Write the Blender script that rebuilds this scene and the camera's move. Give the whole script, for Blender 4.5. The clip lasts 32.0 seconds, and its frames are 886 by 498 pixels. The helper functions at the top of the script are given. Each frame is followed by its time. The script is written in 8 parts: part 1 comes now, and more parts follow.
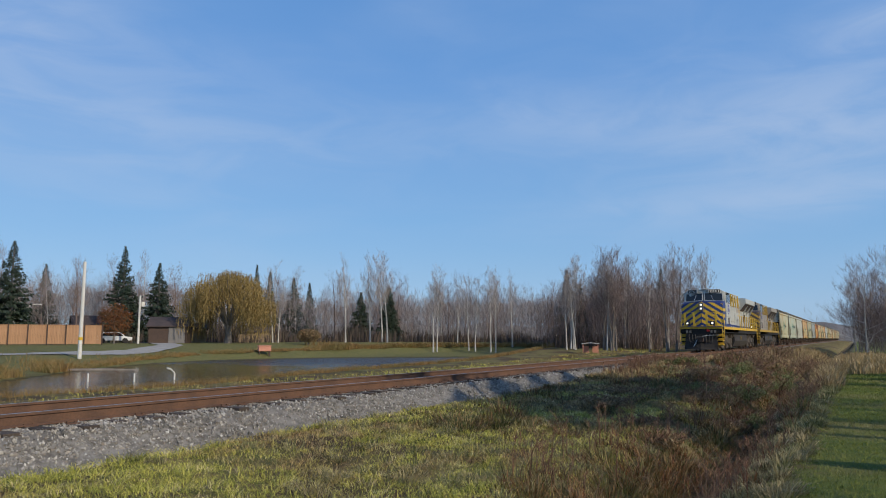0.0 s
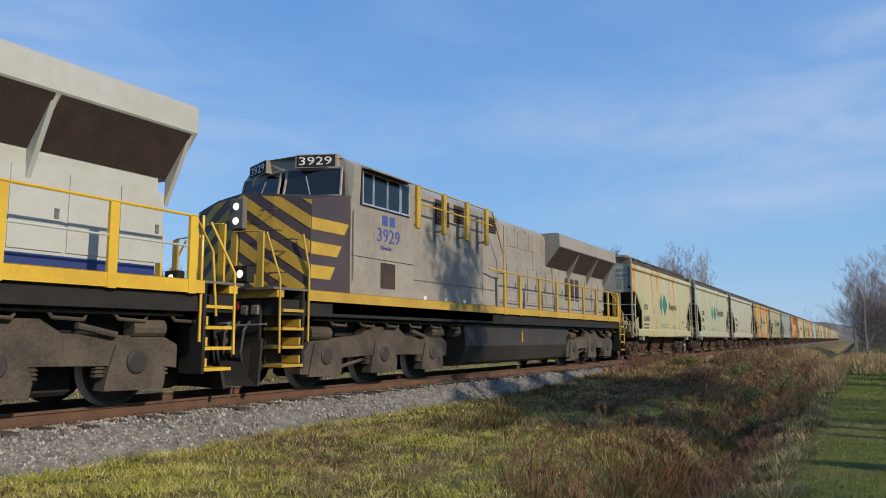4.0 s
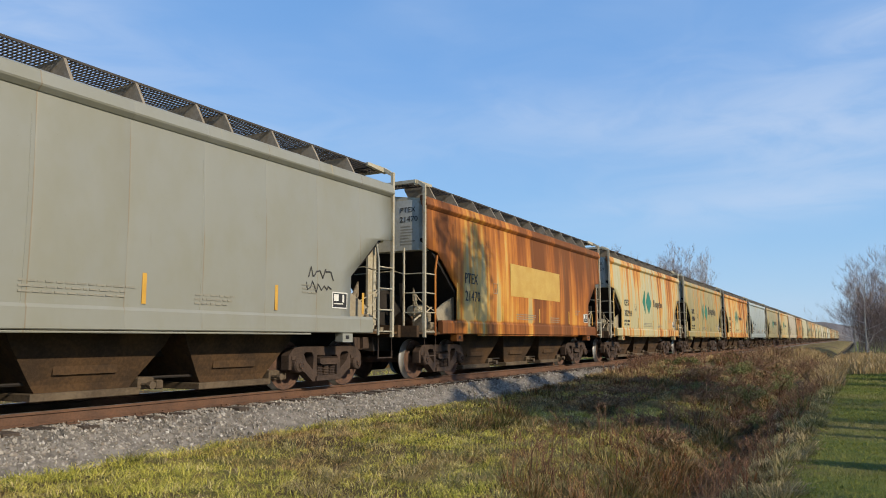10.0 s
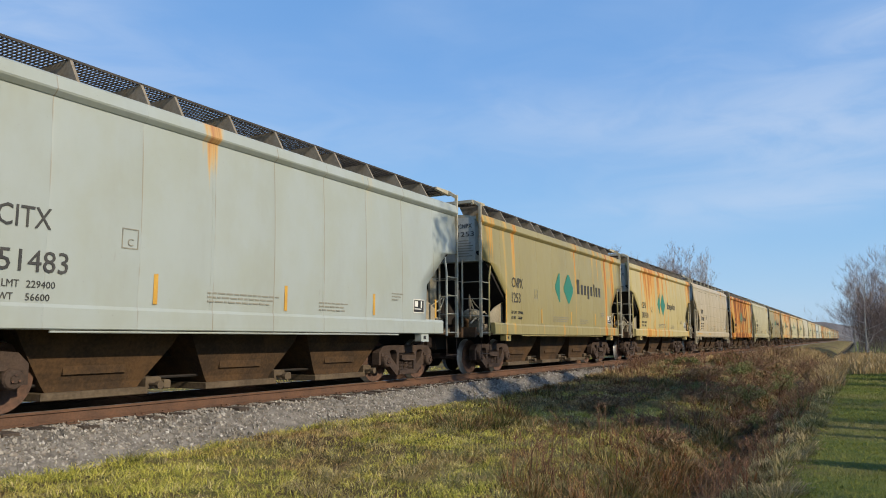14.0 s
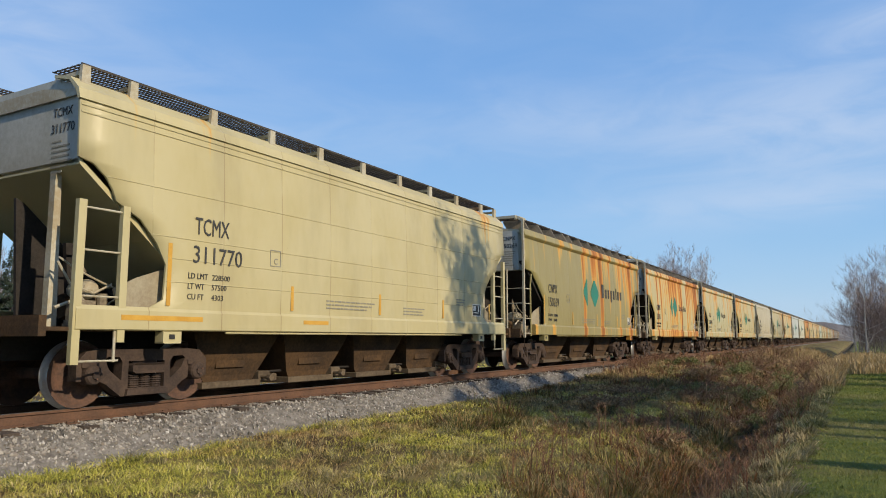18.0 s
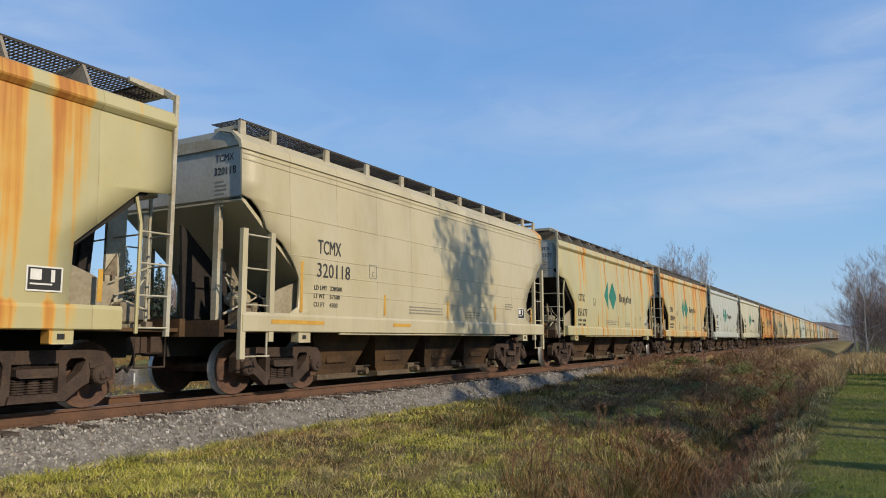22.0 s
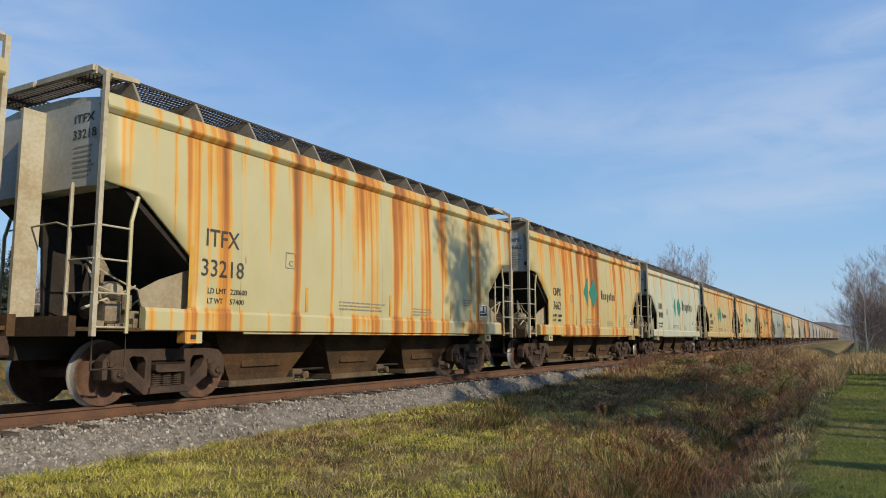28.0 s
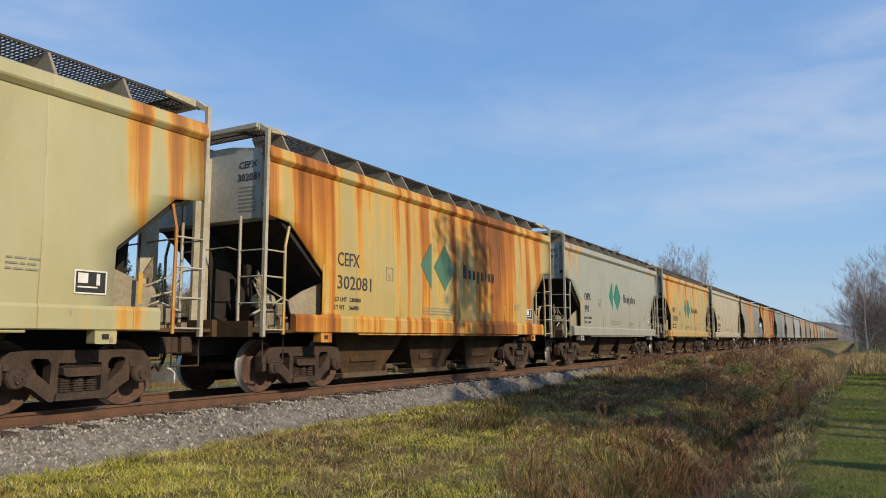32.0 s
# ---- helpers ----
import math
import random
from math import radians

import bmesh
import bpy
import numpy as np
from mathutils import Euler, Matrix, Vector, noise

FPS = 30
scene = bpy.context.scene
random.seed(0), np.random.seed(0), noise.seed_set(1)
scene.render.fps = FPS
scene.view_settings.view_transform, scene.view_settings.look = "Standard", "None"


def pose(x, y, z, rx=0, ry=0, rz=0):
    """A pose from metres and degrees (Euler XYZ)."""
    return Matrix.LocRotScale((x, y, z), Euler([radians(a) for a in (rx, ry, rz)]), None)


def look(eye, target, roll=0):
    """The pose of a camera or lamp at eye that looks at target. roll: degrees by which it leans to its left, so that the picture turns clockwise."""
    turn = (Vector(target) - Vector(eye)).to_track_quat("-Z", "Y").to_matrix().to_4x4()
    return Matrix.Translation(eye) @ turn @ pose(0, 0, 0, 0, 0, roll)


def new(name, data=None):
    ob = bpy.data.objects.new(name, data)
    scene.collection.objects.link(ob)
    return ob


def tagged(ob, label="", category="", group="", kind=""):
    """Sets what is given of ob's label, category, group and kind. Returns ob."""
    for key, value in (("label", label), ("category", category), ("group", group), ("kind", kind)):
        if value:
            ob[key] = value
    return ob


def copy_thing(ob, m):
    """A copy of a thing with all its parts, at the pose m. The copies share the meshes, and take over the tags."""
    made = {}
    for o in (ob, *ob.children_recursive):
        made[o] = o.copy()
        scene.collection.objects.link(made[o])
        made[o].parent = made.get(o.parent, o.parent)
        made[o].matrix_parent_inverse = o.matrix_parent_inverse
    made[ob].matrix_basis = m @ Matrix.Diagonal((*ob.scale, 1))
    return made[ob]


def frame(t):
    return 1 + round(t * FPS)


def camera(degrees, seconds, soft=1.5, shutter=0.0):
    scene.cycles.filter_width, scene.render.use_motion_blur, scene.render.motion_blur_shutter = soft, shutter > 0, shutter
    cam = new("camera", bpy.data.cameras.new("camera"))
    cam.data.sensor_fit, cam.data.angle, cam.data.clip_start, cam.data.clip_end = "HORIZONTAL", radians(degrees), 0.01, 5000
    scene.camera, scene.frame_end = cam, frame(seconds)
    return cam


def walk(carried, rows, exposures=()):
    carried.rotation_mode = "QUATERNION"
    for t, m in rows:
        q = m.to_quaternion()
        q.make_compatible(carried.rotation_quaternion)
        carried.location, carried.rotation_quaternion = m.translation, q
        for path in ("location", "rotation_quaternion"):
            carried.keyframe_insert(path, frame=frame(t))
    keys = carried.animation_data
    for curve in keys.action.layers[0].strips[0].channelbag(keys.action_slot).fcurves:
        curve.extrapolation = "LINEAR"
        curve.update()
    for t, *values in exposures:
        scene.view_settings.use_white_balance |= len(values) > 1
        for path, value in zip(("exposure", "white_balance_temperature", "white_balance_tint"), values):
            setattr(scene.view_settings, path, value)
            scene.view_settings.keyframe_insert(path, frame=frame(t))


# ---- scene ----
# The track runs along x at y = TRACK, rail tops at z = 0; the train comes from +x and rolls towards -x.
TRACK = 10.19
SPEED = 17.351
cam = camera(63.02, 32.0, soft=1.0)
EYE = (0.0, 0.0, 0.934)
HEADING, TILT = radians(29.72), radians(7.112)
AIM = (EYE[0] + math.cos(HEADING) * math.cos(TILT), EYE[1] + math.sin(HEADING) * math.cos(TILT), EYE[2] + math.sin(TILT))
STAND = look(EYE, AIM, -0.116)
# the picture brightens a little as the pale train fills it
walk(cam, [(0.0, STAND), (32.0, STAND)], exposures=[(0.0, 0.07, 6500, 10), (2.5, 0.10, 6500, 10), (5.5, 0.26, 6600, 10), (8.0, 0.15, 6750, 10), (9.0, 0.40, 7050, 11), (11.0, 0.40, 7050, 11), (12.0, 0.32, 7000, 11), (13.0, 0.38, 7050, 11), (14.0, 0.37, 6950, 10), (17.0, 0.26, 7050, 11), (18.0, 0.38, 7100, 11), (20.5, 0.34, 7150, 12), (21.0, 0.26, 7000, 11), (22.0, 0.24, 6900, 11), (23.0, 0.17, 6900, 11), (24.0, 0.23, 6850, 10), (25.0, 0.14, 6750, 10), (28.0, 0.28, 7150, 11), (32.0, 0.28, 7200, 12)])

# ---- world, sun, exposure ----
SUN_EL, SUN_AZ = radians(28), (-0.20, -1.0)      # towards the sun: behind the camera
world = bpy.data.worlds.new("world")
scene.world = world
world.use_nodes = True


def link(nt, a, b):
    nt.links.new(a, b)


def math_node(nt, op, a, b=None, c=None, clamp=False):
    n = nt.nodes.new("ShaderNodeMath")
    n.operation, n.use_clamp = op, clamp
    for i, v in enumerate((a, b, c)):
        if v is None:
            continue
        if isinstance(v, (int, float)):
            n.inputs[i].default_value = v
        else:
            nt.links.new(v, n.inputs[i])
    return n.outputs[0]


def mix_color(nt, fac, a, b, blend="MIX"):
    n = nt.nodes.new("ShaderNodeMix")
    n.data_type, n.blend_type = "RGBA", blend
    for i, v in ((0, fac), (6, a), (7, b)):
        if isinstance(v, (int, float)):
            n.inputs[i].default_value = v
        elif isinstance(v, tuple):
            n.inputs[i].default_value = (*v[:3], 1)
        else:
            nt.links.new(v, n.inputs[i])
    return n.outputs[2]


def ramp(nt, value, lo, hi, smooth=True):
    n = nt.nodes.new("ShaderNodeMapRange")
    n.interpolation_type = "SMOOTHSTEP" if smooth else "LINEAR"
    nt.links.new(value, n.inputs[0])
    n.inputs[1].default_value, n.inputs[2].default_value = lo, hi
    return n.outputs[0]


def noise_node(nt, vector, scale, detail=3.0, rough=0.55, distort=0.0):
    n = nt.nodes.new("ShaderNodeTexNoise")
    nt.links.new(vector, n.inputs["Vector"])
    n.inputs["Scale"].default_value, n.inputs["Detail"].default_value = scale, detail
    n.inputs["Roughness"].default_value, n.inputs["Distortion"].default_value = rough, distort
    return n.outputs["Fac"]


def stretch(nt, vector, sx, sy, sz, ox=0.0, oy=0.0, oz=0.0):
    n = nt.nodes.new("ShaderNodeMapping")
    nt.links.new(vector, n.inputs[0])
    n.inputs[1].default_value, n.inputs[3].default_value = (ox, oy, oz), (sx, sy, sz)
    return n.outputs[0]


def build_sky():
    nt = world.node_tree
    nt.nodes.clear()
    out, back = nt.nodes.new("ShaderNodeOutputWorld"), nt.nodes.new("ShaderNodeBackground")
    sky = nt.nodes.new("ShaderNodeTexSky")
    sky.sky_type, sky.sun_disc = "NISHITA", False
    sky.sun_elevation, sky.sun_rotation = SUN_EL, math.atan2(SUN_AZ[0], SUN_AZ[1])
    sky.air_density, sky.dust_density, sky.ozone_density, sky.altitude = 1.0, 0.4, 1.6, 200
    where = nt.nodes.new("ShaderNodeTexCoord").outputs["Generated"]
    # thin cirrus: long soft veils, seen flatter near the horizon
    sep = nt.nodes.new("ShaderNodeSeparateXYZ")
    link(nt, where, sep.inputs[0])
    bearing = math_node(nt, "ARCTAN2", sep.outputs[1], sep.outputs[0])
    rise = math_node(nt, "ARCSINE", sep.outputs[2])
    fine = noise_node(nt, stretch(nt, where, 2.2, 2.6, 9.0, 1.3, 0.6, 0.2), 2.4, 5.0, 0.55, 0.6)
    broad = noise_node(nt, stretch(nt, where, 1.6, 1.6, 5.0, 0.3, 0.1, 0.0), 1.5, 2.0, 0.5, 0.3)
    amount = math_node(nt, "MULTIPLY", ramp(nt, broad, 0.42, 0.78), 0.20)
    # bearing, width, height, depth (degrees) and strength of each sheet of cirrus; the last ones lie behind the viewpoint
    for az, wa, el, we, k in ((54, 22, 15, 5.0, 0.34), (66, 13, 24, 7, 0.32), (2, 15, 14.5, 4.5, 0.42), (-6, 14, 21, 4.5, 0.20), (20, 14, 17, 3.0, 0.14), (13, 10, 9.5, 1.6, 0.22), (0, 9, 10.0, 1.2, 0.25), (-120, 50, 30, 14, 0.5), (170, 40, 22, 8, 0.5), (-60, 25, 40, 12, 0.4)):
        da = math_node(nt, "DIVIDE", math_node(nt, "SUBTRACT", bearing, radians(az)), radians(wa))
        de = math_node(nt, "DIVIDE", math_node(nt, "SUBTRACT", rise, radians(el)), radians(we))
        d2 = math_node(nt, "ADD", math_node(nt, "MULTIPLY", da, da), math_node(nt, "MULTIPLY", de, de))
        amount = math_node(nt, "ADD", amount, math_node(nt, "MULTIPLY", math_node(nt, "EXPONENT", math_node(nt, "MULTIPLY", d2, -1.0)), k))
    cloud = math_node(nt, "MULTIPLY", amount, math_node(nt, "ADD", 0.45, math_node(nt, "MULTIPLY", ramp(nt, fine, 0.30, 0.68), 0.75)), clamp=True)
    # clear autumn blue, paler towards the horizon
    cr = nt.nodes.new("ShaderNodeValToRGB")
    link(nt, sep.outputs[2], cr.inputs[0])
    for k, (at, col) in enumerate(((0.0, (2.35, 3.95, 6.1)), (0.16, (1.50, 3.40, 6.2)), (0.34, (1.05, 2.75, 6.0)), (1.0, (0.6, 1.7, 4.4)))):
        e = cr.color_ramp.elements[k] if k < 2 else cr.color_ramp.elements.new(at)
        e.position, e.color = at, (*col, 1)
    blue = mix_color(nt, 0.80, sky.outputs[0], cr.outputs[0])
    colour = mix_color(nt, cloud, blue, (3.8, 4.7, 6.3))
    link(nt, colour, back.inputs[0])
    back.inputs[1].default_value = 0.115
    link(nt, back.outputs[0], out.inputs[0])


build_sky()
sun_data = bpy.data.lights.new("sun", "SUN")
sun_data.energy, sun_data.angle, sun_data.color = 3.4, radians(0.53), (1.0, 0.87, 0.68)
sun = new("sun", sun_data)
SUN_DIR = Vector((SUN_AZ[0], SUN_AZ[1], math.tan(SUN_EL) * math.hypot(*SUN_AZ))).normalized()
sun.matrix_world = look(SUN_DIR * 60, (0, 0, 0))

# ---- materials ----
MATS = {}


def material(name, colour, colour2=None, scale=3.0, fine=40.0, rough=0.7, metal=0.0, bump=0.1, bump_scale=60.0, spec=0.4, random_tone=0.0, island=None, emit=0.0, soft_light=0.0):
    """A surface whose colour wanders between two tones at a large and a fine scale, with fine relief."""
    if name in MATS:
        return MATS[name]
    m = bpy.data.materials.new(name)
    m.use_nodes = True
    nt = m.node_tree
    bsdf = nt.nodes["Principled BSDF"]
    pos = nt.nodes.new("ShaderNodeTexCoord").outputs["Object"]
    colour2 = colour2 or tuple(c * 0.7 for c in colour)
    big, small = noise_node(nt, pos, scale, 3.0), noise_node(nt, pos, fine, 4.0, 0.65)
    f = math_node(nt, "ADD", math_node(nt, "MULTIPLY", big, 0.6), math_node(nt, "MULTIPLY", small, 0.4))
    c = mix_color(nt, ramp(nt, f, 0.34, 0.66), colour, colour2)
    if random_tone:
        r = nt.nodes.new("ShaderNodeObjectInfo").outputs["Random"]
        c = mix_color(nt, math_node(nt, "MULTIPLY", r, random_tone), c, tuple(x * 0.35 for x in colour2))
    if island:
        r = nt.nodes.new("ShaderNodeNewGeometry").outputs["Random Per Island"]
        cr = nt.nodes.new("ShaderNodeValToRGB")
        link(nt, r, cr.inputs[0])
        cr.color_ramp.interpolation = "LINEAR"
        while len(cr.color_ramp.elements) < len(island):
            cr.color_ramp.elements.new(0.5)
        for i, col in enumerate(island):
            e = cr.color_ramp.elements[i]
            e.position, e.color = i / max(1, len(island) - 1), (*col, 1)
        c = mix_color(nt, 0.8, c, cr.outputs[0])
    link(nt, c, bsdf.inputs["Base Color"])
    bsdf.inputs["Metallic"].default_value = metal
    bsdf.inputs["Specular IOR Level"].default_value = spec
    link(nt, math_node(nt, "ADD", math_node(nt, "MULTIPLY", small, 0.3), rough - 0.15, clamp=True), bsdf.inputs["Roughness"])
    if bump:
        b = nt.nodes.new("ShaderNodeBump")
        b.inputs["Strength"].default_value, b.inputs["Distance"].default_value = bump, 0.02
        link(nt, noise_node(nt, pos, bump_scale, 3.0), b.inputs["Height"])
        link(nt, b.outputs[0], bsdf.inputs["Normal"])
    if emit:
        bsdf.inputs["Emission Color"].default_value = (*colour, 1)
        bsdf.inputs["Emission Strength"].default_value = emit
    if soft_light:
        t = nt.nodes.new("ShaderNodeBsdfTranslucent")
        mx = nt.nodes.new("ShaderNodeMixShader")
        link(nt, c, t.inputs[0])
        mx.inputs[0].default_value = soft_light
        link(nt, bsdf.outputs[0], mx.inputs[1])
        link(nt, t.outputs[0], mx.inputs[2])
        link(nt, mx.outputs[0], nt.nodes["Material Output"].inputs[0])
    MATS[name] = m
    return m


def car_paint(name, base, rust, seed, reach=0.5, width=1.0, grime=0.3, dark=0.0):
    """Weathered car paint with rust that runs down from the roof in streaks: an ochre edge, an orange run and a brown core.
    rust: 0 to 1; reach: how far down the streaks go; dark: how far the rust has turned to brown."""
    if name in MATS:
        return MATS[name]
    base = tuple(c * k for c, k in zip(base, (0.665, 0.680, 0.645)))
    m = bpy.data.materials.new(name)
    m.use_nodes = True
    nt = m.node_tree
    bsdf = nt.nodes["Principled BSDF"]
    pos = nt.nodes.new("ShaderNodeTexCoord").outputs["Object"]
    sep = nt.nodes.new("ShaderNodeSeparateXYZ")
    link(nt, pos, sep.inputs[0])
    x, z = sep.outputs[0], sep.outputs[2]
    length = ramp(nt, noise_node(nt, stretch(nt, pos, 1.9 * width, 0.0, 0.0, seed * 3.3, 1.0, 0.0), 1.0, 1.0), 0.36, 0.62)
    fade = math_node(nt, "ADD", 0.010 + 0.045 * (1.0 - reach), math_node(nt, "MULTIPLY", length, 0.085 * (1.30 - reach)))
    down = math_node(nt, "MULTIPLY", math_node(nt, "SUBTRACT", 4.3, z), fade)
    wide = noise_node(nt, stretch(nt, pos, 0.62 * width, 0.0, 0.03, seed, seed * 0.7, 0.0), 1.0, 1.0, 0.5, 0.10)
    mid = noise_node(nt, stretch(nt, pos, 2.1 * width, 0.0, 0.05, seed * 2.1, 3.0, 0.0), 1.0, 2.0, 0.5, 0.12)
    thin = noise_node(nt, stretch(nt, pos, 8.0, 0.0, 0.16, seed * 1.3, 7.0, 0.0), 1.0, 3.0, 0.6, 0.2)
    patch = noise_node(nt, stretch(nt, pos, 1.2, 0.4, 0.8, seed, 0.0, seed), 1.0, 4.0, 0.6)
    run = math_node(nt, "ADD", math_node(nt, "MULTIPLY", wide, 0.40), math_node(nt, "MULTIPLY", mid, 0.50))
    run = math_node(nt, "ADD", run, math_node(nt, "MULTIPLY", thin, 0.10))
    run = math_node(nt, "ADD", run, math_node(nt, "MULTIPLY", math_node(nt, "SUBTRACT", patch, 0.5), 0.08))
    run = math_node(nt, "SUBTRACT", run, down)
    # water lies on the sill and rusts it
    run = math_node(nt, "ADD", run, math_node(nt, "MULTIPLY", ramp(nt, z, 1.46, 1.36), 0.02 + 0.06 * rust))
    edge = 0.648 - 0.225 * rust - 0.10 * dark
    level = ramp(nt, math_node(nt, "ADD", run, math_node(nt, "MULTIPLY", math_node(nt, "SUBTRACT", thin, 0.5), 0.09)), edge - 0.055, edge + 0.125, smooth=False)
    cr = nt.nodes.new("ShaderNodeValToRGB")
    link(nt, level, cr.inputs[0])
    for k, (at, col) in enumerate(((0.0, (0.58, 0.43, 0.13)), (1.0, (0.14, 0.042, 0.011)), (0.26, (0.58, 0.300, 0.048)), (0.48, (0.45, 0.155, 0.018)), (0.76, (0.26, 0.075, 0.012)))):
        e = cr.color_ramp.elements[k] if k < 2 else cr.color_ramp.elements.new(at)
        e.position, e.color = at, (*col, 1)
    pale = mix_color(nt, ramp(nt, patch, 0.35, 0.7), base, tuple(c * k for c, k in zip(base, (0.95, 0.93, 0.86))))
    c = mix_color(nt, math_node(nt, "MULTIPLY", ramp(nt, level, 0.0, 0.30), min(0.96, 0.74 + 0.25 * rust)), pale, cr.outputs[0])
    # scabs where the paint has lifted, in short upright dashes on the lower half
    scab = noise_node(nt, stretch(nt, pos, 7.0, 0.0, 1.6, seed * 0.9, 2.0, seed), 1.0, 2.0, 0.5)
    scab = math_node(nt, "MULTIPLY", ramp(nt, scab, 0.70, 0.76), math_node(nt, "MULTIPLY", ramp(nt, z, 3.0, 2.0), 0.75 * min(1.0, rust * 1.4)))
    c = mix_color(nt, scab, c, (0.15, 0.055, 0.02))
    # panel seams
    f = math_node(nt, "FRACT", math_node(nt, "DIVIDE", math_node(nt, "ADD", x, 6.7), 1.34))
    bulge = math_node(nt, "MULTIPLY", math_node(nt, "MULTIPLY", f, math_node(nt, "SUBTRACT", 1.0, f)), 4.0)
    seam = math_node(nt, "MULTIPLY", ramp(nt, bulge, 0.035, 0.012), math_node(nt, "MULTIPLY", ramp(nt, patch, 0.40, 0.58), 0.5))
    c = mix_color(nt, seam, c, (0.20, 0.12, 0.045))
    # dust and soot films that hang in runs, small chips
    dust = noise_node(nt, stretch(nt, pos, 0.9, 0.5, 0.22, 0, 0, seed), 1.0, 5.0, 0.65)
    c = mix_color(nt, math_node(nt, "MULTIPLY", ramp(nt, dust, 0.44, 0.78), grime), c, (0.17, 0.145, 0.085))
    speck = noise_node(nt, pos, 26.0, 4.0, 0.7)
    c = mix_color(nt, math_node(nt, "MULTIPLY", ramp(nt, speck, 0.66, 0.74), 0.2 + 0.4 * rust), c, (0.10, 0.05, 0.025))
    link(nt, c, bsdf.inputs["Base Color"])
    link(nt, math_node(nt, "ADD", 0.44, math_node(nt, "MULTIPLY", level, 0.4)), bsdf.inputs["Roughness"])
    bsdf.inputs["Specular IOR Level"].default_value = 0.35
    b = nt.nodes.new("ShaderNodeBump")
    b.inputs["Strength"].default_value, b.inputs["Distance"].default_value = 0.45, 0.045
    dent = math_node(nt, "ADD", noise_node(nt, stretch(nt, pos, 1.0, 1.0, 0.6), 2.2, 2.0), math_node(nt, "MULTIPLY", math_node(nt, "SQRT", bulge), 0.9))
    link(nt, dent, b.inputs["Height"])
    link(nt, b.outputs[0], bsdf.inputs["Normal"])
    MATS[name] = m
    return m


STEEL_RUST = material("rusty_cast_steel", (0.070, 0.046, 0.034), (0.032, 0.022, 0.018), 4.0, 30.0, 0.85, 0.0, 0.35, 40.0)
WHEEL_RUST = material("rusty_wheel_face", (0.125, 0.066, 0.044), (0.058, 0.036, 0.028), 5.0, 30.0, 0.85, 0.0, 0.2, 40.0)
TREAD = material("polished_tread", (0.70, 0.69, 0.67), (0.55, 0.54, 0.52), 3.0, 30.0, 0.45, 0.55, 0.0)
# Near-black; on the car ends it also carries their shade.
UNDER = material("soot_and_shade_underframe", (0.030, 0.025, 0.022), (0.016, 0.014, 0.013), 3.0, 25.0, 0.9, 0.0, 0.2)
HOPPER_DIRT = material("dusty_hopper_steel", (0.090, 0.049, 0.020), (0.036, 0.022, 0.012), 1.6, 20.0, 0.9, 0.0, 0.25, 30.0)
GRATING = material("dark_grating", (0.045, 0.042, 0.040), (0.085, 0.075, 0.065), 3.0, 40.0, 0.75, 0.4, 0.0)
LETTER = material("faded_black_lettering", (0.030, 0.033, 0.036), (0.060, 0.060, 0.058), 4.0, 50.0, 0.7, 0.0, 0.0)
FINE_PRINT = material("faded_small_print", (0.20, 0.20, 0.17), (0.27, 0.26, 0.21), 6.0, 60.0, 0.7, 0.0, 0.0)
EMBLEM = material("faded_green_emblem", (0.010, 0.195, 0.145), (0.028, 0.165, 0.120), 1.5, 40.0, 0.6, 0.0, 0.0)
EMBLEM_DULL = material("dull_green_emblem", (0.055, 0.175, 0.125), (0.075, 0.150, 0.095), 2.5, 40.0, 0.65, 0.0, 0.0)
REFLECTOR = material("yellow_reflector_strip", (0.56, 0.33, 0.06), (0.46, 0.25, 0.04), 4.0, 50.0, 0.45, 0.0, 0.0)
WHITE_DECAL = material("white_decal", (0.72, 0.72, 0.68), (0.60, 0.60, 0.55), 6.0, 60.0, 0.6, 0.0, 0.0)
BLACK_DECAL = material("black_decal", (0.02, 0.02, 0.02), (0.03, 0.03, 0.03), 6.0, 60.0, 0.6, 0.0, 0.0)
RAIL_RUST = material("rusty_rail", (0.140, 0.073, 0.043), (0.085, 0.048, 0.032), 3.0, 45.0, 0.85, 0.0, 0.25, 60.0)
RAIL_TOP = material("worn_rail_head", (0.50, 0.49, 0.48), (0.34, 0.32, 0.30), 2.0, 30.0, 0.38, 0.9, 0.0)
TIE_WOOD = material("weathered_tie_timber", (0.090, 0.066, 0.050), (0.045, 0.036, 0.030), 3.0, 25.0, 0.9, 0.0, 0.4, 30.0, random_tone=0.5)
STONE = material("crushed_limestone", (0.34, 0.325, 0.295), (0.22, 0.21, 0.19), 3.0, 30.0, 0.9, 0.0, 0.4, 60.0,
                 island=((0.06, 0.055, 0.050), (0.22, 0.21, 0.19), (0.36, 0.345, 0.315), (0.17, 0.135, 0.10), (0.60, 0.58, 0.53)))
BALLAST = material("ballast_bed", (0.23, 0.215, 0.19), (0.10, 0.090, 0.078), 6.0, 28.0, 0.95, 0.0, 1.0, 26.0)

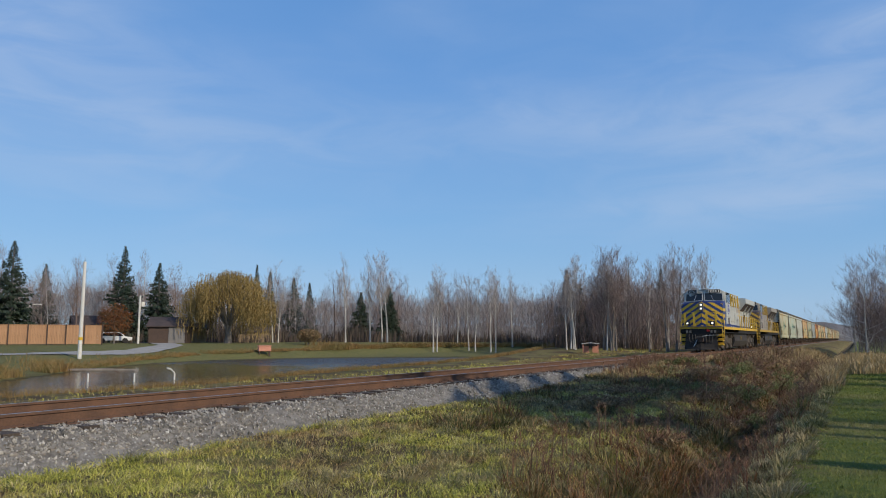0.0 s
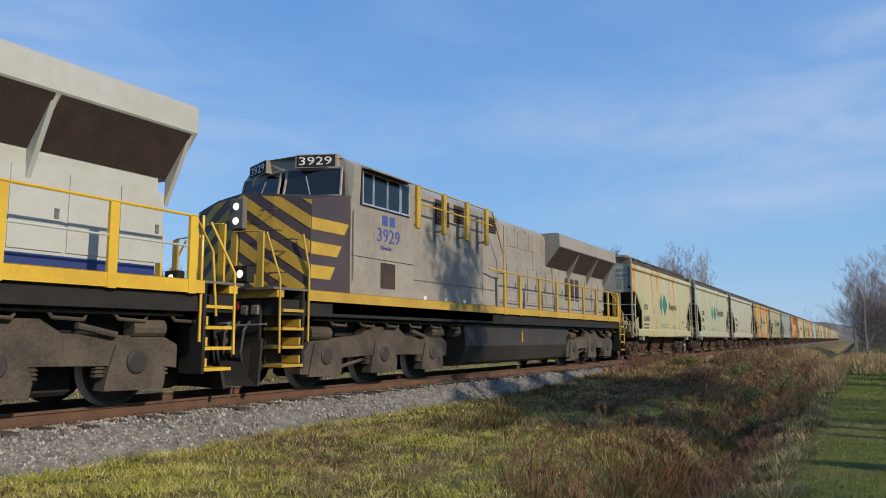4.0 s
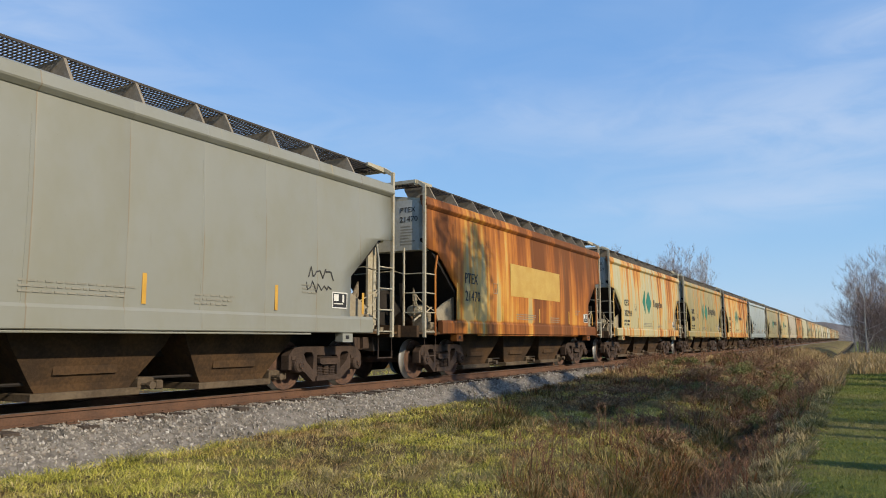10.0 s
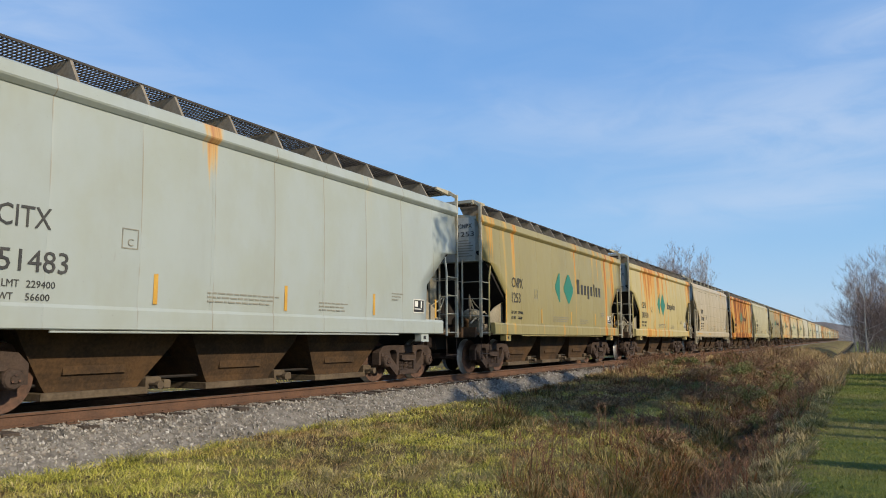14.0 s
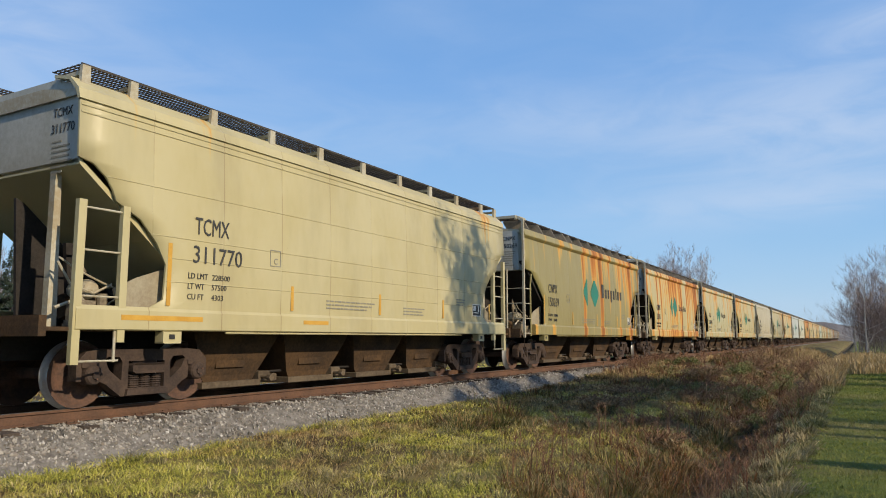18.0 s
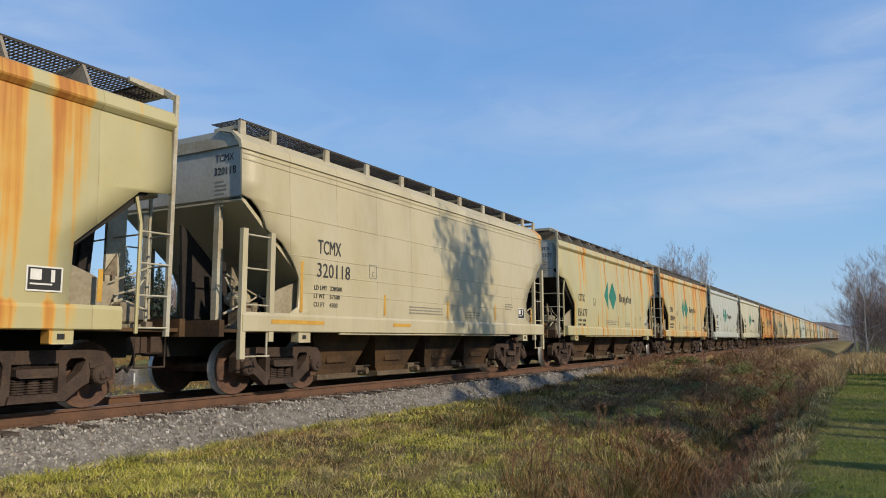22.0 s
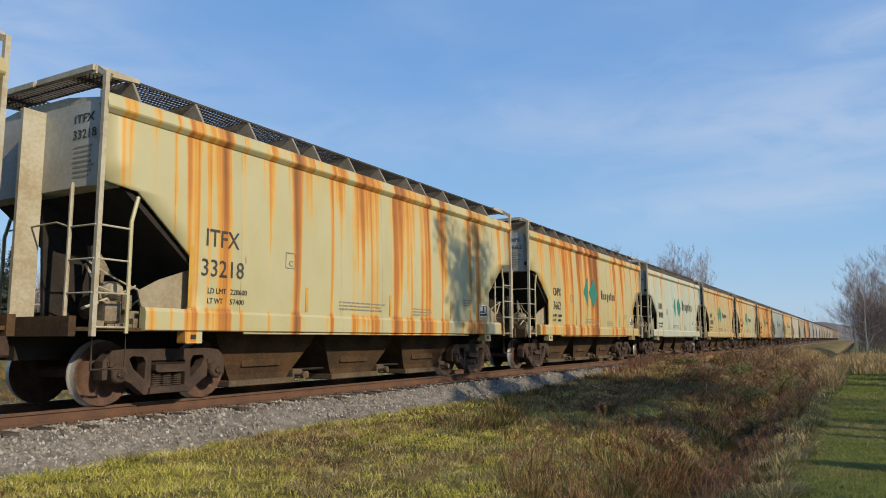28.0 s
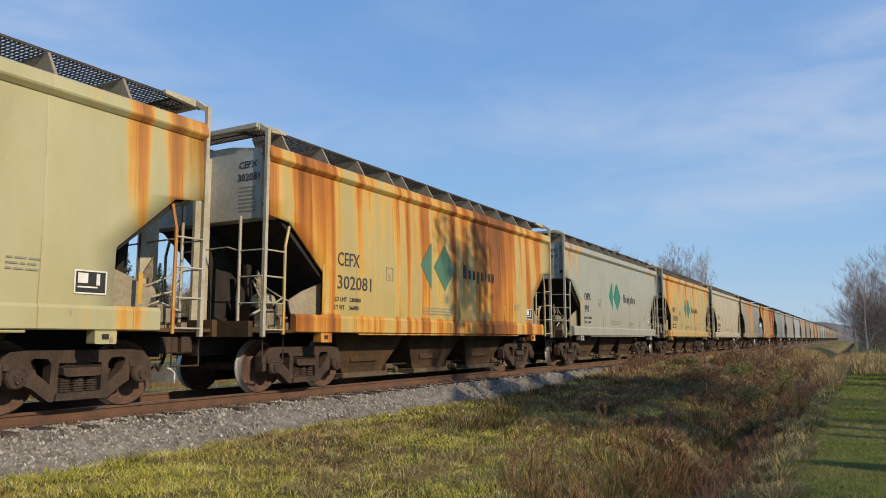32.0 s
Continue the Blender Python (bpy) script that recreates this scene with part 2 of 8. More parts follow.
# ---- mesh helpers ----
class Shape:
    """Collects vertices and faces of one mesh; m is the material slot of the faces that follow."""

    def __init__(self):
        self.v, self.f, self.mi, self.m, self.smooth = [], [], [], 0, []
        self.s = False

    def face(self, *idx):
        self.f.append(idx)
        self.mi.append(self.m)
        self.smooth.append(self.s)

    def box(self, x0, x1, y0, y1, z0, z1, cut=0.0):
        """A box; cut bevels its long edges a little."""
        if cut:
            c = min(cut, abs(x1 - x0) / 3, abs(y1 - y0) / 3, abs(z1 - z0) / 3)
            n = len(self.v)
            for z, k in ((z0, c), (z0 + c, 0), (z1 - c, 0), (z1, c)):
                for x, y in ((x0 + k, y0 + k), (x1 - k, y0 + k), (x1 - k, y1 - k), (x0 + k, y1 - k)):
                    self.v.append((x, y, z))
            self.face(n + 3, n + 2, n + 1, n)
            for r in range(3):
                for i in range(4):
                    j = (i + 1) % 4
                    self.face(n + 4 * r + i, n + 4 * r + j, n + 4 * r + 4 + j, n + 4 * r + 4 + i)
            self.face(n + 12, n + 13, n + 14, n + 15)
            return self
        n = len(self.v)
        self.v += [(x, y, z) for z in (z0, z1) for y in (y0, y1) for x in (x0, x1)]
        for q in ((0, 2, 3, 1), (4, 5, 7, 6), (0, 1, 5, 4), (2, 6, 7, 3), (0, 4, 6, 2), (1, 3, 7, 5)):
            self.face(*(n + i for i in q))
        return self

    def prism(self, poly, a, b, axis="y"):
        """A polygon pushed from a to b along an axis. poly: (x, z) for y, (y, z) for x, (x, y) for z."""
        n, k = len(self.v), len(poly)
        for t in (a, b):
            for p, q in poly:
                self.v.append({"y": (p, t, q), "x": (t, p, q), "z": (p, q, t)}[axis])
        self.face(*range(n, n + k))
        self.face(*reversed(range(n + k, n + 2 * k)))
        for i in range(k):
            j = (i + 1) % k
            self.face(n + j, n + i, n + k + i, n + k + j)
        return self

    def tube(self, pts, radii, seg=6, cap=True):
        """A round bar along points; radii: one number or one for each point."""
        pts = [Vector(p) for p in pts]
        if isinstance(radii, (int, float)):
            radii = [radii] * len(pts)
        n = len(self.v)
        up = Vector((0, 0, 1)) if abs((pts[-1] - pts[0]).normalized().z) < 0.9 else Vector((1, 0, 0))
        for i, p in enumerate(pts):
            d = (pts[min(i + 1, len(pts) - 1)] - pts[max(i - 1, 0)]).normalized()
            a = d.cross(up).normalized()
            b = d.cross(a)
            for k in range(seg):
                w = 2 * math.pi * k / seg
                self.v.append(tuple(p + (a * math.cos(w) + b * math.sin(w)) * radii[i]))
        for i in range(len(pts) - 1):
            for k in range(seg):
                j = (k + 1) % seg
                self.face(n + i * seg + k, n + i * seg + j, n + (i + 1) * seg + j, n + (i + 1) * seg + k)
        if cap:
            self.face(*reversed(range(n, n + seg)))
            self.face(*range(n + (len(pts) - 1) * seg, n + len(pts) * seg))
        return self

    def lathe(self, profile, seg=28, at=(0, 0, 0), axis="y"):
        """Turns (r, t) points round an axis through at."""
        n, k = len(self.v), len(profile)
        for i in range(seg):
            w = 2 * math.pi * i / seg
            for r, t in profile:
                c, s = r * math.cos(w), r * math.sin(w)
                p = {"y": (c, t, s), "x": (t, c, s), "z": (c, s, t)}[axis]
                self.v.append((p[0] + at[0], p[1] + at[1], p[2] + at[2]))
        for i in range(seg):
            j = (i + 1) % seg
            for q in range(k - 1):
                self.face(n + i * k + q, n + j * k + q, n + j * k + q + 1, n + i * k + q + 1)
        return self

    def add(self, other, m=None):
        n = len(self.v)
        self.v += [tuple(m @ Vector(p)) for p in other.v] if m else other.v
        self.f += [tuple(n + i for i in f) for f in other.f]
        self.mi += other.mi
        self.smooth += other.smooth
        return self

    def mesh(self, name, *mats):
        me = bpy.data.meshes.new(name)
        me.from_pydata(self.v, [], self.f)
        for m in mats:
            me.materials.append(m)
        if len(mats) > 1:
            me.polygons.foreach_set("material_index", self.mi)
        me.polygons.foreach_set("use_smooth", self.smooth)
        me.update()
        return me


def fix_normals(me):
    bm = bmesh.new()
    bm.from_mesh(me)
    bmesh.ops.recalc_face_normals(bm, faces=bm.faces)
    bm.to_mesh(me)
    bm.free()
    return me


def part(name, shape, mats, parent, label="", at=None):
    """Links a shape (or a ready mesh) as one mesh object under a thing or a part."""
    if isinstance(shape, Shape):
        me = fix_normals(shape.mesh(name, *(mats if isinstance(mats, (tuple, list)) else (mats,))))
    else:
        me = shape
    ob = new(name, me)
    ob.parent = parent
    if at is not None:
        ob.matrix_basis = at
    if label:
        ob["label"] = label
    return ob


def thing(name, label, category, group="", kind="", m=None):
    ob = new(name)
    ob.empty_display_size = 0.2
    tagged(ob, label, category, group, kind)
    if m is not None:
        ob.matrix_basis = m
    return ob


def solid(name, shape, mats, label, category, group="", kind="", m=None):
    """A thing that is one mesh."""
    ob = part(name, shape, mats, None)
    tagged(ob, label, category, group, kind)
    if m is not None:
        ob.matrix_basis = m
    return ob


# Lettering: all words are turned into meshes in one go.
WORDS = {}


def letter_words(words):
    made = []
    for w in words:
        if w in WORDS or w in [x for x, _ in made]:
            continue
        cu = bpy.data.curves.new("word", "FONT")
        cu.body, cu.size, cu.extrude, cu.resolution_u, cu.offset = w, 1.0, 0.004, 2, 0.0
        made.append((w, new("word", cu)))
    bpy.context.view_layer.update()
    deps = bpy.context.evaluated_depsgraph_get()
    for w, ob in made:
        me = bpy.data.meshes.new_from_object(ob.evaluated_get(deps))
        me.name = "lettering"
        co = np.zeros(len(me.vertices) * 3)
        me.vertices.foreach_get("co", co)
        co = co.reshape(-1, 3)
        lo, hi = co.min(0), co.max(0)
        WORDS[w] = (me, lo, hi)
        cu = ob.data
        bpy.data.objects.remove(ob)
        bpy.data.curves.remove(cu)


def word(text, mat, parent, x0, x1, z0, z1, y, name="lettering", label="", facing="near"):
    """Lettering fitted into a box on a face towards -y (near), +y (far) or -x (front, x is then y across)."""
    src, lo, hi = WORDS[text]
    me = src.copy()
    me.materials.clear()
    me.materials.append(mat)
    co = np.zeros(len(me.vertices) * 3)
    me.vertices.foreach_get("co", co)
    co = co.reshape(-1, 3)
    u = (co[:, 0] - lo[0]) / (hi[0] - lo[0])
    w = (co[:, 1] - lo[1]) / (hi[1] - lo[1])
    d = co[:, 2] * 0.8
    out = np.zeros_like(co)
    if facing == "near":
        out[:, 0], out[:, 1], out[:, 2] = x0 + u * (x1 - x0), y - d, z0 + w * (z1 - z0)
    elif facing == "front":
        out[:, 1], out[:, 0], out[:, 2] = x1 - u * (x1 - x0), y - d, z0 + w * (z1 - z0)
    me.vertices.foreach_set("co", out.ravel())
    me.update()
    return part(name, me, None, parent, label)


# ---- ground ----
def smooth(a, b, t):
    t = max(0.0, min(1.0, (t - a) / (b - a)))
    return t * t * (3 - 2 * t)


FAR_SHORE = ((-40, 30), (0, 31), (16, 34), (22, 39), (29, 45), (43, 55), (52, 58), (60, 57), (69, 54), (86, 51), (94, 45), (98, 38))
NEAR_SHORE = ((-40, 25), (15, 26), (25, 26), (34, 28.5), (47, 30), (60, 30), (79, 33), (98, 37))


def along(line, x):
    for (a, p), (b, q) in zip(line, line[1:]):
        if a <= x <= b:
            return p + (q - p) * (x - a) / (b - a)
    return line[0][1] if x < line[0][0] else line[-1][1]


WATER = -1.12


def ground_z(x, y):
    """Height of the land: lawn, ditch, bank, track bed, pond, meadow."""
    n = noise.noise((x * 0.35, y * 0.35, 0.0)) * 0.07 + noise.noise((x * 1.3, y * 1.3, 4.0)) * 0.05
    if y < TRACK:
        n *= 1 + 1.2 * smooth(9, 16, x) * smooth(1.0, 1.8, y) * (1 - smooth(7.6, 8.4, y))
        z = -0.66 + 0.13 * abs(noise.noise((x * 0.95, y * 1.05, 6.0))) * smooth(5, 12, x) * smooth(2.6, 3.4, y) * (1 - smooth(7.6, 8.3, y))
        z -= 0.62 * math.exp(-((y - 2.15 - 0.15 * math.sin(x * 0.4)) / 0.62) ** 2)           # ditch
        z += 0.10 * smooth(3.0, 7.6, y) + 0.30 * smooth(16, 34, x) * smooth(2.4, 4.5, y) - 0.03
        if y < 0.8:
            n *= 0.25
        return z + n
    z = -0.56 - 0.50 * smooth(12.6, 24, y)
    if -40 < x < 99:
        near, far = along(NEAR_SHORE, x), along(FAR_SHORE, x)
        if near - 2 < y < far + 3:
            z = min(z, -1.06 - 0.7 * smooth(0.0, 3.0, min(y - near, far - y)))
        elif y >= far + 3:
            z = -1.06
        if y > far - 1:
            z = max(z, -1.06 + 0.62 * smooth(far, far + 9, y))
    d = math.hypot(x, y)
    z += 0.95 * smooth(52, 100, d) * smooth(15, 26, y)
    if d > 140:
        z += (d - 140) * 0.004
    return z + n


def axis_steps(stops):
    out = []
    for (a, b, step) in stops:
        k = max(1, round((b - a) / step))
        out += [a + (b - a) * i / k for i in range(k)]
    return out + [stops[-1][1]]


def build_ground():
    xs = axis_steps([(-2500, -300, 200), (-300, -30, 30), (-30, 0, 3), (0, 30, 0.25), (30, 60, 1.0), (60, 140, 3), (140, 500, 30), (500, 3500, 300)])
    ys = axis_steps([(-2500, -200, 230), (-200, -20, 20), (-20, -3, 2), (-3, 9, 0.25), (9, 14, 0.5), (14, 60, 1.2), (60, 140, 4), (140, 500, 40), (500, 3500, 300)])
    s = Shape()
    s.s = True
    for y in ys:
        for x in xs:
            s.v.append((x, y, ground_z(x, y)))
    w = len(xs)
    for j in range(len(ys) - 1):
        for i in range(w - 1):
            s.face(j * w + i, j * w + i + 1, (j + 1) * w + i + 1, (j + 1) * w + i)
    m = bpy.data.materials.new("grassland")
    m.use_nodes = True
    nt = m.node_tree
    bsdf = nt.nodes["Principled BSDF"]
    pos = nt.nodes.new("ShaderNodeTexCoord").outputs["Object"]
    sep = nt.nodes.new("ShaderNodeSeparateXYZ")
    link(nt, pos, sep.inputs[0])
    y = sep.outputs[1]
    big, mid, fine = noise_node(nt, pos, 0.35, 4.0), noise_node(nt, pos, 2.6, 4.0, 0.6), noise_node(nt, pos, 30.0, 5.0, 0.7)
    rough_grass = mix_color(nt, ramp(nt, mid, 0.35, 0.62), (0.150, 0.155, 0.045), (0.240, 0.180, 0.080))
    rough_grass = mix_color(nt, ramp(nt, big, 0.42, 0.62), rough_grass, (0.110, 0.075, 0.042))
    lawn = mix_color(nt, ramp(nt, mid, 0.3, 0.7), (0.105, 0.145, 0.030), (0.160, 0.180, 0.042))
    lawn = mix_color(nt, ramp(nt, big, 0.5, 0.7), lawn, (0.220, 0.195, 0.070))
    wob = math_node(nt, "ADD", y, math_node(nt, "MULTIPLY", math_node(nt, "SUBTRACT", mid, 0.5), 1.2))
    c = mix_color(nt, ramp(nt, wob, 0.55, 0.95), lawn, rough_grass)
    meadow = mix_color(nt, ramp(nt, mid, 0.3, 0.7), (0.135, 0.145, 0.048), (0.200, 0.175, 0.070))
    c = mix_color(nt, ramp(nt, wob, 30.0, 44.0), c, meadow)
    mud = math_node(nt, "MULTIPLY", ramp(nt, sep.outputs[2], -1.02, -1.14), 0.9)
    c = mix_color(nt, mud, c, (0.050, 0.038, 0.024))
    c = mix_color(nt, math_node(nt, "MULTIPLY", ramp(nt, fine, 0.40, 0.75), 0.5), c, (0.028, 0.026, 0.012))
    link(nt, c, bsdf.inputs["Base Color"])
    bsdf.inputs["Roughness"].default_value, bsdf.inputs["Specular IOR Level"].default_value = 0.95, 0.15
    b = nt.nodes.new("ShaderNodeBump")
    b.inputs["Strength"].default_value, b.inputs["Distance"].default_value = 0.8, 0.06
    link(nt, fine, b.inputs["Height"])
    link(nt, b.outputs[0], bsdf.inputs["Normal"])
    solid("ground", s, m, "grassy ground with a ditch and mown lawn", "ground", kind="structure")


build_ground()

water_mat = bpy.data.materials.new("pond_water")
water_mat.use_nodes = True


def build_water():
    nt = water_mat.node_tree
    bsdf = nt.nodes["Principled BSDF"]
    bsdf.inputs["Base Color"].default_value = (0.045, 0.030, 0.014, 1)
    bsdf.inputs["Roughness"].default_value, bsdf.inputs["IOR"].default_value = 0.04, 1.33
    bsdf.inputs["Specular IOR Level"].default_value = 0.5
    pos = nt.nodes.new("ShaderNodeTexCoord").outputs["Object"]
    b = nt.nodes.new("ShaderNodeBump")
    b.inputs["Strength"].default_value, b.inputs["Distance"].default_value = 0.6, 0.03
    sep = nt.nodes.new("ShaderNodeSeparateXYZ")
    link(nt, pos, sep.inputs[0])
    # the breeze ripples the pond's open end
    gust = ramp(nt, math_node(nt, "ADD", sep.outputs[0], math_node(nt, "MULTIPLY", noise_node(nt, pos, 0.15, 2.0), 20.0)), 50.0, 64.0)
    wind = math_node(nt, "ADD", 1.1, math_node(nt, "MULTIPLY", gust, 14.0))
    link(nt, math_node(nt, "ADD", 0.07, math_node(nt, "MULTIPLY", gust, 0.22)), bsdf.inputs["Roughness"])
    link(nt, math_node(nt, "MULTIPLY", noise_node(nt, stretch(nt, pos, 1.0, 1.6, 1.0), 3.0, 3.0), wind), b.inputs["Height"])
    link(nt, b.outputs[0], bsdf.inputs["Normal"])
    s = Shape()
    xs = [-40 + 3.0 * i for i in range(47)]
    for x in xs:
        s.v += [(x, along(NEAR_SHORE, x) - 1.5, WATER), (x, along(FAR_SHORE, x) + 1.5, WATER)]
    for i in range(len(xs) - 1):
        s.face(2 * i, 2 * i + 2, 2 * i + 3, 2 * i + 1)
    solid("water", s, water_mat, "still brown pond reflecting sky and trees", "pond", kind="structure")
    d = Shape()
    for i in range(60):
        x = -50 + i
        c = 2.15 + 0.15 * math.sin(x * 0.4)
        d.v += [(x, c - 0.5, -1.2), (x, c + 0.5, -1.2)]
    for i in range(59):
        d.face(2 * i, 2 * i + 2, 2 * i + 3, 2 * i + 1)
    solid("water_1", d, water_mat, "narrow strip of dark water in the ditch", "ditch water", kind="structure")


build_water()

# ---- track ----
RAIL_PROFILE = ((-0.068, -0.172), (0.068, -0.172), (0.068, -0.160), (0.012, -0.140), (0.012, -0.045), (0.036, -0.034), (0.036, -0.004), (0.028, 0.0),
                (-0.028, 0.0), (-0.036, -0.004), (-0.036, -0.034), (-0.012, -0.045), (-0.012, -0.140), (-0.068, -0.160))


def build_track():
    bed = thing("track_bed", "raised bed of grey crushed stone under the railway", "ballast", kind="structure", m=pose(0, TRACK, 0))
    s = Shape()
    s.s = True
    prof = ((-2.35, -0.75), (-1.86, -0.58), (-1.50, -0.33), (-1.32, -0.215), (-0.9, -0.205), (0.0, -0.20), (0.9, -0.205), (1.32, -0.215), (1.7, -0.40), (2.5, -0.85))
    xs = axis_steps([(-200, -10, 10), (-10, 60, 0.25), (60, 1500, 20)])
    for x in xs:
        for i, (y, z) in enumerate(prof):
            w = noise.noise((x * 0.8, y * 2.0, 1.0))
            s.v.append((x, y + (w * 0.12 if i in (0, 1, 8, 9) else 0), z + 0.02 * noise.noise((x * 3, y * 3, 9.0))))
    k = len(prof)
    for j in range(len(xs) - 1):
        for i in range(k - 1):
            s.face(j * k + i, (j + 1) * k + i, (j + 1) * k + i + 1, j * k + i + 1)
    part("bed", s, BALLAST, bed)
    stones = Shape()
    r = random.Random(3)
    for n in range(26000):
        x = 2.5 + 40 * r.random() ** 1.9
        y = -2.15 + 1.42 * r.random() if r.random() < 0.82 else -0.6 + 1.2 * r.random()
        zz = float(np.interp(y, [p[0] for p in prof], [p[1] for p in prof]))
        if y < -1.75 and r.random() < 0.4:
            continue
        a = 0.017 + 0.022 * r.random() ** 2
        rot = Euler((r.random() * 6, r.random() * 6, r.random() * 6)).to_matrix()
        b = len(stones.v)
        for q in ((1, 0, 0), (-1, 0, 0), (0, 0.8, 0), (0, -0.8, 0), (0, 0, 0.6), (0, 0, -0.6)):
            p = rot @ (Vector((q[0] + r.uniform(-0.35, 0.35), q[1] + r.uniform(-0.35, 0.35), q[2] + r.uniform(-0.3, 0.3))) * a)
            stones.v.append((x + p.x, y + p.y, zz + 0.010 + p.z))
        for q in ((0, 2, 4), (2, 1, 4), (1, 3, 4), (3, 0, 4), (2, 0, 5), (1, 2, 5), (3, 1, 5), (0, 3, 5)):
            stones.face(*(b + i for i in q))
    me = stones.mesh("stones", STONE)
    tagged(part("stones", me, None, bed, "loose angular grey stones"), kind="stuff")
    track = thing("railway_track", "rusty steel rails on dark timber ties", "railway track", kind="structure", m=pose(0, TRACK, 0))
    for side in (-1, 1):
        s = Shape()
        s.prism([(side * 0.7535 + p, q) for p, q in RAIL_PROFILE], -200, 1500, axis="x")
        rail = part("rail", s, RAIL_RUST, track, "rust-brown steel rail with a worn bright top")
        head = Shape().box(-200, 1500, side * 0.7535 - 0.026, side * 0.7535 + 0.026, -0.002, 0.0015)
        part("rail_head", head, RAIL_TOP, rail)
    tie = Shape().box(-0.115, 0.115, -1.30, 1.30, -0.39, -0.176, 0.012).mesh("tie", TIE_WOOD)
    plate = Shape().box(-0.09, 0.09, -0.17, 0.17, -0.176, -0.166)
    for k in range(4):
        plate.box(-0.07 if k & 1 else 0.045, -0.045 if k & 1 else 0.07, -0.11 if k & 2 else 0.085, -0.085 if k & 2 else 0.11, -0.166, -0.140)
    plate = plate.mesh("tie_plate", RAIL_RUST)
    r = random.Random(5)
    for n in range(170):
        x = -6 + n * 0.53 + r.uniform(-0.03, 0.03)
        t = part("tie", tie, None, track, at=pose(x, r.uniform(-0.07, 0.07), r.uniform(-0.012, 0.012), 0, 0, r.uniform(-1.5, 1.5)))
        if n < 60:
            part("tie_plate", plate, None, t, at=pose(0, -0.7535, 0))


build_track()

# ---- hopper cars ----
PITCH = 14.465          # length of one car over its couplers
FIRST = 101.35 + 6.7    # x of the first car's middle at the start
HALF = 6.55
AXLE_R = 0.457

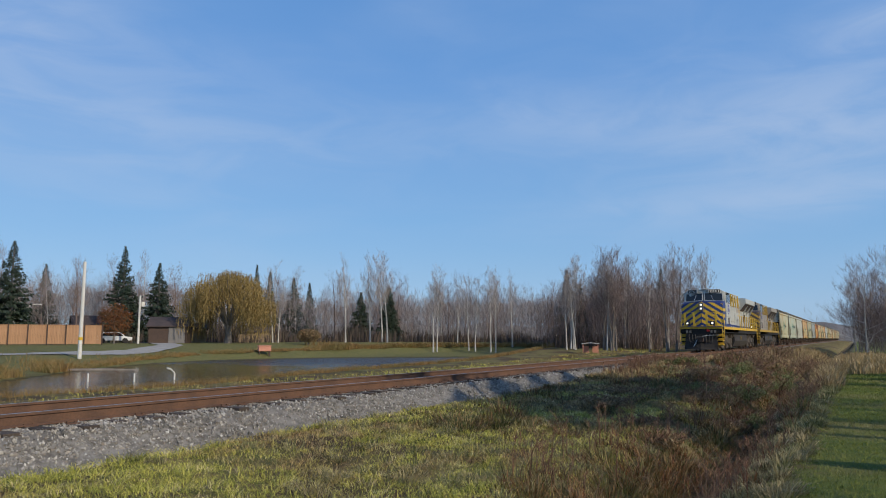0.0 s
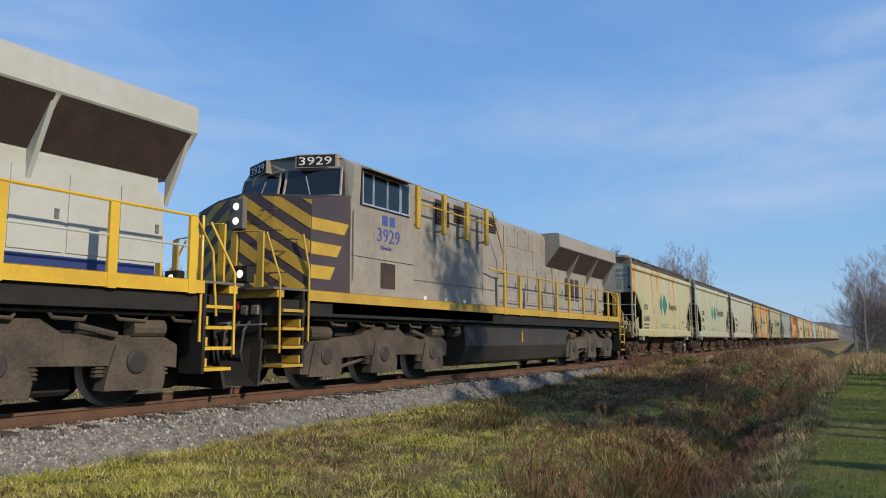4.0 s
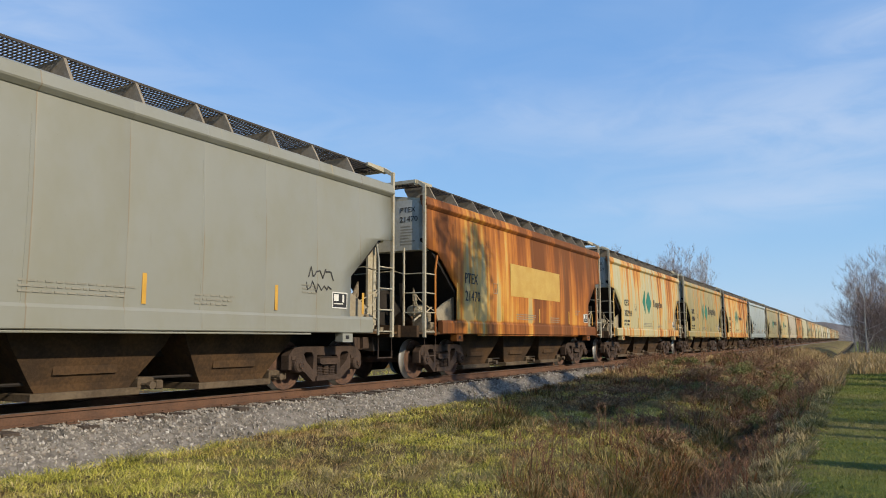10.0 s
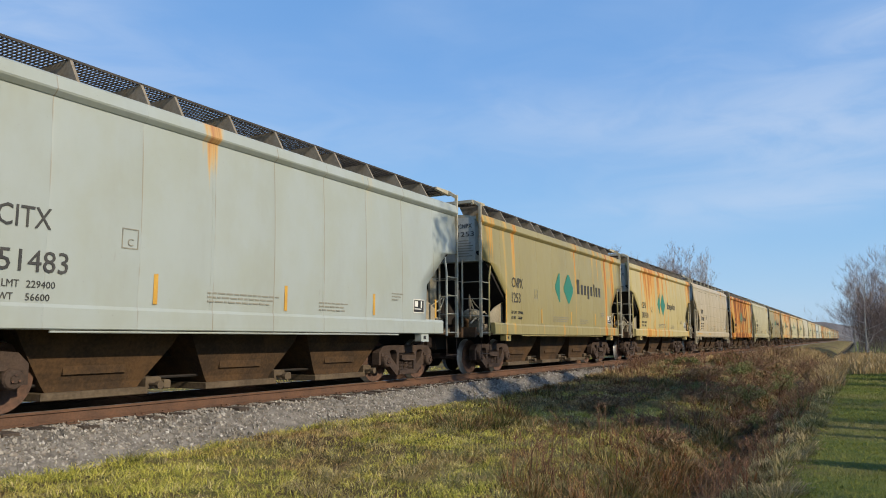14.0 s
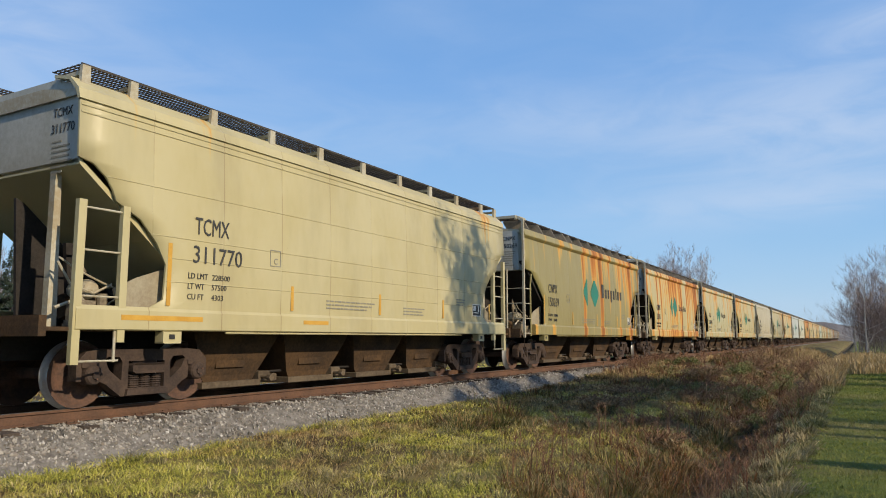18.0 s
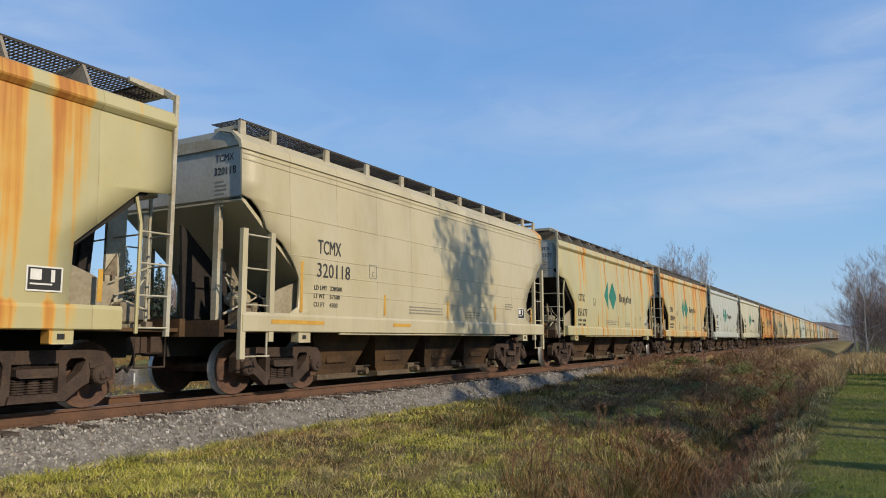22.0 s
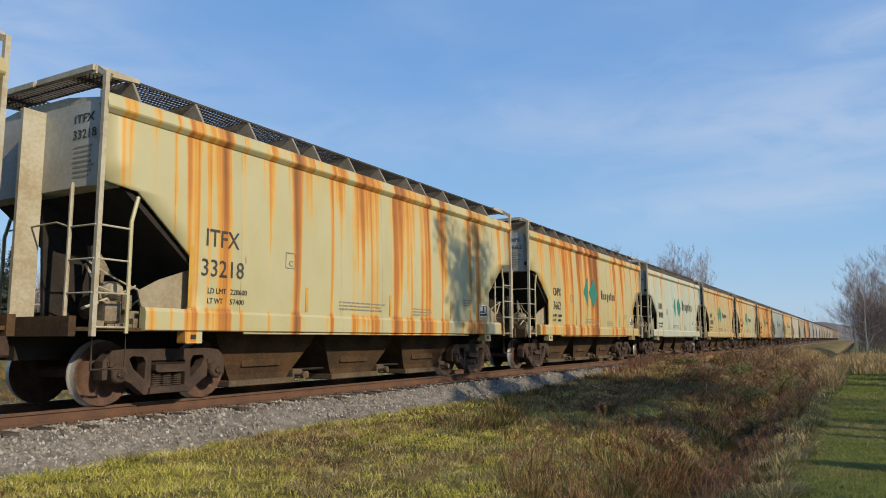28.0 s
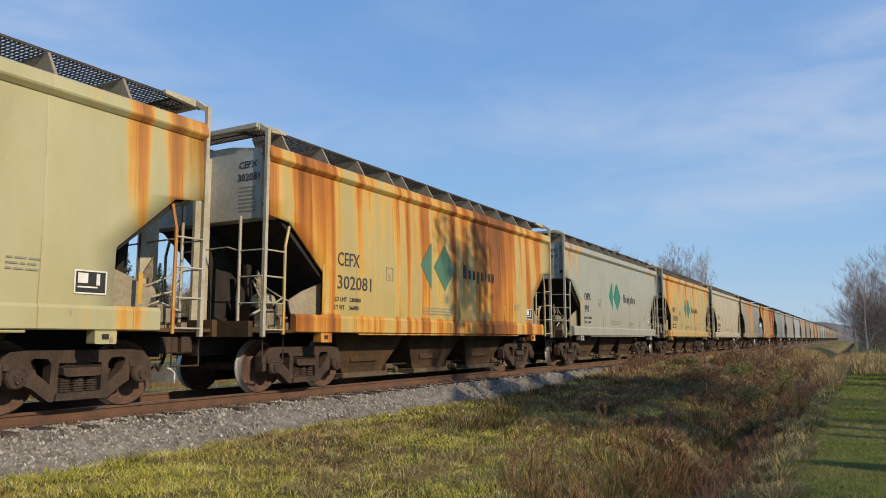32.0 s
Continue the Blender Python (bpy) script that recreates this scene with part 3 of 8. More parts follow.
# marks, number, load limit, light weight, emblem (0 none, 1 fresh, 2 dull), design, paint, rust, streak reach, streak width
CREAM, WHITE = (0.63, 0.55, 0.30), (0.50, 0.56, 0.58)
CARS = (
    ("CITX", "151411", "229200", "56700", 1, "A", (0.62, 0.58, 0.37), 0.42, 0.95, 1.3),
    ("CNPX", "1691", "229400", "56600", 1, "A", (0.55, 0.59, 0.46), 0.28, 1.0, 1.9),
    ("WFRX", "413540", "228600", "57400", 0, "A", (0.60, 0.57, 0.47), 0.12, 0.5, 0.7),
    ("CEFX", "302933", "229500", "56500", 1, "A", CREAM, 0.74, 0.95, 1.1),
    ("CNPX", "1541", "229700", "56300", 1, "A", (0.50, 0.46, 0.27), 0.38, 1.0, 1.7),
    ("TCMX", "321746", "228900", "57100", 0, "A", (0.36, 0.37, 0.35), 0.12, 0.5, 0.8),
    ("PTEX", "21470", "", "", 0, "A", (0.62, 0.48, 0.22), 0.92, 1.0, 0.55),
    ("CEFX", "302959", "229500", "56500", 1, "A", (0.66, 0.60, 0.37), 0.68, 0.95, 1.1),
    ("CNPX", "150204", "230100", "55900", 1, "A", (0.43, 0.37, 0.185), 0.46, 1.0, 1.6),
    ("CNPX", "3332", "228000", "58000", 2, "A", (0.66, 0.60, 0.36), 0.82, 1.0, 1.1),
    ("CITX", "151483", "229400", "56600", 0, "A", WHITE, 0.10, 0.6, 0.9),
    ("CNPX", "1253", "229400", "56600", 1, "A", (0.42, 0.36, 0.175), 0.44, 1.0, 1.5),
    ("CEFX", "302410", "229500", "56500", 1, "A", (0.64, 0.53, 0.26), 0.56, 0.9, 0.9),
    ("TCMX", "311964", "228500", "57500", 0, "B", (0.62, 0.52, 0.38), 0.20, 0.5, 0.5),
    ("CEFX", "302016", "230000", "56000", 2, "A", (0.50, 0.36, 0.13), 0.95, 1.0, 0.8),
    ("TCMX", "311770", "228500", "57500", 0, "B", (0.68, 0.60, 0.37), 0.12, 0.5, 0.7),
    ("CNPX", "150269", "230300", "55700", 1, "A", (0.40, 0.34, 0.155), 0.58, 0.9, 0.7),
    ("CNPX", "3503", "228000", "58000", 1, "A", (0.66, 0.57, 0.32), 0.76, 0.95, 1.1),
    ("CEFX", "302440", "230100", "55900", 1, "A", (0.64, 0.58, 0.37), 0.56, 0.85, 1.0),
    ("CEFX", "302525", "229900", "56100", 1, "A", (0.66, 0.59, 0.35), 0.6, 0.9, 1.0),
    ("TCMX", "320118", "228500", "57500", 0, "B", (0.70, 0.62, 0.45), 0.10, 0.5, 0.7),
    ("CITX", "151177", "229200", "56800", 1, "A", (0.65, 0.59, 0.36), 0.46, 1.0, 1.5),
    ("CEFX", "302814", "229900", "56100", 1, "A", (0.66, 0.58, 0.35), 0.6, 1.0, 1.4),
    ("CNPX", "3575", "228000", "58000", 1, "A", (0.64, 0.67, 0.65), 0.12, 0.6, 0.9),
    ("CEFX", "302635", "229500", "56500", 1, "A", (0.76, 0.72, 0.57), 0.08, 0.5, 0.9),
    ("CNPX", "1654", "229500", "56500", 2, "A", (0.60, 0.44, 0.18), 0.94, 1.0, 0.8),
    ("CNPX", "3518", "228000", "58000", 1, "A", (0.62, 0.53, 0.30), 0.66, 0.9, 0.9),
    ("ITFX", "33218", "228600", "57400", 0, "A", (0.66, 0.62, 0.40), 0.58, 1.0, 1.35),
    ("CNPX", "3662", "228000", "58000", 1, "A", CREAM, 0.74, 0.95, 1.0),
    ("CNPX", "001069", "229400", "56600", 1, "A", (0.60, 0.66, 0.58), 0.34, 1.0, 1.9),
    ("CEFX", "302178", "230100", "55900", 1, "A", (0.62, 0.51, 0.28), 0.56, 0.9, 1.0),
    ("CEFX", "302848", "229500", "56500", 1, "A", (0.62, 0.58, 0.36), 0.54, 0.95, 1.0),
    ("CEFX", "302081", "230000", "56000", 2, "A", (0.64, 0.50, 0.22), 0.8, 1.0, 1.0),
    ("CNPX", "997", "229400", "56600", 1, "A", (0.46, 0.47, 0.42), 0.14, 0.5, 0.9),
    ("CEFX", "302391", "229500", "56500", 1, "A", (0.58, 0.46, 0.22), 0.60, 0.9, 0.9),
    ("CITX", "151290", "229200", "56800", 0, "A", (0.60, 0.53, 0.40), 0.20, 0.6, 0.9),
)
# Far cars' paints, greyed and darkened: distance haze is put into the colour.
FAR_HAZE_LOOKS = ((0.30, 0.27, 0.22), (0.37, 0.34, 0.28), (0.33, 0.26, 0.18), (0.37, 0.365, 0.34), (0.39, 0.35, 0.30), (0.46, 0.46, 0.46), (0.33, 0.30, 0.25))

letter_words([w for c in CARS for w in c[:2]] + [w for c in CARS for w in (c[2], c[3]) if w] + ["LD LMT", "LT WT", "CU FT", "4303", "2761", "3929", "ES44AC", "C"])


def side_half(z):
    """Half length of the side sheet at a height: the ends are cut away over the bogies."""
    return float(np.interp(z, [1.37, 1.46, 2.17, 2.99, 3.04, 3.06], [5.06, 5.03, 5.05, 6.00, 6.44, 6.53]))


def side_y(z):
    return float(np.interp(z, [1.0, 1.37, 1.9, 2.6, 3.3, 4.0, 4.3], [1.56, 1.575, 1.59, 1.585, 1.56, 1.52, 1.50]))


def sheet_levels():
    return [1.37, 1.46, 1.7, 1.95, 2.17, 2.45, 2.72, 2.99, 3.04, 3.06, 3.4, 3.7, 4.0, 4.12]


def build_hopper(design):
    """One covered hopper car, middle at x = 0, leading end towards -x, rail top at z = 0. The side facing -y is the near one."""
    car = thing("hopper_car", "covered hopper car", "hopper car")
    P = MATS["paint_base"]
    T = TRIM
    # sides
    for side in (-1, 1):
        s = Shape()
        lv = sheet_levels() if design == "A" else [1.32, 1.5, 1.75, 2.0, 2.3, 2.6, 2.8, 2.95, 3.1, 3.25, 3.3, 3.6, 3.9, 4.12]
        half = side_half if design == "A" else (lambda z: float(np.interp(z, [1.32, 1.46, 2.1, 2.5, 2.76, 2.80, 3.05, 3.25, 3.28], [5.45, 5.12, 5.10, 5.45, 5.72, 5.95, 6.05, 6.30, 6.52])))
        cols = 24
        s.s = True
        for inner in (0, 1):
            for z in lv:
                for i in range(cols + 1):
                    t = -1 + 2 * i / cols
                    s.v.append((t * half(z), side * (side_y(z) - 0.035 * inner), z))
        w, total = cols + 1, (cols + 1) * len(lv)
        for j in range(len(lv) - 1):
            for i in range(cols):
                a = j * w + i
                s.face(a, a + 1, a + w + 1, a + w)
                s.face(total + a, total + a + w, total + a + w + 1, total + a + 1)
            s.s = False
            for i in (0, cols):
                a = j * w + i
                s.face(a, a + w, total + a + w, total + a)
            s.s = True
        part("side_sheet", s, P, car)
        # seams and panel joints, a little proud
        for z in () if design == "A" or side > 0 else (3.11, 2.42, 2.11, 1.77):
            e = half(z) - 0.02
            part("weld_seam", Shape().tube([(-e, side * side_y(z), z), (e, side * side_y(z), z)], 0.008, 4), P, car)
        for x in ([-1.4, 1.3] if design == "A" else []):
            s = Shape()
            pts = [(x, side * (side_y(z) + 0.001), z) for z in lv if half(z) > abs(x) + 0.1 and z < 4.0]
            s.tube(pts, 0.005, 4)
            if side < 0:
                part("weld_seam", s, P, car)
        # top chord
        if design == "A":
            s = Shape()
            s.prism([(side * 1.50, 4.00), (side * 1.54, 4.01), (side * 1.60, 4.065), (side * 1.612, 4.09), (side * 1.565, 4.265), (side * 1.50, 4.30), (side * 1.40, 4.30), (side * 1.44, 4.10)], -HALF, HALF, axis="x")
            part("top_chord", s, P, car)
        else:
            s = Shape()
            s.prism([(side * 1.49, 4.08), (side * 1.545, 4.09), (side * 1.50, 4.24), (side * 1.30, 4.42), (side * 0.95, 4.50), (side * 0.95, 4.46), (side * 1.28, 4.38), (side * 1.45, 4.20)], -6.54, 6.54, axis="x")
            part("top_chord", s, P, car)
            for z in (3.92, 4.02):
                part("top_rib", Shape().box(-6.5, 6.5, side * side_y(z) - 0.012, side * side_y(z) + 0.012, z - 0.012, z + 0.012), P, car)
        # side sill
        s = Shape()
        e = 5.80 if design == "A" else 6.45
        yo, yi = side * 1.60, side * 1.47
        s.prism([(yi, 1.06), (yo - side * 0.02, 1.06), (yo, 1.075), (yo, 1.33), (yo - side * 0.03, 1.385), (yi, 1.385)], -e, e, axis="x")
        s.tube([(-3.9, side * 1.56, 1.035), (3.9, side * 1.56, 1.035)], 0.016, 6)
        part("side_sill", s, P, car)
        for x in (-4.95, 4.95) if side < 0 else ():
            b = part("jacking_pad", Shape().box(x - 0.17 - 0.02 * side, x + 0.17, side * 1.42, side * 1.595, 0.88, 1.06, 0.015), P, car)
            # No opening: a black plate stands for the hole's dark inside.
            part("pad_hole", Shape().box(x - 0.05, x + 0.05, side * 1.596, side * 1.601, 0.94, 1.01), BLACK_DECAL, b)
        # roof walkway with its brackets
        s = Shape()
        reach = 6.60 if design == "A" else 6.38
        for i in range(220):
            x = -reach + i * 2 * reach / 219
            s.box(x - 0.009, x + 0.009, side * 0.66, side * 1.31, 4.634, 4.647)
        for y in (0.66, 0.77, 0.88, 0.99, 1.10, 1.21):
            s.box(-reach - 0.02, reach + 0.02, side * y - 0.008, side * y + 0.008, 4.632, 4.648)
        s.box(-reach - 0.02, reach + 0.02, side * 1.31 - 0.012, side * 1.31 + 0.012, 4.622, 4.655)
        part("walkway_grating", s.mesh("walkway_grating", GRATING), None, car)
        if design == "A":
            xs = [-6.0, -4.85, -3.7, -2.6, -2.0, -0.9, 0.2, 1.3, 1.9, 3.0, 4.1, 5.2] if side < 0 else [-3.6, 3.6]
            for x in xs:
                s = Shape().prism([(side * 1.53, 4.27), (side * 1.50, 4.33), (side * 1.33, 4.625), (side * 0.62, 4.625), (side * 0.75, 4.38), (side * 1.40, 4.26)], x - 0.02, x + 0.025, axis="x")
                part("walkway_bracket", s, BRACKET, car)
        else:
            for x in (-6.35, -5.6, -4.1, -2.75, -1.4, 0.0, 1.4, 2.75, 4.1, 5.5, 6.35):
                s = Shape()
                s.prism([(x - 0.07, 4.34), (x + 0.07, 4.34), (x + 0.06, 4.62), (x - 0.06, 4.62)], side * 1.30, side * 1.36, axis="y")
                s.box(x - 0.03, x + 0.03, side * 0.7, side * 1.31, 4.50, 4.56)
                part("walkway_bracket", s, T, car)
    # roof and hatch trough
    s = Shape()
    s.prism([(-1.45, 4.24), (-0.62, 4.36), (0.62, 4.36), (1.45, 4.24), (1.42, 4.16), (-1.42, 4.16)], -6.5, 6.5, axis="x")
    part("roof", s, T, car)
    s = Shape()
    s.box(-6.1, 6.1, -0.32, 0.32, 4.34, 4.46, 0.03)
    part("hatch_cover", s, T, car)
    for end in (-1, 1):
        # end wall, slope sheet, platform, posts and ladders
        s = Shape()
        if design == "A":
            s.prism([(end * 6.22, -1.46), (end * 6.38, -1.43), (end * 6.49, -1.34), (end * 6.53, -1.17), (end * 6.53, 1.17), (end * 6.49, 1.34), (end * 6.38, 1.43), (end * 6.22, 1.46)], 3.02, 4.22, axis="z")
        else:
            s.prism([(-1.46, 3.25), (1.46, 3.25), (1.48, 4.05), (1.30, 4.33), (0.9, 4.47), (-0.9, 4.47), (-1.30, 4.33), (-1.48, 4.05)], end * 6.40, end * 6.46, axis="x")
        part("end_wall", s, END_STEEL, car)
        s = Shape()
        s.prism([(end * 6.46, 3.30), (end * 6.46, 3.22), (end * 4.20, 1.40), (end * 4.14, 1.48)], -1.50, 1.50, axis="y")
        # On design A the shade under the slope is put into this near-black.
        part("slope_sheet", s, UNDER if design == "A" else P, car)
        # Dark web added to fill the end opening, where there is only shade.
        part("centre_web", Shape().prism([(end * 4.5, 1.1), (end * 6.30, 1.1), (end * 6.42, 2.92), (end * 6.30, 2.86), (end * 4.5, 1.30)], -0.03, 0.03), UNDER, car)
        if design == "A":
            s = Shape().box(end * 6.52, end * 6.86, -0.16, -0.10, 1.10, 4.20, 0.008)
            part("end_post", s, T, car)
        # Added dark sheet that blocks the view through the shaded end.
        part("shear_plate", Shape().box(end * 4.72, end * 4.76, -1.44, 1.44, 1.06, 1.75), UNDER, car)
        for side in (-1,):
            # Panel added for the bay's sunlit lower end; the light is in its colour.
            s = Shape().prism([(end * 4.90, 1.08), (end * 5.30, 1.08), (end * 5.55, 1.22), (end * 5.74, 1.42), (end * 5.80, 1.62), (end * 5.45, 1.80), (end * 4.90, 1.99)], side * 1.38, side * 1.41)
            part("corner_gusset", s, SUNLIT_PANEL, car)
        s = Shape()
        s.box(end * 5.0, end * 6.86, -1.52, 1.52, 1.05, 1.10)
        s.box(end * 6.80, end * 6.90, -1.55, 1.55, 0.98, 1.24)
        part("end_platform", s, HOPPER_DIRT, car)
        if design == "A":
            s = Shape()
            for i in range(30):
                yy = -1.28 + i * 2.56 / 29
                s.box(end * 6.14, end * 6.58, yy - 0.012, yy + 0.012, 4.615, 4.645)
            for xx in (6.14, 6.36, 6.58):
                s.box(end * xx - 0.012, end * xx + 0.012, -1.30, 1.30, 4.61, 4.65)
            part("end_grating", s.mesh("end_grating", GRATING), None, car)
        for x in (5.75,):
            for y in (-0.5, 0.5):
                s = Shape().prism([(end * x, 1.1), (end * (x + 0.1), 1.1), (end * (x + 0.22), 2.3), (end * (x + 0.10), 2.3)], y - 0.04, y + 0.04, axis="y")
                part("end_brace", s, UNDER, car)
        part("brake_pipe", Shape().tube([(end * 6.5, -1.2, 1.35), (end * 6.1, -1.15, 1.5), (end * 5.8, -1.0, 1.32), (end * 5.4, -0.9, 1.5), (end * 5.2, -0.9, 1.2)], 0.022, 6).tube([(end * 6.5, -1.25, 2.0), (end * 6.2, -1.2, 1.86), (end * 5.85, -1.2, 1.72), (end * 5.6, -1.25, 1.62)], 0.014, 5).tube([(end * 6.5, -1.22, 1.95), (end * 6.3, -1.22, 1.66), (end * 5.95, -1.2, 1.56), (end * 5.7, -1.22, 1.70)], 0.018, 5), TRIM, car)
        s = Shape().box(end * 5.98, end * 6.22, -1.30, -1.02, 1.16, 1.46, 0.03)
        s.box(end * 5.70, end * 5.90, -1.32, -1.10, 1.14, 1.34, 0.03)
        s.lathe(((0, -0.10), (0.07, -0.10), (0.07, 0.10), (0, 0.10)), 10, at=(end * 5.82, -1.2, 1.46), axis="z")
        s.prism([(end * 5.92, 1.86), (end * 6.14, 1.84), (end * 6.12, 2.16)], -0.98, -0.95).box(end * 6.05, end * 6.10, -0.99, -0.94, 1.12, 1.9)
        for k in range(5):
            s.box(end * (5.25 + 0.28 * k) - 0.05, end * (5.25 + 0.28 * k) + 0.06, -1.42, -1.30, 1.10, 1.15 + 0.04 * (k % 3))
        s.box(end * 5.15, end * 6.25, -1.40, -1.0, 1.095, 1.15)
        part("brake_valve", s, VALVE, car)
        part("air_reservoir", Shape().lathe(((0, -0.22), (0.11, -0.20), (0.14, -0.12), (0.14, 0.12), (0.11, 0.20), (0, 0.22)), 12, at=(end * 5.95, -0.95, 1.62), axis="y"), TRIM, car)
        s = Shape()
        s.lathe(((0.0, -0.32), (0.17, -0.32), (0.19, -0.28), (0.19, 0.28), (0.17, 0.32), (0.0, 0.32)), 14, at=(end * 5.65, 0.5 * end, 1.40), axis="x")
        part("brake_cylinder", s, HOPPER_DIRT, car)
        s = Shape()
        s.box(end * 6.6, end * 7.08, -0.20, 0.20, 0.70, 1.0, 0.03)
        s.prism([(end * 7.05, -0.10), (end * 7.22, -0.14), (end * 7.235, 0.02), (end * 7.16, 0.14), (end * 7.05, 0.12)], 0.72, 0.98, axis="z")
        part("coupler", s, STEEL_RUST, car)
        s = Shape()
        s.tube([(end * 6.9, 0.35, 0.85), (end * 7.02, 0.33, 0.55), (end * 7.14, 0.28, 0.42), (end * 7.23, 0.24, 0.5)], 0.03, 6)
        part("air_hose", s, UNDER, car)
        for side in (-1, 1):
            y = side * 1.545
            if design == "A":
                s = Shape()
                if side < 0:
                    s.box(end * 6.565 - 0.032, end * 6.565 + 0.032, y - 0.035, y + 0.03, 0.98, 4.56)
                else:
                    s.box(end * 6.54, end * 6.70, y - 0.07, y + 0.03, 1.05, 4.30)
                part("corner_post", s, T, car)
                s = Shape()
                s.prism([(end * 6.60, 4.56), (end * 6.60, 4.68), (end * 5.9, 4.68), (end * 5.9, 4.62)], side * 1.28, side * 1.36, axis="y")
                s.prism([(side * 1.52, 4.48), (side * 1.58, 4.54), (side * 1.36, 4.68), (side * 1.26, 4.66)], end * 6.53 - 0.05, end * 6.53 + 0.05, axis="x")
                s.box(end * 6.56, end * 6.64, side * 0.05, side * 1.34, 4.60, 4.68)
                part("roof_corner_frame", s, T, car)
                s = Shape()
                s.tube([(end * 6.06, y, 1.02), (end * 6.06, y, 2.55), (end * 5.97, y, 2.92)], 0.028, 6)
                part("ladder_stile", s, P, car)
                for z in (1.10, 1.55, 2.0, 2.45) if side < 0 else ():
                    part("ladder_rung", Shape().tube([(end * 6.56, y - side * -0.03, z), (end * 6.06, y, z)], 0.014, 6), T, car)
                s = Shape()
                s.tube([(end * 6.56, y, 1.05), (end * 6.56, y, 0.55), (end * 6.06, y, 0.55), (end * 6.06, y, 1.05)], 0.020, 6)
                part("sill_step", s, STEEL_RUST, car)
                if side == -1:
                    s = Shape()
                    s.tube([(end * 6.62, -1.02, 1.1), (end * 6.62, -1.02, 3.06)], 0.028, 6)
                    part("end_ladder_stile", s, T, car)
                    for z in (1.55, 2.0, 2.45):
                        part("end_ladder_rung", Shape().tube([(end * 6.6, -1.55, z), (end * 6.62, -1.02, z)], 0.014, 6), T, car)
                    part("end_handhold", Shape().tube([(end * 6.62, -1.02, 2.45), (end * 6.64, -0.75, 2.53), (end * 6.64, 0.4, 2.5)], 0.014, 6), T, car)
            else:
                for xx in (6.43, 5.78):
                    part("corner_post", Shape().box(end * xx - 0.055, end * xx + 0.055, y - 0.04, y + 0.04, 0.62 if xx > 6 else 0.9, 3.1 if xx > 6 and end > 0 else 2.75), P, car)
                for z in (0.66, 1.5, 2.1, 2.66):
                    part("ladder_rung", Shape().tube([(end * 6.43, y, z), (end * 5.78, y, z)], 0.015, 6), T, car)
                part("step_stile", Shape().tube([(end * 5.85, y, 1.1), (end * 5.85, y, 0.64)], 0.02, 6), T, car)
                part("end_post", Shape().prism([(end * 6.30, 1.1), (end * 6.44, 1.1), (end * 6.44, 3.3), (end * 6.36, 3.3)], side * 0.9 - 0.06, side * 0.9 + 0.06, axis="y"), T, car)
    # underframe, hopper bays with outlet gates
    part("centre_sill", Shape().box(-6.85, 6.85, -0.32, 0.32, 0.66, 1.06), UNDER, car)
    for i, x in enumerate((-2.75, 0.0, 2.75) if design == "A" else (-3.1, -1.05, 1.05, 3.1)):
        top, bot = (1.28, 0.68) if design == "A" else (1.0, 0.52)
        s = Shape()
        ring = [((x - top, x + top), 1.06, 1.08), ((x - top + 0.12, x + top - 0.12), 1.02, 0.86), ((x - bot - 0.1, x + bot + 0.1), 0.84, 0.34), ((x - bot, x + bot), 0.82, 0.20)]
        for (a, b), y, z in ring:
            s.v += [(a, -y, z), (b, -y, z), (b, y, z), (a, y, z)]
        for j in range(3):
            for k in range(4):
                l = (k + 1) % 4
                s.face(4 * j + k, 4 * j + l, 4 * j + 4 + l, 4 * j + 4 + k)
        s.face(12, 13, 14, 15)
        s.box(x - bot + 0.15, x + bot - 0.25, -0.925, -0.84, 0.47, 0.60)
        bay = part("hopper_bay", s, HOPPER_DIRT, car)
        s = Shape().box(x - bot - 0.14, x + bot + 0.14, -0.93, 0.93, 0.135, 0.24, 0.01)
        s.tube([(x + bot + 0.2, -1.12, 0.27), (x + bot + 0.2, 1.12, 0.27)], 0.03, 6)
        s.tube([(x + bot + 0.2, -1.14, 0.27), (x + bot + 0.2, -1.06, 0.27)], 0.06, 8)
        s.box(x + bot + 0.12, x + bot + 0.40, -0.9, -0.6, 0.20, 0.38, 0.02)
        s.box(x + bot + 0.44, x + bot + 0.56, -0.92, -0.8, 0.19, 0.33, 0.02)
        part("outlet_gate", s, GATE, bay)
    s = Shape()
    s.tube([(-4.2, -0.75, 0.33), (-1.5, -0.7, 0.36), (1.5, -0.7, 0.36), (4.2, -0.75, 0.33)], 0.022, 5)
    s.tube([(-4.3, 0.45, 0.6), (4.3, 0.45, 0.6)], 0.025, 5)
    # Dark plate added as shade under the car; it hides the lit grass behind.
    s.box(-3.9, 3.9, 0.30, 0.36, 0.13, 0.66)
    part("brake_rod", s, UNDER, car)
    for end in (-1, 1):
        bogie = build_bogie(car, end * 4.96)
    return car


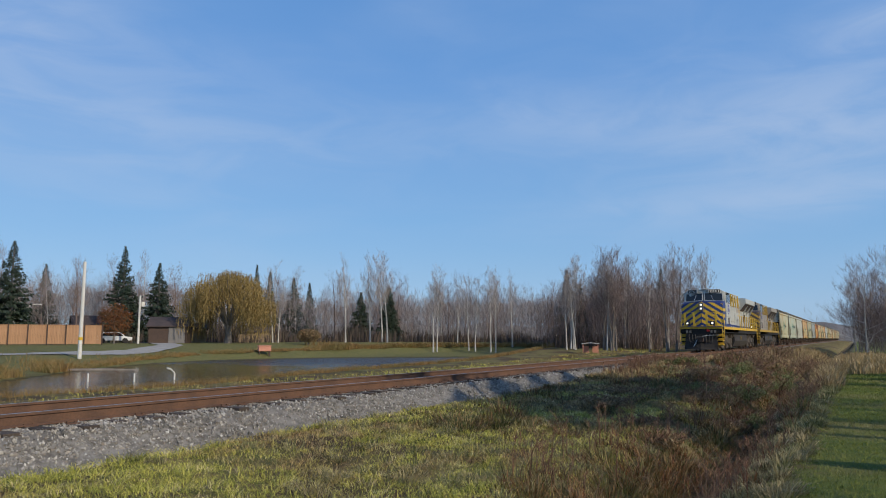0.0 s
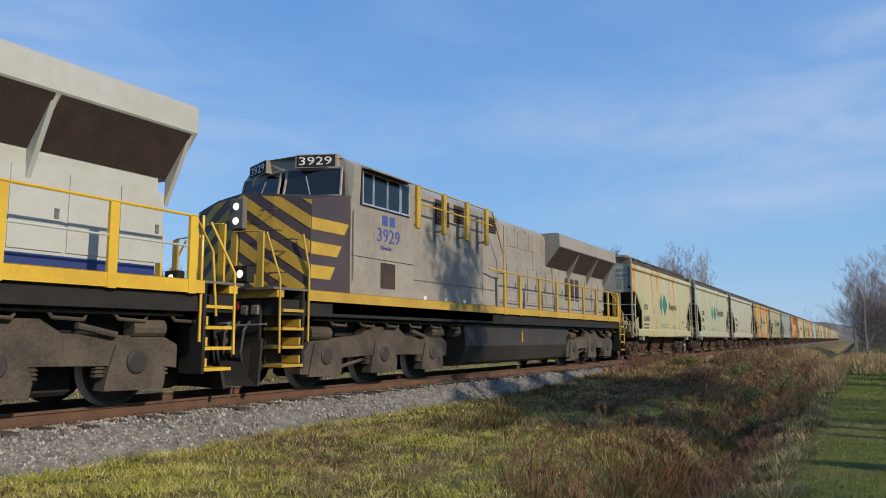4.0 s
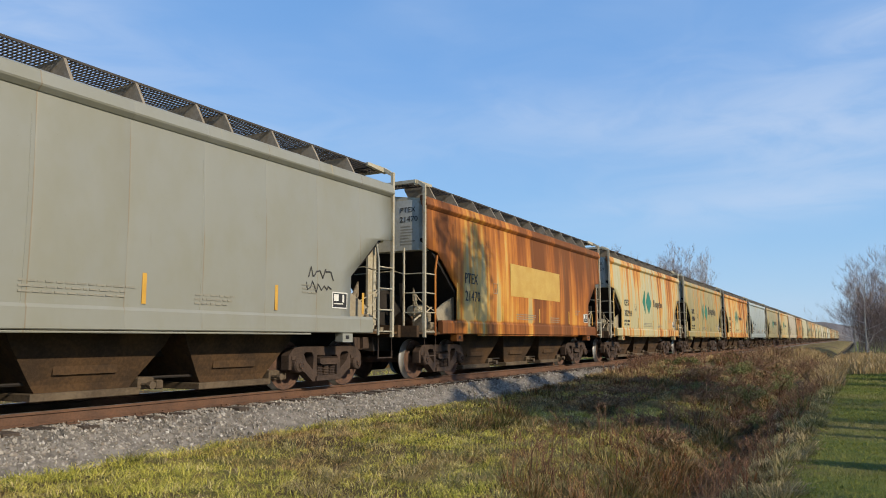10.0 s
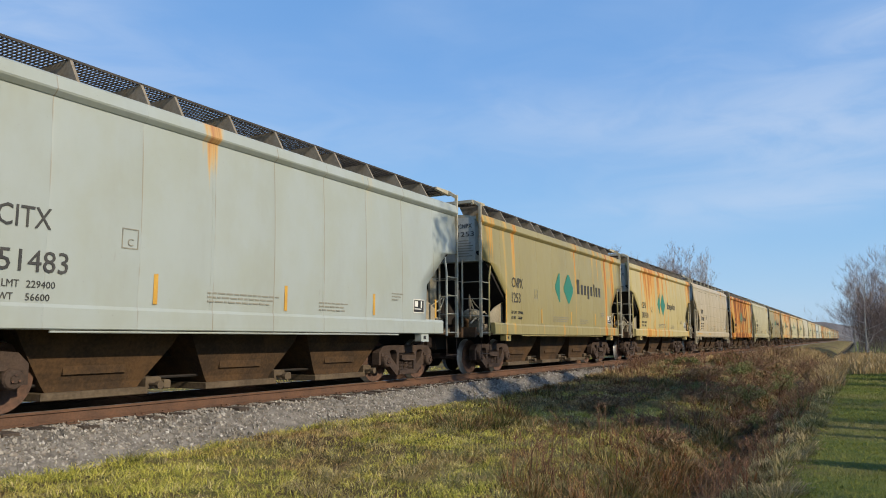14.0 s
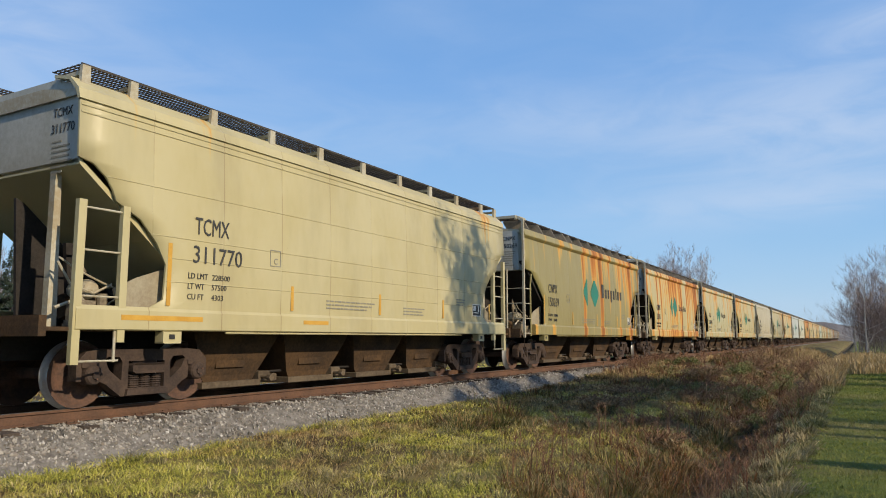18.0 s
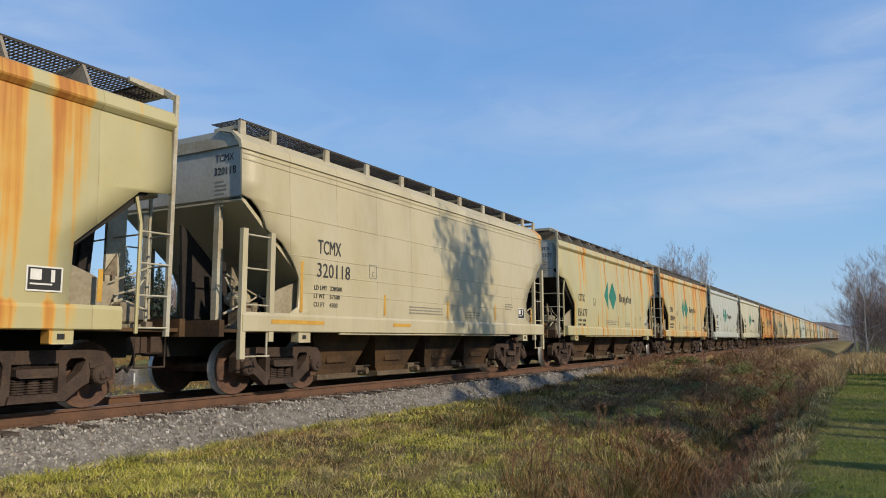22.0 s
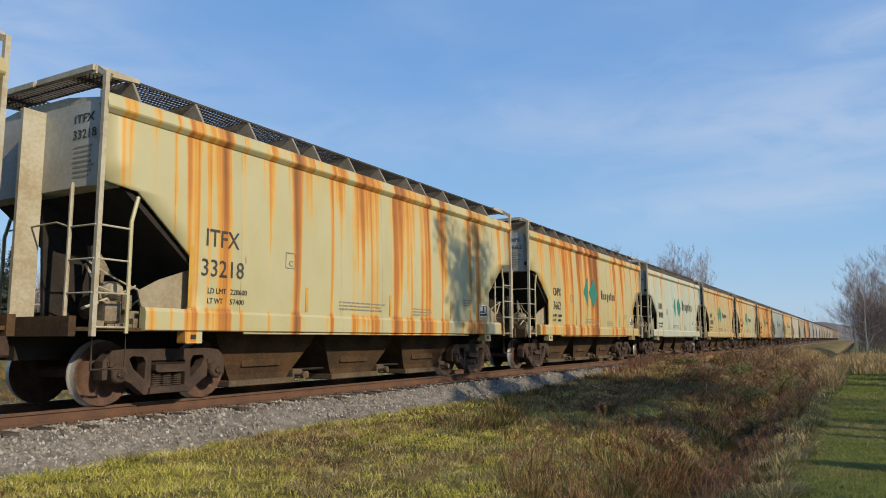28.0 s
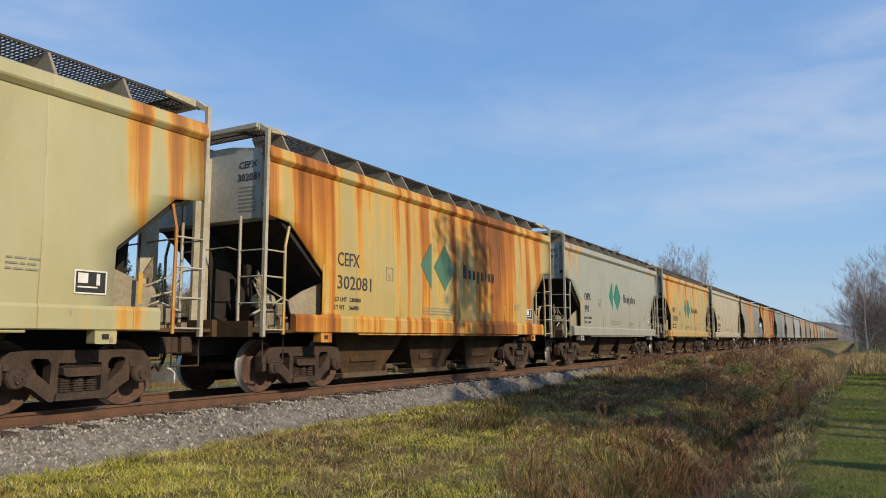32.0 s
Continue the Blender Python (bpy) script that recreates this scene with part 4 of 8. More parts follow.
def casting(x, y0, y1):
    """A cast side frame: one plate with a spring window, two windows in its arms and open jaws for the bearings."""
    half = ((0.42, 0.14), (0.66, 0.32), (0.75, 0.36), (0.76, 0.59), (1.03, 0.59), (1.03, 0.38), (1.11, 0.38), (1.11, 0.64), (0.97, 0.78), (0.62, 0.815), (0.40, 0.80))
    rim = list(half) + [(-p, q) for p, q in reversed(half)]
    holes = [[(-0.31, 0.25), (0.31, 0.25), (0.31, 0.63), (-0.31, 0.63)]]
    arm = ((0.42, 0.36), (0.62, 0.52), (0.69, 0.66), (0.64, 0.70), (0.46, 0.69), (0.41, 0.62))
    holes += [list(arm), [(-p, q) for p, q in reversed(arm)]]
    bm = bmesh.new()
    edges = []
    for loop in [rim] + holes:
        vs = [bm.verts.new((x + p, y0, q)) for p, q in loop]
        edges += [bm.edges.new((a, b)) for a, b in zip(vs, vs[1:] + vs[:1])]
    flat = bmesh.ops.triangle_fill(bm, use_beauty=True, edges=edges)["geom"]
    out = bmesh.ops.extrude_face_region(bm, geom=[g for g in flat if isinstance(g, bmesh.types.BMFace)])["geom"]
    for v in out:
        if isinstance(v, bmesh.types.BMVert):
            v.co.y = y1
    s = Shape()
    bm.verts.index_update()
    s.v = [tuple(v.co) for v in bm.verts]
    for f in bm.faces:
        s.face(*(v.index for v in f.verts))
    bm.free()
    return s


def build_bogie(car, x):
    """A three-piece freight truck: bolster, two cast side frames with springs, two wheelsets."""
    s = Shape().box(x - 0.20, x + 0.20, -1.05, 1.05, 0.42, 0.70, 0.03)
    s.lathe(((0.0, 0.70), (0.2, 0.70), (0.2, 0.8), (0.0, 0.8)), 12, at=(x, 0, 0), axis="z")
    bogie = part("bogie", s, STEEL_RUST, car, "brown cast-steel three-piece freight bogie")
    for side in (-1, 1):
        y0, y1 = side * 0.92, side * 1.10
        s = casting(x, y0, y1)
        s.prism([(x - 0.36, 0.15), (x + 0.36, 0.15), (x + 0.34, 0.24), (x - 0.34, 0.24)], y0 - side * 0.02, y1 + side * 0.05)
        part("side_frame", s, STEEL_RUST, bogie)
        s = Shape()
        for k in (-0.19, 0.0, 0.19):
            prof = []
            for j in range(6):
                z = 0.25 + j * 0.032
                prof += [(0.075, z), (0.092, z + 0.008), (0.092, z + 0.018), (0.075, z + 0.026)]
            s.lathe(prof, 10, at=(x + k, side * 1.03, 0), axis="z")
        part("spring_nest", s, STEEL_RUST, bogie)
        part("bolster_end", Shape().box(x - 0.27, x + 0.27, side * 1.0, side * 1.15, 0.455, 0.60, 0.03), STEEL_RUST, bogie)
        for e in (-1, 1):
            s = Shape().lathe(((0.0, side * 0.95), (0.135, side * 0.95), (0.135, side * 1.16), (0.115, side * 1.19), (0.06, side * 1.20), (0.05, side * 1.22), (0.0, side * 1.22)), 16, at=(x + e * 0.889, 0, AXLE_R))
            s.box(x + e * 0.889 - 0.15, x + e * 0.889 + 0.15, side * 0.95, side * 1.12, AXLE_R + 0.10, AXLE_R + 0.17)
            part("axle_bearing", s, STEEL_RUST, bogie)
    for e in (-1, 1):
        w = part("wheelset", WHEEL_MESH, None, bogie, "brown steel wheels with bright rims on one axle")
        w.matrix_parent_inverse = Matrix.Translation((x + e * 0.889, 0, AXLE_R))
    return bogie


def wheel_shape(r, seg=28):
    s = Shape()
    for side in (-1, 1):
        y = lambda t: side * (0.685 + t)
        s.s = True
        s.m = 1
        s.lathe(((r + 0.026, y(0.0)), (r + 0.028, y(0.012)), (r + 0.012, y(0.030)), (r, y(0.045)), (r - 0.004, y(0.140))), seg)
        s.m = 0
        s.lathe(((r - 0.004, y(0.140)), (r - 0.055, y(0.142)), (r - 0.068, y(0.105)), (r * 0.62, y(0.075)), (r * 0.36, y(0.105)), (r * 0.30, y(0.150)), (0.0, y(0.152))), seg)
        s.lathe(((r + 0.026, y(0.0)), (r - 0.06, y(0.0)), (r - 0.075, y(0.03)), (r * 0.35, y(0.04)), (r * 0.3, y(-0.02)), (0.0, y(-0.02))), seg)
        s.s = False
        for k in range(3):     # cap bolts
            w = 2 * math.pi * k / 3
            s.box(0.05 * math.cos(w) - 0.012, 0.05 * math.cos(w) + 0.012, side * 1.215, side * 1.235, 0.05 * math.sin(w) - 0.012, 0.05 * math.sin(w) + 0.012)
    s.tube([(0, -0.75, 0), (0, 0.75, 0)], 0.085, 12)
    return s


GATE = material("dusty_gate_steel", (0.125, 0.095, 0.062), (0.060, 0.043, 0.028), 2.0, 18.0, 0.8, 0.0, 0.1)
VALVE = material("dusty_valve_casting", (0.26, 0.22, 0.15), (0.11, 0.085, 0.06), 3.0, 20.0, 0.85, 0.0, 0.3)
# Pale tone stands for sunlight on the added end panel.
SUNLIT_PANEL = material("sunlit_grey_panel", (0.33, 0.30, 0.215), (0.23, 0.19, 0.13), 1.5, 18.0, 0.85, 0.0, 0.1)
BRACKET = material("dull_bracket_steel", (0.28, 0.25, 0.20), (0.18, 0.15, 0.11), 2.0, 18.0, 0.8)
END_STEEL = material("blue_grey_end_steel", (0.46, 0.47, 0.43), (0.34, 0.34, 0.29), 0.8, 14.0, 0.7, 0.0, 0.1)
TRIM = material("pale_weathered_trim", (0.44, 0.43, 0.35), (0.31, 0.26, 0.17), 1.6, 18.0, 0.7, 0.0, 0.1)
MATS["paint_base"] = car_paint("weathered_cream_paint", CREAM, 0.3, 3.1)
WHEEL_MESH = fix_normals(wheel_shape(AXLE_R).mesh("wheelset", WHEEL_RUST, TREAD))


BIG_MARKS = ("1691", "1541", "150204", "1253", "150269", "001069", "1654")


def letter_car(car, spec):
    """Marks, numbers, emblem, small print and reflectors on the near side and the leading end."""
    marks, number, limit, weight, emblem, design = spec[:6]
    X = lambda s: s - 6.7
    yz = lambda z: -side_y(z) - 0.009
    up = 0.13 if design == "B" else 0.0
    worn = number == "21470"
    big = number in BIG_MARKS
    if design == "B":
        m0, n0, mz, nz, ml, nl = 2.10, 2.08, 2.515, 2.08, 0.17, 0.165
    elif big:
        m0, n0, mz, nz, ml, nl = 2.04, 2.03, 2.42, 1.985, 0.195, 0.153
    elif marks == "CITX":
        m0, n0, mz, nz, ml, nl = 2.06, 1.98, 2.28, 1.75, 0.165, 0.165
    elif marks == "ITFX":
        m0, n0, mz, nz, ml, nl = 1.94, 1.86, 2.37, 1.90, 0.17, 0.174
    else:
        m0, n0, mz, nz, ml, nl = 2.07, 2.07, 2.35, 1.90, 0.175, 0.184 if len(number) == 6 else 0.165
    tall = 0.29 if big else 0.265
    word(marks, LETTER, car, X(m0), X(m0 + ml * len(marks)), mz, mz + tall, yz(2.5), label="faded black owner marks")
    word(number, LETTER, car, X(n0), X(n0 + nl * len(number)), nz, nz + tall, yz(2.0), label="faded black car number")
    if limit:
        low = {"CITX": -0.08, "ITFX": 0.0}.get(marks, 0.02)
        for (a, b, z) in (("LD LMT", limit, 1.64 + low + 1.4 * up), ("LT WT", weight, 1.485 + low + 1.4 * up)) + ((("CU FT", "4303", 1.53),) if design == "B" else ()):
            word(a, LETTER, car, X(2.0), X(2.0 + 0.062 * len(a)), z, z + 0.085, yz(z), label="small stencilled lettering")
            word(b, LETTER, car, X(2.46), X(2.46 + 0.06 * len(b)), z, z + 0.085, yz(z), label="small stencilled figures")
    part("placard_frame", frame_shape(X(3.72), X(3.98), 2.17, 2.45, yz(2.3), 0.014), FINE_PRINT, car)
    word("C", FINE_PRINT, car, X(3.81), X(3.90), 2.21, 2.31, yz(2.25))
    if emblem:
        green = EMBLEM if emblem == 1 else EMBLEM_DULL
        y = yz(2.6)
        d, k = (0.26, 1.58) if big else (-0.08, 1.05)
        def rounded(pts, c=0.05):
            out = []
            for i, p in enumerate(pts):
                a, b = Vector((*pts[i - 1], 0)), Vector((*pts[(i + 1) % len(pts)], 0))
                q = Vector((*p, 0))
                for e in (a, b):
                    w = q + (e - q).normalized() * c
                    out.append((w.x, w.y))
            return out

        c = 0.09 if big else 0.012
        part("emblem_half", Shape().prism(rounded([(X(5.20 + d), 2.63), (X(5.68 + d), 2.08), (X(5.68 + d), 3.19)], c), y, y + 0.008), green, car, "green half diamond")
        part("emblem_diamond", Shape().prism(rounded([(X(5.84 + 1.6 * d), 2.63), (X(6.36 + 1.6 * d), 2.08), (X(6.88 + 1.6 * d), 2.63), (X(6.36 + 1.6 * d), 3.19)], c), y, y + 0.008), green, car, "green diamond")
        x, z0 = 7.27 + 1.5 * max(d, 0) + min(d, 0), 2.46 + (0.06 if big else 0)
        for w, lo, hi in ((0.20, 0, 0.33), (0.15, 0, 0.22), (0.15, 0, 0.22), (0.15, -0.08, 0.22), (0.16, 0, 0.22), (0.08, 0, 0.29), (0.15, 0, 0.22), (0.16, 0, 0.22)):
            part("name_bar", Shape().prism([(X(x), z0 + lo * k), (X(x + 0.78 * w * k), z0 + lo * k), (X(x + 0.78 * w * k), z0 + hi * k), (X(x), z0 + hi * k)], y, y + 0.006), LETTER, car)
            x += (w + 0.075) * k
    if design == "B":
        for s0, s1 in ((0.9, 2.3), (4.6, 5.3)):
            part("sill_stripe", Shape().box(X(s0), X(s1), -1.604, -1.600, 1.20, 1.27), REFLECTOR, car, "yellow paint stripe on the sill")
    if number in ("302933", "321746"):
        g = random.Random(len(marks) + int(number))
        x0, z0 = (4.25, 1.78) if number == "302933" else (10.45, 1.80)
        for row in range(2):
            pts = []
            for k in range(13):
                pts.append((X(x0 + 0.06 * k + g.uniform(-0.03, 0.03) - 0.05 * row), yz(1.9) + 0.004, z0 + 0.26 * (1 - row) + g.uniform(-0.03, 0.20)))
            part("scribble", Shape().tube(pts, 0.015, 4), LETTER, car, "black spray-paint scrawl")
    if worn:
        part("paint_patch", Shape().prism([(X(4.85), 2.16), (X(8.8), 2.16), (X(8.8), 3.08), (X(4.85), 3.10)], yz(2.5), yz(2.5) + 0.008), material("yellow_patch", (0.52, 0.36, 0.10), (0.44, 0.27, 0.06), 2.0, 30.0, 0.6), car, "faded yellow paint patch")
    for s in (1.66, 4.30, 7.0, 9.65, 12.15):
        z0, z1 = (1.42, 2.33) if s < 2 else (1.43, 1.86)
        part("reflector_strip", Shape().prism([(X(s) - 0.035, z0), (X(s) + 0.035, z0), (X(s) + 0.035, z1), (X(s) - 0.035, z1)], yz(1.7), yz(1.7) + 0.006), REFLECTOR, car)
    r = random.Random(sum(map(ord, number)))
    for s0, s1, z, rows in ((5.25, 6.85, 1.66, 3), (7.9, 8.8, 1.62, 3), (10.3, 10.8, 1.92, 3)):
        s = Shape()
        for k in range(rows):
            x = X(s0)
            while x < X(s1) - 0.1 - 0.1 * k * r.random():
                w = r.uniform(0.05, 0.16)
                s.box(x, x + w, yz(z), yz(z) + 0.005, z - 0.065 * k - 0.024, z - 0.065 * k)
                x += w + 0.03
        part("small_print", s, FINE_PRINT, car)
    y = yz(1.6)
    part("decal", Shape().box(X(11.18), X(11.62), y, y + 0.006, 1.53, 1.82), BLACK_DECAL, car, "black and white data decal")
    s = frame_shape(X(11.17), X(11.63), 1.52, 1.83, y - 0.003, 0.02)
    s.box(X(11.22), X(11.36), y - 0.003, y, 1.66, 1.79)
    s.box(X(11.22), X(11.50), y - 0.003, y, 1.60, 1.62)
    s.box(X(11.48), X(11.53), y - 0.003, y, 1.64, 1.79)
    part("decal_marks", s, WHITE_DECAL, car)
    # leading end
    ex = -6.534 if design == "A" else -6.464
    word(marks, LETTER, car, -1.28, -0.86, 3.93, 4.05, ex, facing="front", label="owner marks on the end wall")
    word(number, LETTER, car, -1.34, -0.84, 3.70, 3.83, ex, facing="front", label="car number on the end wall")
    s = Shape()
    for k in range(7):
        s.box(ex, ex + 0.004, -0.86 - r.uniform(0.2, 0.46), -0.86, 3.15 + 0.07 * k, 3.178 + 0.07 * k)
    part("end_print", s, FINE_PRINT, car)


def frame_shape(x0, x1, z0, z1, y, t):
    s = Shape()
    for a, b, c, d in ((x0, x1, z0, z0 + t), (x0, x1, z1 - t, z1), (x0, x0 + t, z0 + t, z1 - t), (x1 - t, x1, z0 + t, z1 - t)):
        s.box(a, b, y, y + 0.006, c, d)
    return s


RUST_WORDS = ((0.2, "barely marked"), (0.45, "lightly rust-streaked"), (0.7, "rust-streaked"), (2.0, "heavily rusted orange"))


def paint_words(r, g, b):
    """Names a paint by its hue and lightness."""
    if b > 0.85 * r:
        return "white" if r > 0.45 else "grey"
    if b > 0.72 * r:
        return "pale grey-green" if g >= r else "off-white"
    if r < 0.48:
        return "khaki"
    return "tan" if r - g > 0.10 else "cream"



def build_train():
    masters = {d: build_hopper(d) for d in "AB"}
    cars = []
    for n in range(62):
        far = n >= len(CARS)
        spec = CARS[n] if not far else None
        design = spec[5] if spec else "A"
        if far:
            car = build_far_car(n)
        else:
            car = masters[design] if design in masters and n in (0, 13) else copy_thing(masters_src[design], Matrix.Identity(4))
            rust = spec[7]
            clean = paint_words(*spec[6]) in ("white", "grey")
            paint = car_paint("car_paint_%d" % n, spec[6], rust, 1.7 + n * 5.37, reach=spec[8], width=spec[9], grime=0.14 if clean else 0.30 - 0.16 * rust, dark=0.35 if spec[1] == "21470" else 0.0)
            repaint_all(car, paint)
            tone = paint_words(*spec[6])
            worn = next(w for a, w in RUST_WORDS if rust <= a)
            mark = "with green diamond emblem" if spec[4] else "without emblem"
            tagged(car, "%s %s covered hopper car %s" % (worn, tone, mark), "hopper car", "hopper cars of the train")
        cars.append(car)
        if n == 0 or n == 13:
            masters_src[design] = car
    for car, spec in zip(cars, CARS):
        letter_car(car, spec)
    return cars


masters_src = {}


def build_far_car(n):
    """A car that stays far off: the same body with fewer parts."""
    if "far" not in masters_src:
        car = copy_thing(masters_src["A"], Matrix.Identity(4))
        keep = {"side_sheet", "top_chord", "side_sill", "roof", "end_wall", "walkway_grating", "hopper_bay", "bogie", "wheelset"}
        for o in [o for o in car.children_recursive if o.name.split(".")[0] not in keep]:
            bpy.data.objects.remove(o)
        masters_src["far"] = car
    else:
        car = copy_thing(masters_src["far"], Matrix.Identity(4))
    k = n % len(FAR_HAZE_LOOKS)
    rust = (0.3, 0.6, 0.9, 0.2, 0.15, 0.1, 0.5)[k]
    repaint_all(car, car_paint("far_haze_paint_%d" % k, FAR_HAZE_LOOKS[k], rust, 40.0 + k * 3.3, reach=0.9))
    tagged(car, "weathered covered hopper car far down the train", "hopper car", "hopper cars of the train")
    return car


def repaint_all(car, paint):
    for o in car.children_recursive:
        for slot in o.material_slots:
            if slot.link == "OBJECT" or slot.material == MATS["paint_base"]:
                slot.link = "OBJECT"
                slot.material = paint


HOPPERS = build_train()

# ---- locomotives ----
LOCO_FIRST = 56.1 + 11.15
LOCO_R = 0.533
L_GREY = material("dusty_grey_enamel", (0.45, 0.465, 0.44), (0.385, 0.385, 0.345), 0.5, 5.0, 0.42, 0.0, 0.05, 20.0)
L_BLUE = material("dark_blue_enamel", (0.020, 0.040, 0.180), (0.030, 0.048, 0.135), 1.2, 14.0, 0.42, 0.0, 0.05, 20.0)
L_YELLOW = material("chrome_yellow_enamel", (0.66, 0.43, 0.040), (0.54, 0.33, 0.035), 1.5, 14.0, 0.45, 0.0, 0.05, 20.0)
L_ROOF = material("sooty_roof", (0.17, 0.165, 0.155), (0.10, 0.095, 0.09), 1.4, 16.0, 0.75)
L_DARK = material("black_running_gear", (0.075, 0.066, 0.058), (0.040, 0.036, 0.032), 2.0, 20.0, 0.8, 0.0, 0.2)
L_TRUCK = material("dusty_bogie_steel", (0.098, 0.080, 0.062), (0.046, 0.037, 0.030), 1.8, 20.0, 0.85, 0.0, 0.2)
L_PLOUGH = material("dirty_plough", (0.034, 0.029, 0.026), (0.018, 0.016, 0.015), 2.0, 20.0, 0.85, 0.0, 0.2)
L_BLACK = material("black_pilot", (0.012, 0.011, 0.011), (0.022, 0.020, 0.019), 2.0, 20.0, 0.85, 0.0, 0.2)
L_TANK = material("grey_black_tank", (0.028, 0.025, 0.024), (0.050, 0.043, 0.037), 0.9, 12.0, 0.6, 0.0, 0.1)
L_PATCH = material("tan_overpaint", (0.36, 0.31, 0.25), (0.31, 0.27, 0.22), 2.0, 20.0, 0.6)
L_NUMBER = material("blue_number", (0.050, 0.075, 0.30), (0.07, 0.09, 0.28), 4.0, 40.0, 0.5, 0.0, 0.0)
L_LOUVRE = material("brown_louvre", (0.060, 0.040, 0.032), (0.035, 0.026, 0.022), 3.0, 30.0, 0.8)
LAMP = material("lit_lamp", (1.0, 0.93, 0.78), (1.0, 0.93, 0.78), 1.0, 1.0, 0.4, 0.0, 0.0, emit=1.1)
RED = material("red_paint", (0.35, 0.02, 0.02), (0.28, 0.02, 0.02), 2.0, 20.0, 0.5)
CHROME = material("bare_metal_trim", (0.70, 0.70, 0.70), (0.55, 0.55, 0.55), 3.0, 30.0, 0.4, 0.7, 0.0)
GLASS = bpy.data.materials.new("dark_window_glass")
GLASS.use_nodes = True
GLASS.node_tree.nodes["Principled BSDF"].inputs["Base Color"].default_value = (0.012, 0.016, 0.020, 1)
GLASS.node_tree.nodes["Principled BSDF"].inputs["Roughness"].default_value = 0.06


def clip(poly, a, b, c):
    """Keeps the part of a polygon where a*p + b*q <= c."""
    out = []
    for (p, q), (r, s) in zip(poly, poly[1:] + poly[:1]):
        d, e = a * p + b * q - c, a * r + b * s - c
        if d <= 0:
            out.append((p, q))
        if d * e < 0:
            t = d / (d - e)
            out.append((p + t * (r - p), q + t * (s - q)))
    return out


def build_loco(number):
    loco = thing("locomotive", "grey diesel locomotive, blue nose with yellow chevrons", "locomotive", "locomotives of the train")
    X = lambda q: q - 11.15
    box = lambda q0, q1, y0, y1, z0, z1, cut=0.0: Shape().box(X(q0), X(q1), y0, y1, z0, z1, cut)
    P = lambda name, s, m, label="", parent=loco: part(name, s, m, parent, label)
    # frame and sills
    P("frame", box(0.55, 21.75, -1.50, 1.50, 1.36, 1.63), L_BLACK)
    for side in (-1, 1):
        P("side_sill", box(1.25, 21.1, side * 1.50, side * 1.565, 1.635, 1.835, 0.01), L_YELLOW, "yellow side sill")
        P("skirt", box(2.0, 9.0, side * 1.44, side * 1.50, 1.42, 1.635), L_ROOF)
        for q in (5.75, 6.75, 7.75):
            P("reflector", box(q, q + 0.13, side * 1.256, side * 1.262, 1.86, 1.96), WHITE_DECAL)
    for q0, q1 in ((1.6, 7.5), (15.4, 20.9)):
        P("underframe_box", box(q0, q1, -0.95, 0.95, 1.0, 1.38), L_BLACK)
        pipes = Shape()
        for k in range(6):
            q = q0 + 0.5 + k * 0.95
            pipes.tube([(X(q), -1.30, 1.36), (X(q + 0.1), -1.34, 1.22), (X(q + 0.55), -1.32, 1.20), (X(q + 0.7), -1.2, 1.36)], 0.028, 6)
        pipes.tube([(X(q0), -1.33, 1.30), (X(q1), -1.33, 1.30)], 0.024, 6)
        P("sand_pipe", pipes, L_TRUCK)
    P("walkway", box(0.35, 21.95, -1.52, 1.52, 1.80, 1.84), L_ROOF)
    # nose
    nose = Shape()
    lo, hi = 1.84, 3.55
    ring = [(X(0.98), 0.0), (X(1.08), -0.75), (X(1.28), -1.50), (X(2.6), -1.50), (X(2.6), 1.50), (X(1.28), 1.50), (X(1.08), 0.75)]
    tops = [3.74, 3.68, 3.55, 3.83, 3.83, 3.55, 3.68]
    for (x, y), z in zip(ring, tops):
        nose.v.append((x, y, lo))
    for (x, y), z in zip(ring, tops):
        nose.v.append((x + (0.06 if y and x < X(2) else 0.06), y, z))
    k = len(ring)
    for i in range(k):
        j = (i + 1) % k
        nose.face(i, j, k + j, k + i)
    nose.face(7, 8, 9, 10)
    nose.face(7, 10, 11, 12, 13)
    nose.face(0, 6, 5, 4, 3, 2, 1)
    nose_ob = P("nose", nose, L_BLUE, "blue nose with yellow chevron stripes")
    # chevrons on the front and bands on the nose sides
    bands = ((3.20, 2.97), (2.74, 2.51), (2.31, 2.06), (1.87, 1.62), (1.42, 1.18), (0.97, 0.74))
    for side in (-1, 1):
        for za, zb in bands + ((3.66, 3.43),):
            for y0, y1 in ((0.02, 0.75), (0.75, 1.49)):
                f = lambda z, y: z + 0.66 * (1.5 - y)
                poly = [(y0, f(zb, y0)), (y1, f(zb, y1)), (y1, f(za, y1)), (y0, f(za, y0))]
                poly = clip(poly, 0.125, 1, 3.72)
                poly = clip(poly, 0, -1, -1.86)
                if len(poly) < 3:
                    continue
                s = Shape()
                xf = lambda y: X(0.98) + (0.10 * y / 0.75 if y < 0.75 else 0.10 + 0.20 * (y - 0.75) / 0.75)
                for d in (-0.012, 0.002):
                    for y, z in poly:
                        s.v.append((xf(y) + 0.06 * (z - lo) / (hi - lo) + d, side * y, z))
                n = len(poly)
                s.face(*range(n))
                s.face(*reversed(range(n, 2 * n)))
                for i in range(n):
                    s.face(i, (i + 1) % n, n + (i + 1) % n, n + i)
                part("stripe", s, L_YELLOW, nose_ob)
        for (za, zb), end in zip(bands[:3], (2.46, 2.24, 2.04)):
            s = Shape().prism([(X(1.33), zb), (X(end - 0.14), zb), (X(end), za), (X(1.33), za)], side * 1.500, side * 1.507)
            part("stripe", s, L_YELLOW, nose_ob)
